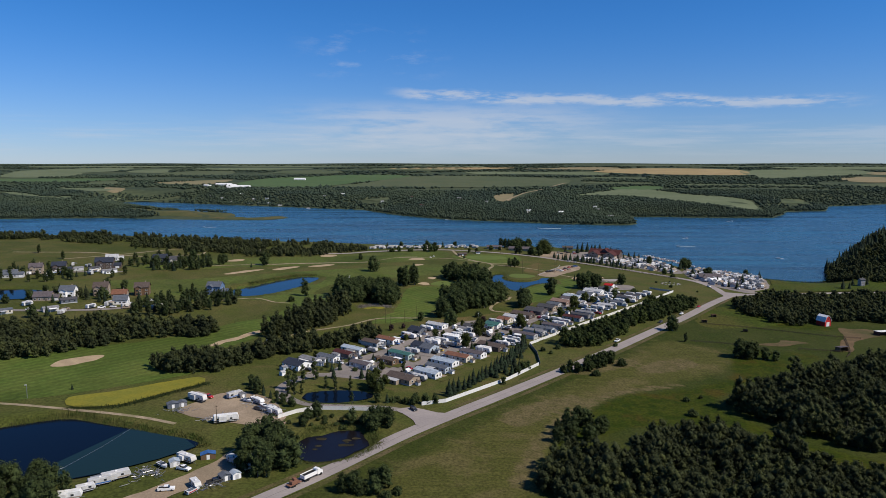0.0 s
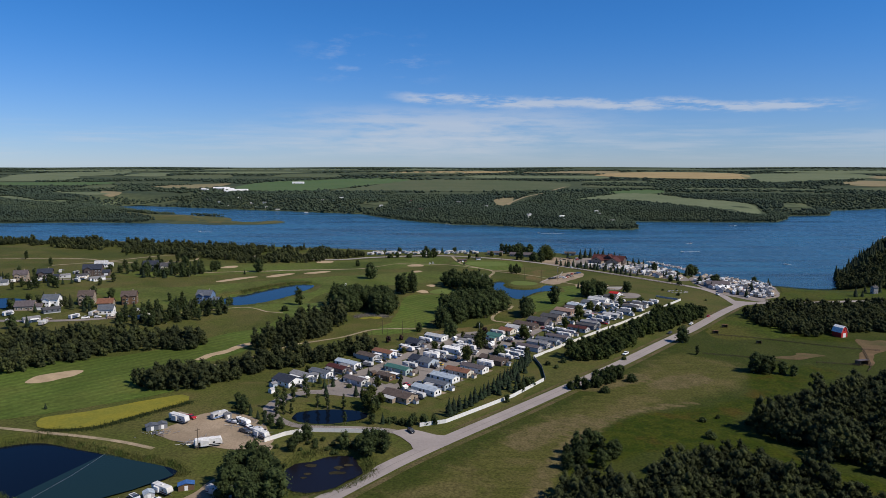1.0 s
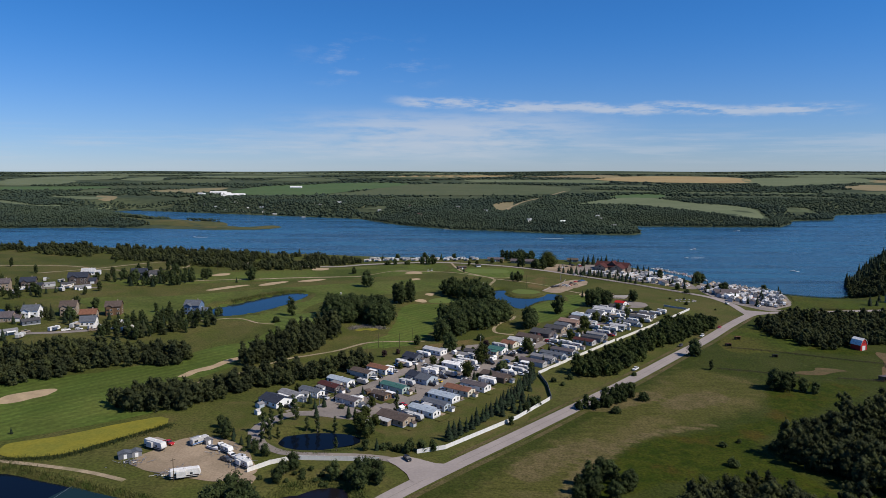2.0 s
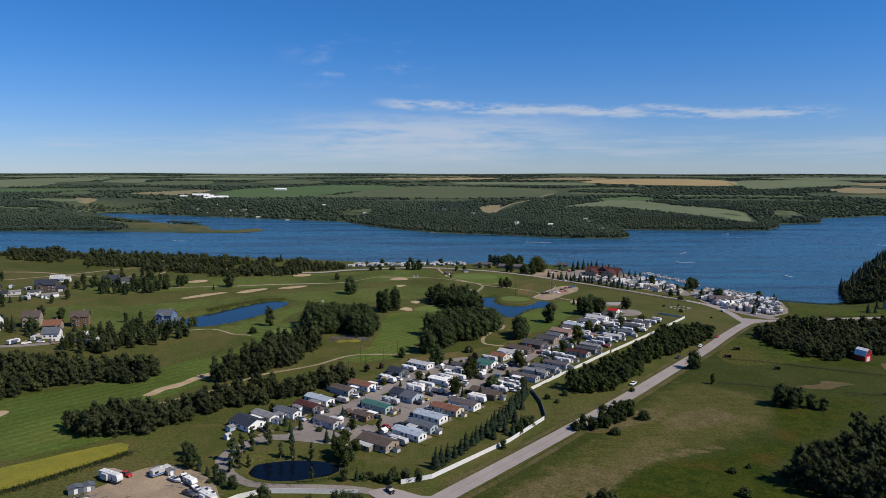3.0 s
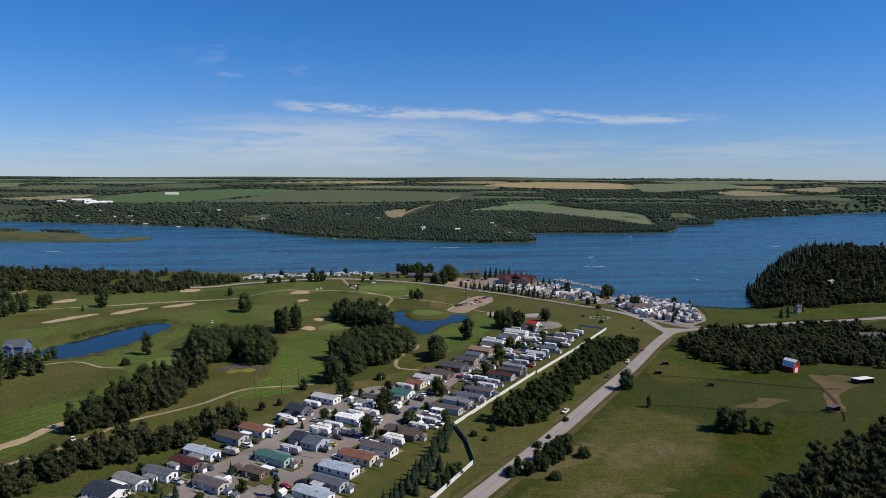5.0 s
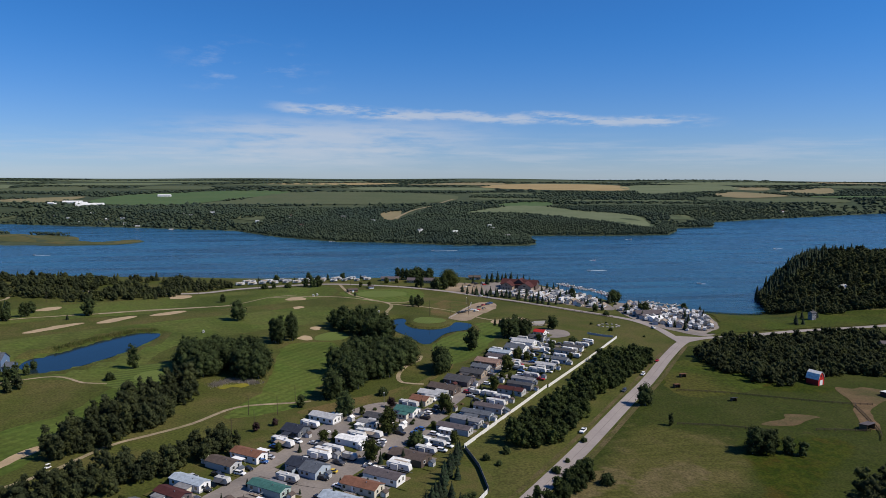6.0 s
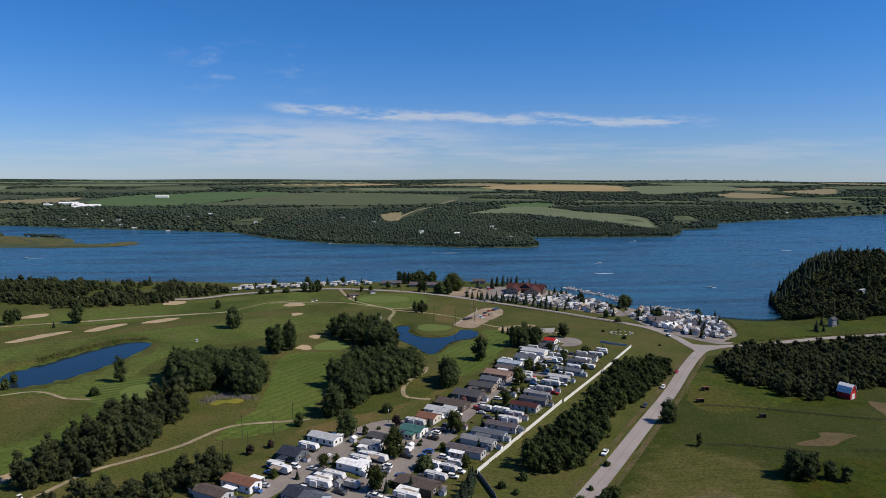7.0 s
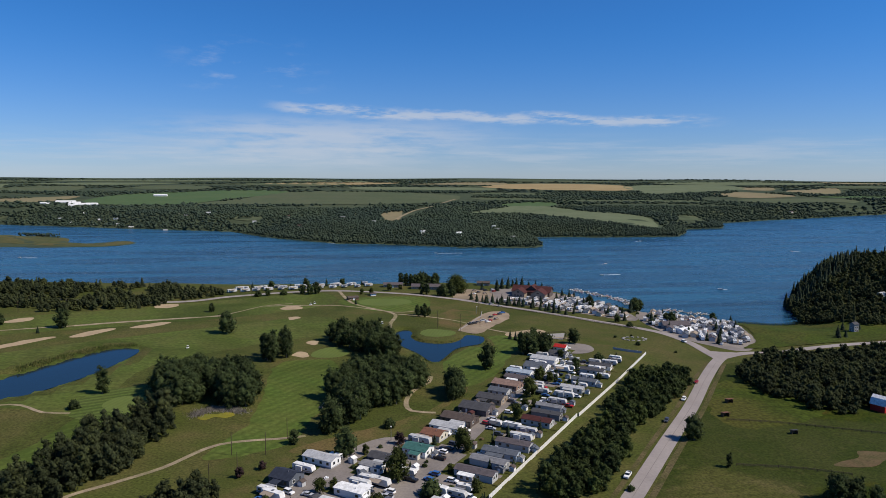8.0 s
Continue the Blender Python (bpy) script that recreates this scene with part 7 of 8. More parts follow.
for i, (x, y) in enumerate(((-320, 525), (-280, 500), (-236, 548), (-218, 524), (-395, 655), (-376, 651), (-386, 716), (-344, 668), (-368, 712))):
    trailer(("far_mid", "rv_plain", "far_short")[i % 3], x, y, 70 + 23 * (i % 4))
for i, (x, y) in enumerate(((-339, 583), (-330, 588), (-228, 551), (-231, 574), (-209, 553), (-197, 544), (-228, 592), (-300, 586), (-294, 486), (-286, 491), (-221, 601), (-281, 600), (-341, 726), (-336, 735), (-335, 747), (-319, 730), (-282, 750), (-264, 720), (-256, 714), (-381, 647), (-362, 660), (-350, 654), (-420, 672), (-417, 680), (-276, 556), (-246, 566), (-310, 576), (-328, 560))):
    plant(("aspen", "spruce", "slim", "bush")[i % 4], x, y, 0.6 + 0.09 * (i % 5), "trees round the houses")
house(418, 612, 18, 11, "mauve", "tan", -12, 1, wing=False, label="low tan house with a wide grey-brown roof among trees", group="farm houses")
house(431, 719, 5, 4.6, "dark_grey", "grey", 10, 2, wing=False, garage=False, label="narrow grey two-storey house beside the bay meadow", group="farm houses")
house(527, 800, 9, 7, "light_grey", "white", 20, 1, wing=False, garage=False, label="small white house on the wooded hill", group="farm houses")
for x, y, s in ((403, 703, 1.1), (400, 698, 0.9), (408, 700, 0.8), (426, 726, 0.9), (440, 724, 0.8)):
    plant("spruce", x, y, s, "spruces on the bay meadow")


# ---- lakeside lodge, long buildings, marina hall ----
def lodge(x, y, turn):
    top = new("lodge")
    top.matrix_world = upright(x, y, turn) @ Matrix.Diagonal((1.3, 1.3, 0.98, 1))
    gable_block(top, 30, 13, 5.2, 4.6, "brown", "maroon", 0.8, -2)
    gable_block(top, 11, 12, 5.0, 4.2, "tan", "maroon", 0.8, -2, 8, -11, "y")
    gable_block(top, 10, 11, 5.0, 3.8, "tan", "maroon", 0.8, -2, -8, -10, "y")
    gable_block(top, 9, 10, 6.4, 4.4, "brown", "maroon", 0.7, -2, 0.2, 0.0, "y")
    for px, py in ((8, -17), (-8, -15.5)):
        for dx in (-2.4, 0, 2.4):
            add_window(top, px + dx, py, 2.2, 180, WINDOW_TALL)
        add_window(top, px, py, 5.6, 180, WINDOW_WIDE)
    for px in (-12, -3, 3, 13):
        add_window(top, px, -6.5, 2.4, 180)
    part("door", boxes((-1.2, 1.2, -6.56, -6.45, 0, 2.3)), M["glass"], top)
    return tagged(top, "large timber lodge with dark red gabled roofs", "lodge")


def hall(x, y, L, W, turn, roof, wall, label, h=3.2):
    top = new("hall")
    top.matrix_world = upright(x, y, turn)
    gable_block(top, L, W, h, W * 0.2, wall, roof, 0.6, -1)
    for i in range(int(L / 4)):
        add_window(top, -L / 2 + 2 + 4 * i, -W / 2, 1.7, 180)
    part("door", boxes((-0.9, 0.9, -W / 2 - 0.06, -W / 2 + 0.02, 0, 2.2)), M["wall_white"], top)
    return tagged(top, label, "building")


lodge(207, 902, -30)
hall(100, 938, 30, 11, -12, "mauve", "tan", "long low hall with grey-brown shingle roof")
hall(66, 950, 20, 9, -8, "mauve", "tan", "low hall with grey-brown shingle roof by the lake")
hall(168, 962, 14, 8, -10, "brown", "tan", "low brown building by the lake")
hall(20, 869, 10, 5.5, 20, "brown", "wood", "small dark timber clubhouse on the golf course", 2.6)
hall(41, 893, 5, 3.6, 10, "brown", "white", "small white kiosk with brown roof", 2.3)
hall(281, 740, 22, 12, -8, "mauve", "grey", "marina hall with wide grey-brown roof", 3.6)
part("marquee", prism(bmesh.new(), [(-5, -0.5), (5, -0.5), (5, 2.8), (2.5, 4.0), (0, 4.6), (-2.5, 4.0), (-5, 2.8)], 0, -6, 6), M["canvas"]).matrix_world = upright(279, 721, 20)
tagged(bpy.data.objects["marquee"], "bright white canvas marquee beside the marina", "tent")

# ---- lakeside trailer parks ----
far_buildings()


def park(poly, gap, turn, keep=1.0):
    for x, y in scatter(poly, gap, inset=4.0):
        if rng.uniform() > keep:
            continue
        u = rng.uniform()
        if u < 0.60:
            trailer(("far_long", "far_mid", "far_short")[int(rng.integers(3))], x, y, turn + rng.uniform(-10, 10) + 180 * int(rng.integers(2)))
        elif u < 0.78:
            cabin(x, y, 8.5, 4.6, ("light_grey", "grey", "tan", "mauve", "dark_grey", "slate")[int(rng.integers(6))], ("white", "cream", "light_grey")[int(rng.integers(3))], turn + rng.uniform(-8, 8))
        elif u < 0.88:
            car(x, y, turn + rng.uniform(-20, 20), ("suv", "pickup")[int(rng.integers(2))], PALETTE[int(rng.integers(len(PALETTE)))], lift=0.2, lite=True)
        else:
            plant(("spruce", "spruce", "aspen")[int(rng.integers(3))], x, y, rng.uniform(0.6, 1.1), "trees among the lakeside trailers")


park([(272, 690), (266, 735), (262, 765), (285, 800), (305, 822), (330, 795), (346, 762), (336, 722), (318, 684), (292, 668)], 7.4, 62, 0.97)
park([(182, 842), (212, 812), (250, 775), (266, 792), (262, 848), (240, 895), (228, 880), (205, 866), (186, 858)], 7.6, 50, 0.95)
for x, y in ((-96, 912), (-84, 916), (-74, 921), (-62, 924), (-50, 929), (-38, 930), (-26, 934), (-12, 938), (2, 942), (14, 946), (28, 948), (-68, 934), (-30, 944), (8, 956), (20, 958), (40, 955)):
    trailer(("far_long", "far_mid", "far_short")[int(rng.integers(3))], x, y, 20 + rng.uniform(-12, 12))
for x, y, s in ((111, 757, 0), (115, 760, 0), (119, 764, 0), (125, 771, 0), (131, 772, 0), (135, 786, 0), (141, 796, 0), (146, 799, 0), (150, 805, 0), (150, 847, 0), (156, 838, 0), (150, 926, 0), (160, 930, 0), (171, 931, 0), (170, 920, 0), (162, 924, 0), (152, 914, 0), (157, 906, 0), (140, 896, 0), (146, 905, 0), (128, 766, 0), (138, 778, 0)):
    car(x, y, 30 + rng.uniform(-8, 8), ("suv", "sedan", "pickup")[int(rng.integers(3))], PALETTE[int(rng.integers(len(PALETTE)))], lift=0.16, lite=True)


r16 = np.random.default_rng(16)
for x, y in [(136, 874), (140, 867), (145, 864), (149, 860), (154, 860), (158, 857), (162, 854), (166, 847), (174, 840), (186, 830), (193, 814), (198, 805)]:
    plant("spruce", x, y, r16.uniform(0.7, 1.15), "spruces along the lakeside road")
for x, y in [(160, 932), (177, 936), (184, 940), (191, 941), (175, 925), (225, 910), (231, 879)]:
    plant("spruce", x, y, r16.uniform(1.0, 1.5), "spruces behind the lodge")
for x, y in [(167, 860), (175, 867), (182, 870), (186, 863), (195, 877), (195, 859), (202, 873), (201, 852), (210, 866), (208, 846), (218, 859), (220, 845), (233, 865), (225, 835), (236, 851)]:
    trailer(("far_long", "far_mid", "far_short")[int(r16.integers(3))], x, y, 50 + r16.uniform(-15, 15))
for x, y in [(287, 756), (289, 746), (287, 767), (275, 813), (275, 798), (309, 886), (267, 819), (267, 828), (278, 783), (285, 783)]:
    plant(("spruce", "aspen", "bush")[int(r16.integers(3))], x, y, r16.uniform(0.7, 1.1), "trees among the lakeside trailers")
r14 = np.random.default_rng(14)
for i in range(22):
    x = -92 + 6.2 * i + r14.uniform(-2, 2)
    y = 921 + 0.28 * (x + 92) + r14.uniform(4, 11)
    if i % 3 == 2:
        plant(("spruce", "aspen", "bush")[i % 2], x, y, r14.uniform(0.6, 0.95), "trees among the shore trailers")
    else:
        trailer(("far_long", "far_mid", "far_short")[int(r14.integers(3))], x, y, 20 + r14.uniform(-25, 25))


# ---- docks and boats ----
M["dock"] = material("dock_planks", (0.30, 0.27, 0.23), 0.85, 0.2, vary=0.12, scale=0.6, fine=4)
M["hull"] = plain("gelcoat", (0.75, 0.75, 0.74), 0.3, 0.5)
M["foam"] = material("wake_foam", (0.75, 0.79, 0.82), 0.9, 0.1, vary=0.12, scale=0.3, fine=2)
BOATS = {}


def boat_pattern(paint, cover):
    top = new("motor_boat")
    L, W = 6.2, 2.3
    bm = bmesh.new()
    rows = []
    for f, w, z in ((-0.5, 0.9, 0.0), (-0.2, 1.0, 0.0), (0.15, 0.92, 0.02), (0.35, 0.6, 0.1), (0.5, 0.06, 0.3)):
        rows.append([bm.verts.new((f * L, s * W / 2 * w * k, zz)) for s, k, zz in ((-1, 1, 0.85 + z * 0.5), (-1, 0.75, -0.1 + z), (1, 0.75, -0.1 + z), (1, 1, 0.85 + z * 0.5))])
    for a, b in zip(rows, rows[1:]):
        for i in range(3):
            bm.faces.new((a[i], a[i + 1], b[i + 1], b[i]))
        bm.faces.new((a[3], a[0], b[0], b[3]))
    bm.faces.new(rows[0])
    bm.faces.new(rows[-1][::-1])
    bmesh.ops.recalc_face_normals(bm, faces=bm.faces)
    part("hull", bm, M["hull"], top)
    part("stripe", boxes((-L * 0.45, L * 0.1, -W / 2 - 0.02, -W / 2 + 0.05, 0.35, 0.6), (-L * 0.45, L * 0.1, W / 2 - 0.05, W / 2 + 0.02, 0.35, 0.6)), M["car_" + paint], top)
    part("windscreen", prism(bmesh.new(), [(0.9, 0.85), (0.35, 1.4), (0.28, 1.4), (0.8, 0.85)], 1, -W * 0.4, W * 0.4), M["glass"], top)
    part("cockpit", boxes((-L * 0.4, 0.5, -W * 0.36, W * 0.36, 0.86, 0.92)), M["wall_" + cover], top, f"{word(cover)} cockpit cover")
    part("outboard_motor", bevel(boxes((-L / 2 - 0.45, -L / 2 + 0.02, -0.22, 0.22, 0.2, 1.2)), 0.06), M["tyre"], top)
    return tagged(top, f"white motor boat with {word(paint)} stripe", "boat", "moored boats")


def boat(x, y, turn, paint="blue", cover="slate", z=LAKE, label=""):
    m = upright(x, y, turn, z)
    if (paint, cover) not in BOATS:
        BOATS[paint, cover] = boat_pattern(paint, cover)
        BOATS[paint, cover].matrix_world = m
        ob = BOATS[paint, cover]
    else:
        ob = copy_thing(BOATS[paint, cover], m)
    return tagged(ob, label) if label else ob


def dock(pts, label):
    top = new("dock")
    for (ax, ay), (bx, by) in zip(pts, pts[1:]):
        d, turn = math.hypot(bx - ax, by - ay), math.degrees(math.atan2(by - ay, bx - ax))
        ob = part("walkway", boxes((0, d, -1.0, 1.0, 0.25, 0.45)), M["dock"], top)
        m = Matrix.Translation((ax, ay, LAKE)) @ Matrix.Rotation(radians(turn), 4, "Z")
        ob.matrix_local = m
        n = int(d / 6.5)
        for i in range(n):
            for side in (-1, 1):
                x = 3 + 6.5 * i
                fg = part("finger", boxes((x - 0.5, x + 0.5, *sorted((side * 1.0, side * 7.0)), 0.25, 0.42)), M["dock"], top)
                fg.matrix_local = m
                pile = part("pile", tube(bmesh.new(), (x, side * 7, -2), (x, side * 7, 1.4), 0.14, 0.14, 8), M["bark_dark"], top)
                pile.matrix_local = m
                if rng.uniform() < 0.85:
                    p = m @ Vector((x + 2.2, side * 4.4, 0))
                    boat(p.x, p.y, turn + 90 + 180 * int(rng.integers(2)), ("blue", "red", "black")[int(rng.integers(3))], ("slate", "white", "tan")[int(rng.integers(3))])
    return tagged(top, label, "dock")


dock([(291, 1020), (303, 990), (315, 955), (323, 928)], "long timber dock lined with moored boats")
dock([(340, 878), (357, 860), (374, 843)], "timber dock lined with moored boats")
dock([(331, 842), (345, 826)], "short timber dock lined with moored boats")
dock([(318, 905), (323, 926)], "short timber dock joining the boat slips")


def wake(x, y, turn, length):
    bm = bmesh.new()
    v = [bm.verts.new(c) for c in ((0, -0.8, 0.06), (0, 0.8, 0.06), (-length * 0.5, 1.6, 0.06), (-length, 1.2, 0.06), (-length, -1.2, 0.06), (-length * 0.5, -1.6, 0.06))]
    bm.faces.new(v)
    ob = part("boat_wake", bm, M["foam"])
    ob.matrix_world = upright(x, y, turn, LAKE)
    tagged(ob, "white foaming wake behind a boat", "wake", kind="structure")


for x, y, turn, n in ((188, 1438, 178, 45), (1, 1651, 175, 22), (376, 1132, 184, 26), (658, 1612, 10, 10), (847, 1378, 190, 18), (432, 1252, 20, 6), (-509, 1464, 178, 24), (472, 990, 160, 5)):
    c, s = math.cos(radians(turn)), math.sin(radians(turn))
    boat(x, y, turn, ("blue", "red", "black")[int(rng.integers(3))], "white", LAKE + 0.1, "white motor boat running across the lake")
    wake(x - 3.4 * c, y - 3.4 * s, turn, n)


# ---- the farm ----
def barn(x, y, turn, L=15, W=9.5, wall="red", roof="light_grey", label="red gambrel barn with a pale metal roof"):
    top = new("barn")
    top.matrix_world = upright(x, y, turn)
    w = W / 2
    o, t = 0.4, 0.18
    part("wall", prism(bmesh.new(), [(-w, -1), (w, -1), (w, 4.0), (w * 0.62, 6.9), (0, 8.3), (-w * 0.62, 6.9), (-w, 4.0)], 0, -L / 2, L / 2), M["wall_" + wall], top)
    part("roof", prism(bmesh.new(), [(-w - o, 3.6), (-w * 0.62, 6.92), (0, 8.32), (w * 0.62, 6.92), (w + o, 3.6), (w + o, 3.6 + t), (w * 0.64, 6.95 + t), (0, 8.34 + t), (-w * 0.64, 6.95 + t), (-w - o, 3.6 + t)], 0, -L / 2 - o, L / 2 + o), M["roof_" + roof], top)
    part("barn_door", boxes((L / 2 - 0.02, L / 2 + 0.06, -1.6, 1.6, 0, 3.2), (-L / 2 - 0.06, -L / 2 + 0.02, -1.6, 1.6, 0, 3.2)), M["trim"], top)
    for s in (-1, 1):
        add_window(top, s * L / 2, 0, 5.6, -90 * s, WINDOW_TALL)
    return tagged(top, label, "barn")


def lean_shed(x, y, L, W, turn, roof, wall, label, h=2.6):
    top = new("farm_shed")
    top.matrix_world = upright(x, y, turn)
    part("wall", boxes((-L / 2, L / 2, W / 2 - 0.12, W / 2, -0.5, h), (-L / 2, -L / 2 + 0.12, -W / 2, W / 2 - 0.13, -0.5, h), (L / 2 - 0.12, L / 2, -W / 2, W / 2 - 0.13, -0.5, h)), M["wall_" + wall], top)
    part("roof", prism(bmesh.new(), [(-W / 2 - 0.4, h + 0.6), (W / 2 + 0.3, h + 0.02), (W / 2 + 0.3, h + 0.17), (-W / 2 - 0.4, h + 0.75)], 0, -L / 2 - 0.3, L / 2 + 0.3), M["roof_" + roof], top)
    return tagged(top, label, "shed", "farm sheds")


barn(292, 532, -66, 7.5, 6.6, roof="white")
lean_shed(322, 505, 12, 6, 10, "white", "maroon", "farm shed with bright white metal roof")
lean_shed(263.5, 456, 7, 4, 20, "mauve", "wood", "small brown open-fronted farm shed")
lean_shed(236, 373, 6, 5, 30, "light_grey", "light_grey", "pale metal-roofed shed at the wood's edge")
lean_shed(319, 470, 8, 4, 0, "white", "grey", "low farm shed with white metal roof")
lean_shed(214.4, 551.3, 3.6, 2.4, 10, "rust", "wood", "small rust-roofed animal shelter on pasture", 1.8)
lean_shed(199.3, 530.3, 3.6, 2.4, 5, "rust", "wood", "small rust-roofed animal shelter on pasture", 1.8)
lean_shed(219.6, 503.6, 3.0, 1.8, 0, "dark_grey", "wood", "low dark feed shelter on pasture", 1.6)


def rail_fence(pts, label, gap=4.0):
    top = new("rail_fence")
    bm = boxes((-0.08, 0.08, -0.08, 0.08, -0.4, 1.35))
    post = bpy.data.meshes.new("post")
    bm.to_mesh(post)
    bm.free()
    post.materials.append(M["bark_dark"])
    line = curve(pts, False, gap)
    z = ground(line[:, 0], line[:, 1])
    for (x, y), h in zip(line, z):
        shared("post", post, top, Matrix.Translation((x, y, h)))
    for k in (0.55, 0.9, 1.22):
        t = np.gradient(line, axis=0)
        t /= np.linalg.norm(t, axis=1)[:, None]
        side = np.column_stack([t[:, 1], -t[:, 0]]) * 0.06
        ring = np.stack([np.column_stack([line + a * side, z + k + b]) for a, b in ((-1, -0.06), (1, -0.06), (1, 0.06), (-1, 0.06))], 1).reshape(-1, 3)
        i = 4 * np.arange(len(line) - 1)[:, None]
        faces = np.concatenate([np.column_stack([i + a, i + b, i + b + 4, i + a + 4]) for a, b in ((0, 1), (1, 2), (2, 3), (3, 0))])
        shared("rail", mesh_from("rail", ring, faces, M["bark_dark"]), top)
    return tagged(top, label, "fence")


rail_fence([(196, 524), (222, 517), (248, 506), (275, 495), (296, 490)], "dark timber rail fence across the pasture")
rail_fence([(168, 470), (190, 465), (212, 456)], "dark timber rail fence across the pasture")
rail_fence([(285, 490), (276, 470), (266, 450), (258, 440)], "dark timber corral fence")
rail_fence([(235, 456), (250, 454), (262, 452)], "pale timber corral fence")


# ---- storage yards ----
for kind, x, y, turn in (("rv_fifth", -98.7, 302.2, 18), ("rv_fifth", -120.6, 328.0, -30), ("rv", -104.4, 334.5, 50), ("rv_long", -121.0, 244.0, 34), ("rv", -124.6, 239.4, 34), ("rv_short", -127.0, 234.0, 34), ("rv_long", -130.5, 227.8, 20), ("rv_plain", -101.2, 260.6, -32), ("rv_long", -78.0, 256.4, -52), ("rv_short", -90.3, 239.6, -52), ("rv_short", -90.5, 326.5, -40), ("rv_plain", -79.8, 313.5, -40), ("rv_plain", -81.3, 260.5, -20)):
    trailer(kind, x, y, turn)
shed(-104.6, 257.0, 3.6, 3.2, "pale_blue", "light_grey", 30)
shed(-101.0, 335.0, 3, 3, "grey", "grey", 40)
shed(-129.0, 318.4, 5, 3.4, "slate", "slate", 30)
shed(-125.4, 320.6, 4, 3.4, "slate", "grey", 30)
shed(-94.1, 264.4, 5.5, 3.0, "blue", "wood", 20)
shed(-82.0, 246.6, 3.6, 3.2, "slate", "slate", 40)
shed(-78.6, 248.4, 3.2, 3.4, "pale_blue", "white", 40)
boat(-108.2, 254.8, -40, "black", "slate", gz(-108, 255) + 0.8, "white cabin boat parked on a trailer")
boat(-96.9, 328.8, -35, "blue", "slate", gz(-97, 328) + 0.6, "white motor boat parked in the yard")
boat(-86.5, 321.6, -50, "red", "white", gz(-86, 322) + 0.6, "white motor boat parked in the yard")
boat(-79.9, 317.8, -45, "black", "white", gz(-80, 318) + 0.6, "white motor boat parked in the yard")
boat(-89.8, 236.2, 60, "red", "slate", gz(-90, 236) + 0.6, "white motor boat parked in the yard")
boat(-94.0, 331.0, -60, "blue", "white", gz(-94, 331) + 0.6, "white motor boat parked in the yard")
for x, y, turn, shape, paint in ((-99.6, 253.2, -20, "pickup", "white"), (-117.0, 332.6, -30, "pickup", "red"), (-84.6, 243.4, 40, "pickup", "black"), (-83.4, 321.0, 60, "suv", "silver"), (-99.6, 236.6, 10, "pickup", "white"), (-88.0, 318.0, -30, "pickup", "dark_grey")):
    car(x, y, turn, shape, paint, lift=0.15)

# ---- pond edges ----
def reeds(lines, n, h, label, seed, spread=2.0, mat="reed"):
    """Tall thin blades standing along a line."""
    r = np.random.default_rng(seed)
    pts = np.concatenate([curve(l, False, 0.8) for l in lines])
    i = r.integers(0, len(pts), n)
    x, y = (pts[i] + r.normal(size=(n, 2)) * spread).T
    z = ground(x, y)
    hh = h * r.uniform(0.6, 1.3, n)
    a = r.uniform(0, 6.28, n)
    w = 0.16
    tip = r.normal(size=(n, 2)) * 0.35
    v = np.stack([np.stack([x - w * np.cos(a), y - w * np.sin(a), z - 0.2], 1), np.stack([x + w * np.cos(a), y + w * np.sin(a), z - 0.2], 1), np.stack([x + tip[:, 0], y + tip[:, 1], z + hh], 1)], 1).reshape(-1, 3)
    tagged(new("reeds", mesh_from("reeds", v, np.arange(3 * n).reshape(-1, 3), M[mat])), label, "reeds", kind="stuff")


reeds([[(-192, 297), (-171, 307), (-150, 300), (-128, 292), (-106, 284), (-100, 276)]], 5200, 0.9, "green reeds along the storage pond", 1, 1.5)
reeds([[(-66, 284), (-58, 297), (-45, 302), (-33, 294), (-31, 280), (-41, 268), (-56, 266)]], 4200, 0.75, "reeds and rough grass round the dark pond", 2, 1.8)
reeds([[(-76, 346), (-60, 355), (-42, 353), (-35, 341), (-52, 329), (-70, 331)]], 1500, 0.6, "pale reeds round the village pond", 3, 1.4)
reeds([[(-182, 642), (-166, 670), (-149, 692), (-134, 696)]], 2600, 1.4, "brownish reeds along the golf pond", 4, 1.8)
reeds([[(-175, 313), (-155, 317), (-138, 337), (-125, 354)]], 2600, 1.0, "dark reeds beside the yellow reed bed", 6, 1.3, "leaf")
reeds([[(62, 640), (56, 668), (45, 696), (43, 722)], [(112, 717), (109, 694), (88, 680), (70, 648)], [(60, 722), (64, 708), (74, 701), (86, 702), (95, 712)]], 1800, 0.5, "short reeds round the ring pond", 5, 0.8)
reeds([[(-68, 552), (-62, 560), (-56, 561), (-46, 556)]], 2200, 1.1, "dead grey brush in the grove", 8, 2.0, "bark")
reeds([[(440, 800), (424, 790), (404, 794), (384, 806), (363, 815), (345, 820)]], 2400, 2.0, "reeds along the marshy bay", 7, 4.0)

# shallow half of the storage pond behind a floating curtain
lv = POND_LEVEL["storage"]
patch("pond_shallow", [(-138, 295), (-128, 290), (-110, 283), (-103, 275), (-113, 263), (-127, 252), (-143, 243), (-156, 230), (-160, 236)], M["pond_shallow"], label="shallow greenish end of the storage pond", category="pond", level=lv + 0.03, closed_curve=False)
bm = bmesh.new()
for a, b in zip([(-138, 294.5), (-141, 275), (-146, 255)], [(-141, 275), (-146, 255), (-160, 235)]):
    tube(bm, (*a, lv + 0.04), (*b, lv + 0.04), 0.045, 0.045, 6)
tagged(part("floating_curtain", bm, M["metal"]), "thin pale floating curtain across the pond", "curtain")
wl = POND_LEVEL["bog"]
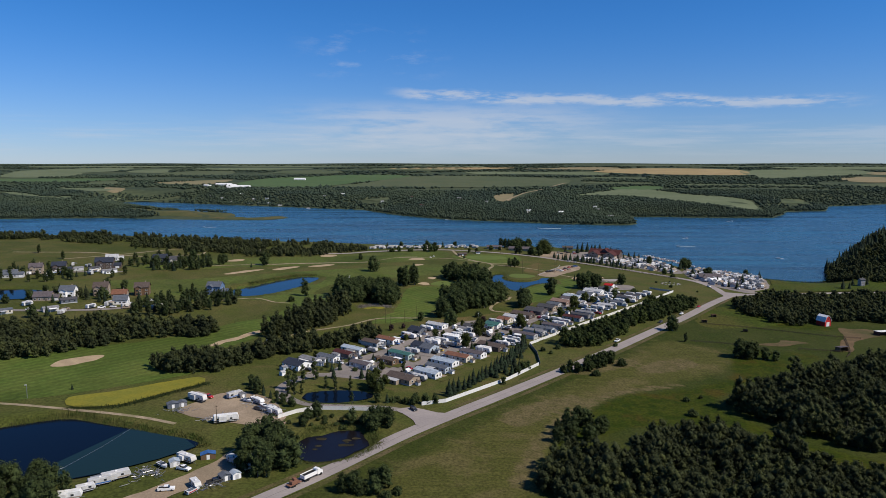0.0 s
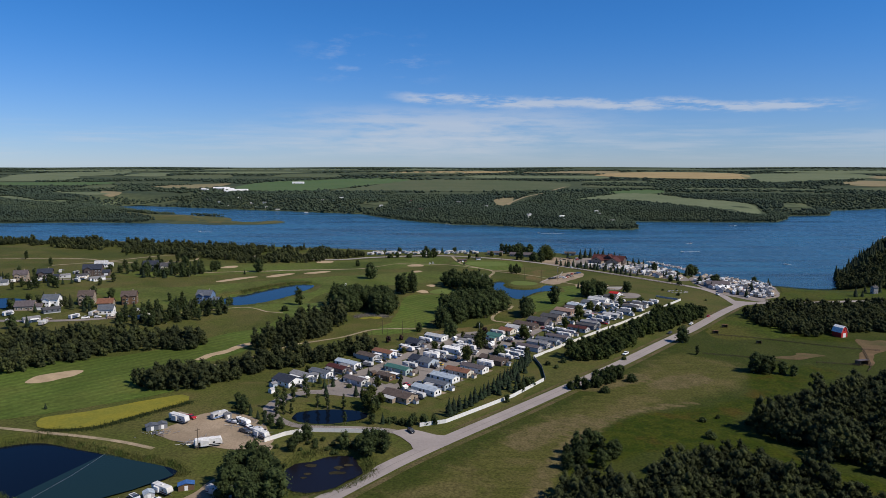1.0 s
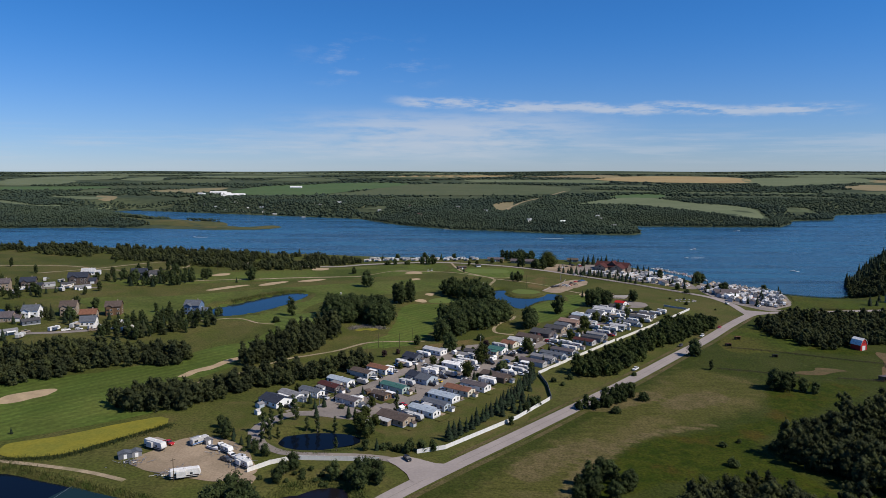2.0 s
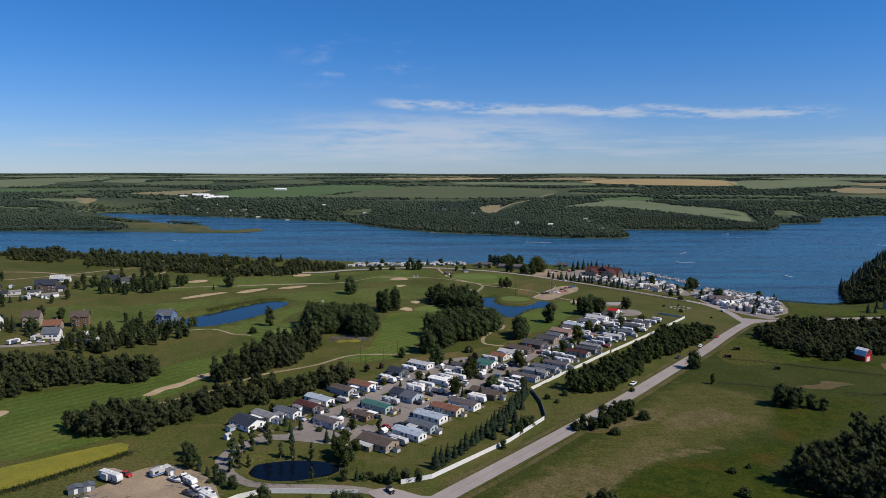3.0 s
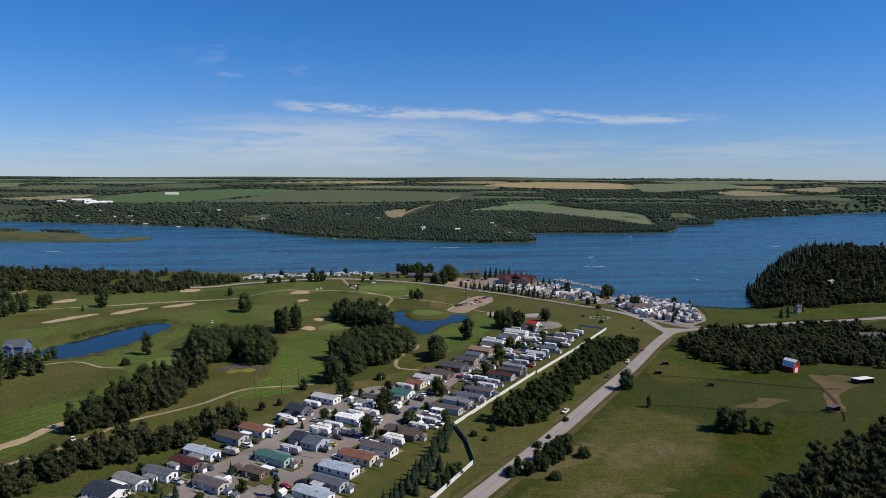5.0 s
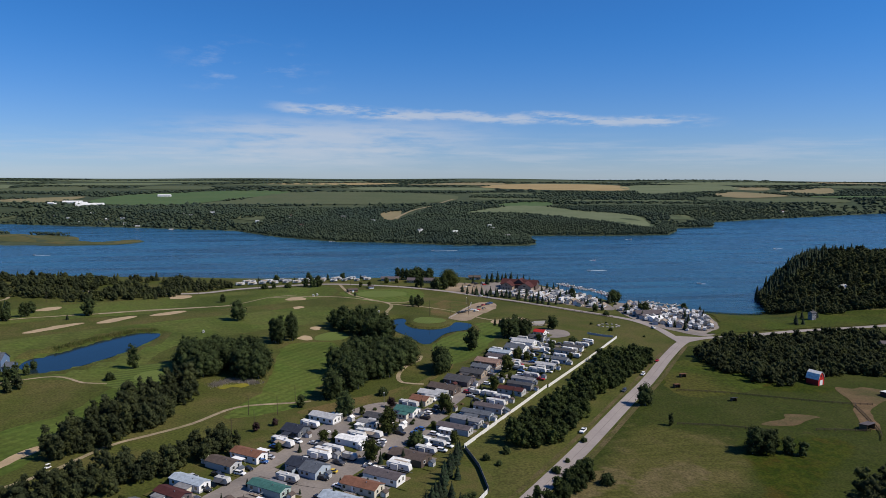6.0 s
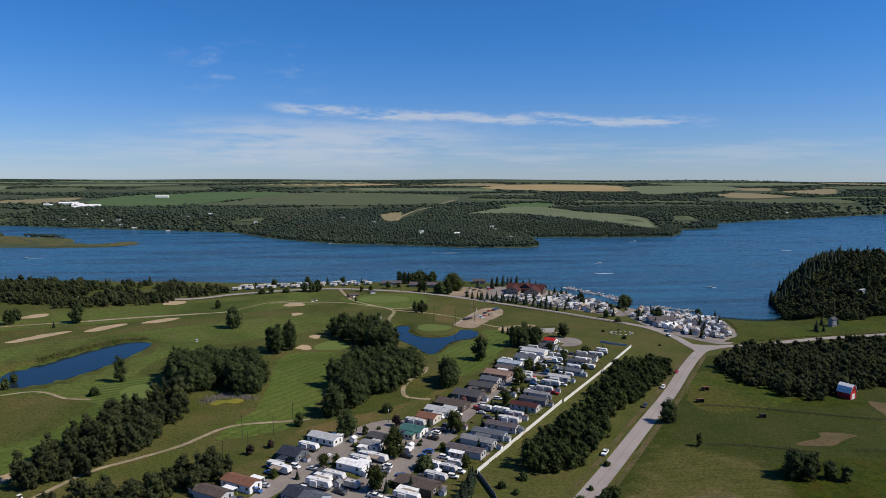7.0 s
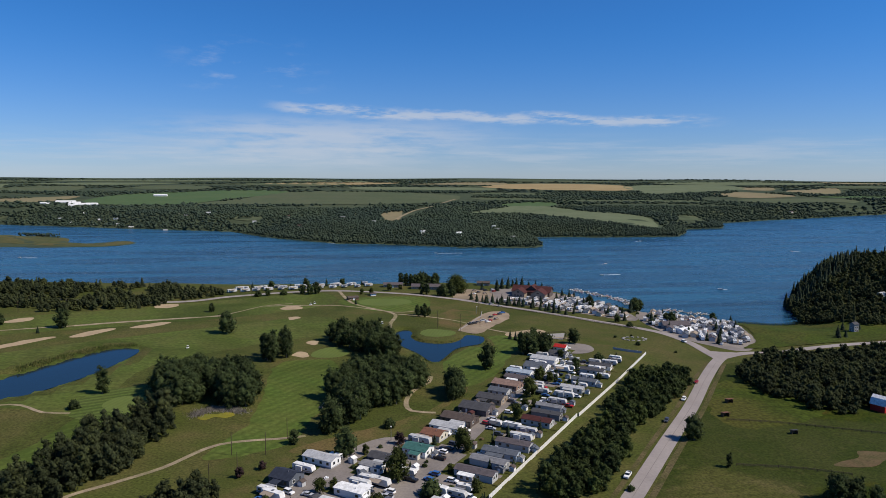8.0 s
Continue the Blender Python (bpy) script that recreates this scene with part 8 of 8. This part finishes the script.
r9 = np.random.default_rng(9)
for i in range(8):
    cx, cy = -48 + r9.uniform(-8, 9), 286 + r9.uniform(-7, 8)
    rad = r9.uniform(0.6, 1.9)
    patch("weed_mat", [(cx + rad * 1.6 * math.cos(a) * r9.uniform(0.6, 1.2), cy + rad * math.sin(a) * r9.uniform(0.6, 1.2)) for a in np.arange(0, 6.2, 0.8)], M["bog_weed"], label="brown mat of weed floating on the bog", category="weed", level=wl + 0.02 + 0.003 * i, gap=1, grid=9)

# ---- verges ----
for pts, w in (([(-75, 209), (-45, 246), (-27, 271), (-13, 290), (8, 315), (39, 350), (77, 396), (114, 441), (155, 493), (194, 542), (231, 592), (258, 628)], 2.6),
               ([(-118, 175), (-84, 218), (-54, 255), (-38, 282)], 2.4), ([(2, 327), (29, 358), (67, 404), (104, 449), (145, 501), (184, 550), (220, 598), (250, 634)], 2.2)):
    strip("road_verge", pts, w, M["verge"], 0.10, "dry brownish grass verge beside the road", "verge")
for x, y, s in ((123, 347, 0.8), (119, 326, 1.2), (144, 345, 0.9), (132, 352, 0.6), (-20, 333, 1.0), (-26, 334, 0.9), (88, 420, 1.0), (112, 452, 0.8), (96, 430, 0.6), (72, 442, 1.0), (66, 430, 0.7), (62, 436, 0.9), (120, 488, 1.2)):
    plant("bush", x, y, s, "scattered meadow bushes")


# ---- poles ----
def pole(x, y, h, kind="pole"):
    top = new("utility_pole" if kind == "pole" else "lamp_post" if kind == "lamp" else "net_pole")
    top.matrix_world = upright(x, y, rng.uniform(0, 360) if kind != "pole" else 52)
    part("shaft", tube(bmesh.new(), (0, 0, -0.5), (0, 0, h), 0.16, 0.11, 8), M["bark_dark" if kind != "lamp" else "metal"], top)
    if kind == "pole":
        part("crossarm", boxes((-1.1, 1.1, -0.06, 0.06, h - 0.7, h - 0.55)), M["bark_dark"], top)
    elif kind == "lamp":
        part("lamp_head", bevel(boxes((-0.25, 0.9, -0.22, 0.22, h - 0.05, h + 0.2)), 0.05), M["trim"], top)
    return tagged(top, {"pole": "weathered wooden utility pole with crossarm", "lamp": "pale metal lamp post with white head", "net": "tall dark wooden netting pole"}[kind], "pole", "poles")


for x, y, h in ((-48, 469, 10), (-44, 501, 10), (-30, 500, 10), (-22, 517, 10), (-39, 479, 10), (-101.8, 298.7, 9)):
    pole(x, y, h, "net" if y > 400 else "pole")
for x, y in ((24, 511), (-202, 325.6), (126, 803), (70, 506), (154, 640), (-62, 383)):
    pole(x, y, 6.5, "lamp")
for x, y in ((82, 745), (98, 732), (118, 752), (127, 800)):
    pole(x, y, 14, "net")
for x, y in ((-30, 909), (-75, 890), (-130, 862), (20, 914), (-190, 836), (70, 897), (-250, 812)):
    pole(x, y, 9)


# ---- ball field, mini golf, court ----
patch("ball_field", [(84, 752), (96, 738), (126, 788), (132, 812), (108, 824), (92, 800)], M["rough"], 0.09, "dull grass ball field inside netting poles", "ball field", closed_curve=False)
for a, b in (((97, 735), (127, 788)), ((127, 790), (133, 812))):
    d, t = math.hypot(b[0] - a[0], b[1] - a[1]), math.degrees(math.atan2(b[1] - a[1], b[0] - a[0]))
    ob = part("timber_kerb", bevel(boxes((0, d, -0.25, 0.25, -0.2, 0.45)), 0.04), M["concrete"])
    ob.matrix_world = upright(*a, t)
    tagged(ob, "pale timber kerb between grass and car park", "kerb")
for i, a in enumerate(np.arange(0, 6.2, 0.48)):
    ob = part("boulder", bevel(boxes((-1.3, 1.3, -0.7, 0.7, -0.2, 0.55)), 0.2), M["concrete"])
    ob.matrix_world = upright(228 + 9 * math.cos(a), 702 + 6 * math.sin(a), i * 37)
    tagged(ob, "pale boulder edging a small garden", "boulder", "ring of boulders")
patch("court", [(156, 706), (162, 720), (180, 724), (171, 702)], M["concrete"], 0.12, "grey paved court with netting", "court", closed_curve=False)
rail_fence([(156, 706), (162, 720), (180, 724), (171, 702), (156, 706)], "dark fence round the small court")
rail_fence([(150, 838), (176, 812), (203, 784), (226, 758), (246, 736)], "board fence along the lakeside trailer park")


def golf_cart(x, y, turn):
    top = new("golf_cart")
    top.matrix_world = upright(x, y, turn)
    part("body", bevel(boxes((-1.2, 1.2, -0.6, 0.6, 0.25, 0.75)), 0.08), M["hull"], top)
    part("roof", bevel(boxes((-0.9, 0.7, -0.6, 0.6, 1.8, 1.88)), 0.03), M["hull"], top)
    part("seat", boxes((-0.5, 0.2, -0.5, 0.5, 0.75, 0.9), (-0.6, -0.48, -0.5, 0.5, 0.9, 1.3)), M["tyre"], top)
    for px, py in ((-0.8, -0.5), (-0.8, 0.5), (0.6, -0.5), (0.6, 0.5)):
        part("roof_post", boxes((px - 0.03, px + 0.03, py - 0.03, py + 0.03, 0.7, 1.8)), M["metal"], top)
        part("wheel", tube(bmesh.new(), (px, py - 0.1, 0.22), (px, py + 0.1, 0.22), 0.22, 0.22, 10), M["tyre"], top)
    return tagged(top, "white golf cart with canopy on the grass", "golf cart", "golf carts")


for x, y in ((-96, 686), (36.5, 758), (39.5, 762), (-18.6, 842), (-15.2, 848), (-116, 445), (34, 762)):
    golf_cart(x, y, rng.uniform(0, 360))


# ---- lorry on the road ----
def lorry(x, y, turn):
    top = new("dump_truck")
    top.matrix_world = upright(x, y, turn, gz(x, y) + 0.16)
    part("cab", bevel(prism(bmesh.new(), [(2.4, 0.6), (5.0, 0.6), (5.0, 1.7), (3.9, 1.9), (3.6, 2.9), (2.4, 2.9)], 1, -1.2, 1.2), 0.07), M["car_white"], top)
    part("windscreen", prism(bmesh.new(), [(3.72, 2.0), (3.94, 1.98), (3.66, 2.75), (3.5, 2.75)], 1, -1.05, 1.05), M["glass"], top)
    part("dump_box", boxes((-4.2, 2.2, -1.25, -1.1, 1.1, 2.5), (-4.2, 2.2, 1.1, 1.25, 1.1, 2.5), (-4.2, -4.05, -1.1, 1.1, 1.1, 2.4), (2.05, 2.2, -1.1, 1.1, 1.1, 2.7)), M["car_white"], top)
    part("load", bevel(boxes((-4.04, 2.04, -1.08, 1.08, 1.1, 2.25)), 0.15), M["tyre"], top, "dark gravel load")
    part("chassis", boxes((-4.2, 4.9, -0.5, 0.5, 0.6, 1.09)), M["tyre"], top)
    for wx in (-3.4, -2.2, 4.0):
        for s in (-1, 1):
            part("wheel", tube(bmesh.new(), (wx, s * 0.85, 0.52), (wx, s * 1.22, 0.52), 0.52, 0.52, 14), M["tyre"], top)
    part("drawbar", boxes((-5.6, -4.2, -0.1, 0.1, 0.7, 0.85)), M["metal"], top)
    part("trailer_bed", boxes((-11.0, -5.4, -1.2, 1.2, 0.85, 1.05)), M["car_rust"], top)
    part("machine", bevel(boxes((-9.8, -7.0, -0.9, 0.9, 1.05, 2.2), (-8.6, -7.4, -0.7, 0.7, 2.2, 3.0)), 0.08), M["car_rust"], top, "red machine chained on the trailer")
    for wx in (-9.6, -8.6):
        for s in (-1, 1):
            part("trailer_wheel", tube(bmesh.new(), (wx, s * 0.85, 0.45), (wx, s * 1.2, 0.45), 0.45, 0.45, 12), M["tyre"], top)
    return tagged(top, "white dump truck towing a red machine", "truck")


lorry(-50.6, 249.6, 53)

# ---- odds and ends in the yards and gardens ----
def heap(x, y, n, label, seed, spread=3.0, mat="metal", size=0.5):
    r = np.random.default_rng(seed)
    bm = bmesh.new()
    for i in range(n):
        p = Vector((r.normal() * spread, r.normal() * spread * 0.5, 0.15 + abs(r.normal()) * 0.3))
        q = p + Vector((r.normal() * size * 3, r.normal() * size * 3, abs(r.normal()) * 0.4))
        if (q - p).length > 0.1:
            tube(bm, p, q, 0.09, 0.09, 5)
    ob = part("scrap_heap", bm, M[mat])
    ob.matrix_world = upright(x, y, r.uniform(0, 180))
    tagged(ob, label, "scrap heap")


for x, y, s in ((-124.7, 313.6, 1), (-106, 306, 2), (-110, 250, 3), (-86, 240, 4), (-92, 328, 5), (-114, 248, 6), (-84, 316, 7)):
    heap(x, y, 46, "heap of grey poles and trailer frames on gravel", s)


def garden_set(x, y, turn, paint):
    top = new("picnic_table")
    top.matrix_world = upright(x, y, turn)
    part("tabletop", bevel(boxes((-0.9, 0.9, -0.4, 0.4, 0.7, 0.76)), 0.02), M["wall_" + paint], top)
    for s in (-1, 1):
        part("bench", boxes((-0.9, 0.9, s * 0.75 - 0.13, s * 0.75 + 0.13, 0.42, 0.47)), M["wall_" + paint], top)
        part("leg", boxes((s * 0.7 - 0.05, s * 0.7 + 0.05, -0.8, 0.8, 0, 0.42), (s * 0.7 - 0.05, s * 0.7 + 0.05, -0.1, 0.1, 0.42, 0.7)), M["wall_" + paint], top)
    return tagged(top, f"{word(paint)} picnic table on a lawn", "picnic table", "picnic tables")


r11 = np.random.default_rng(11)
a, b = radians(ACROSS), radians(ACROSS + 90)
for i, (x, y, L, W) in enumerate(VILLAGE[:48]):
    u, v = -(L / 2 + r11.uniform(1.8, 2.6)), r11.uniform(-0.4, 0.4) * W
    px, py = x + u * math.cos(a) + v * math.cos(b), y + u * math.sin(a) + v * math.sin(b)
    if i % 3 == 0:
        garden_set(px, py, r11.uniform(0, 180), ("wood", "grey", "white")[i % 3])
    elif i % 3 == 1:
        plant("bush", px, py, r11.uniform(0.45, 0.8), "garden bushes")
    else:
        plant("spruce" if i % 2 else "birch", px, py, r11.uniform(0.35, 0.55), "garden trees")
    k = L / 2 + 2.4
    if i % 2:
        shed(x + k * math.cos(a), y + k * math.sin(a), 2.4, 2.2, ("grey", "slate", "white", "brown")[i % 4], ("white", "light_grey", "cream")[i % 3])


# ---- crowded lots between the homes ----
TAKEN = [(ob.location.x, ob.location.y) for ob in bpy.context.scene.objects if ob.parent is None and ob.name.split(".")[0] in ("car", "pickup_truck", "travel_trailer", "garden_shed", "birch_tree", "spruce_tree", "picnic_table", "poplar_tree")]
LANES = np.concatenate([curve(l, False, 3.0) for l in (
    [(-85, 350), (-81, 364), (-72, 374), (-58, 374), (-45, 371), (-36, 376), (-17, 398), (-2, 422), (26, 455), (42, 484), (60, 512), (82, 548), (110, 590), (133, 628), (152, 655)],
    [(-60, 378), (-52, 402), (-32, 434), (-16, 463), (4, 496), (22, 512), (40, 508), (52, 500)], [(-34, 432), (-14, 420), (-4, 416)])])
r15 = np.random.default_rng(15)
c, s = math.cos(radians(ACROSS)), math.sin(radians(ACROSS))
for i, (x, y, L, W) in enumerate(VILLAGE):
    for e in (-1, 1):
        u = e * (L / 2 + 2.6)
        px, py = x + u * c, y + u * s
        if np.hypot(LANES[:, 0] - px, LANES[:, 1] - py).min() > 5.0 and x > -100:
            patch("grass_area", [(px + a * c - b * s, py + a * s + b * c) for a, b in ((-2.3, -W / 2 - 0.6), (2.3, -W / 2 - 0.6), (2.3, W / 2 + 0.6), (-2.3, W / 2 + 0.6))], M["lawn"], 0.27 + 0.0006 * i, "small lawn at the end of a home", "lawn", closed_curve=False, grid=20)
spots = scatter([(-92, 378), (-60, 424), (-28, 466), (0, 500), (30, 516), (60, 548), (100, 604), (140, 656), (176, 640), (196, 650), (130, 558), (60, 466), (46, 448), (28, 428), (4, 392), (-18, 364), (-44, 382), (-70, 380)], 5.0, r15)
for i, (x, y) in enumerate(spots):
    if np.hypot(LANES[:, 0] - x, LANES[:, 1] - y).min() < 4.6 or min(math.hypot(px - x, py - y) for px, py in TAKEN) < 4.4:
        continue
    c, s = math.cos(radians(ACROSS)), math.sin(radians(ACROSS))
    near = [(abs((x - hx) * c + (y - hy) * s) - L / 2, abs((y - hy) * c - (x - hx) * s) - W / 2) for hx, hy, L, W in VILLAGE]
    if any(u < 3.0 and v < 3.6 for u, v in near):
        if all(u > 0.9 or v > 0.9 for u, v in near) and not any(u < 1.2 and v < 3.4 for u, v in near):
            plant(("bush", "spruce")[i % 2], x, y, r15.uniform(0.25, 0.4), "garden bushes")
            TAKEN.append((x, y))
        continue
    k = r15.uniform()
    if k < 0.24 and all(u > 4.6 or v > 2.4 for u, v in near):
        trailer(("far_long", "far_mid", "far_short")[i % 3], x, y, ACROSS + r15.uniform(-6, 6), "white travel trailer parked between the homes")
    elif k < 0.42:
        car(x, y, ACROSS + r15.uniform(-10, 10), ("suv", "pickup", "sedan")[i % 3], PALETTE[i % len(PALETTE)], lite=True)
    elif k < 0.60:
        shed(x, y, 2.8, 2.4, ("grey", "slate", "white", "brown")[i % 4], ("white", "light_grey", "cream")[i % 3])
    elif k < 0.88:
        plant(("birch", "bush", "spruce")[i % 3], x, y, r15.uniform(0.45, 0.7), "garden trees")
    else:
        garden_set(x, y, r15.uniform(0, 180), ("wood", "grey", "white")[i % 3])
    TAKEN.append((x, y))
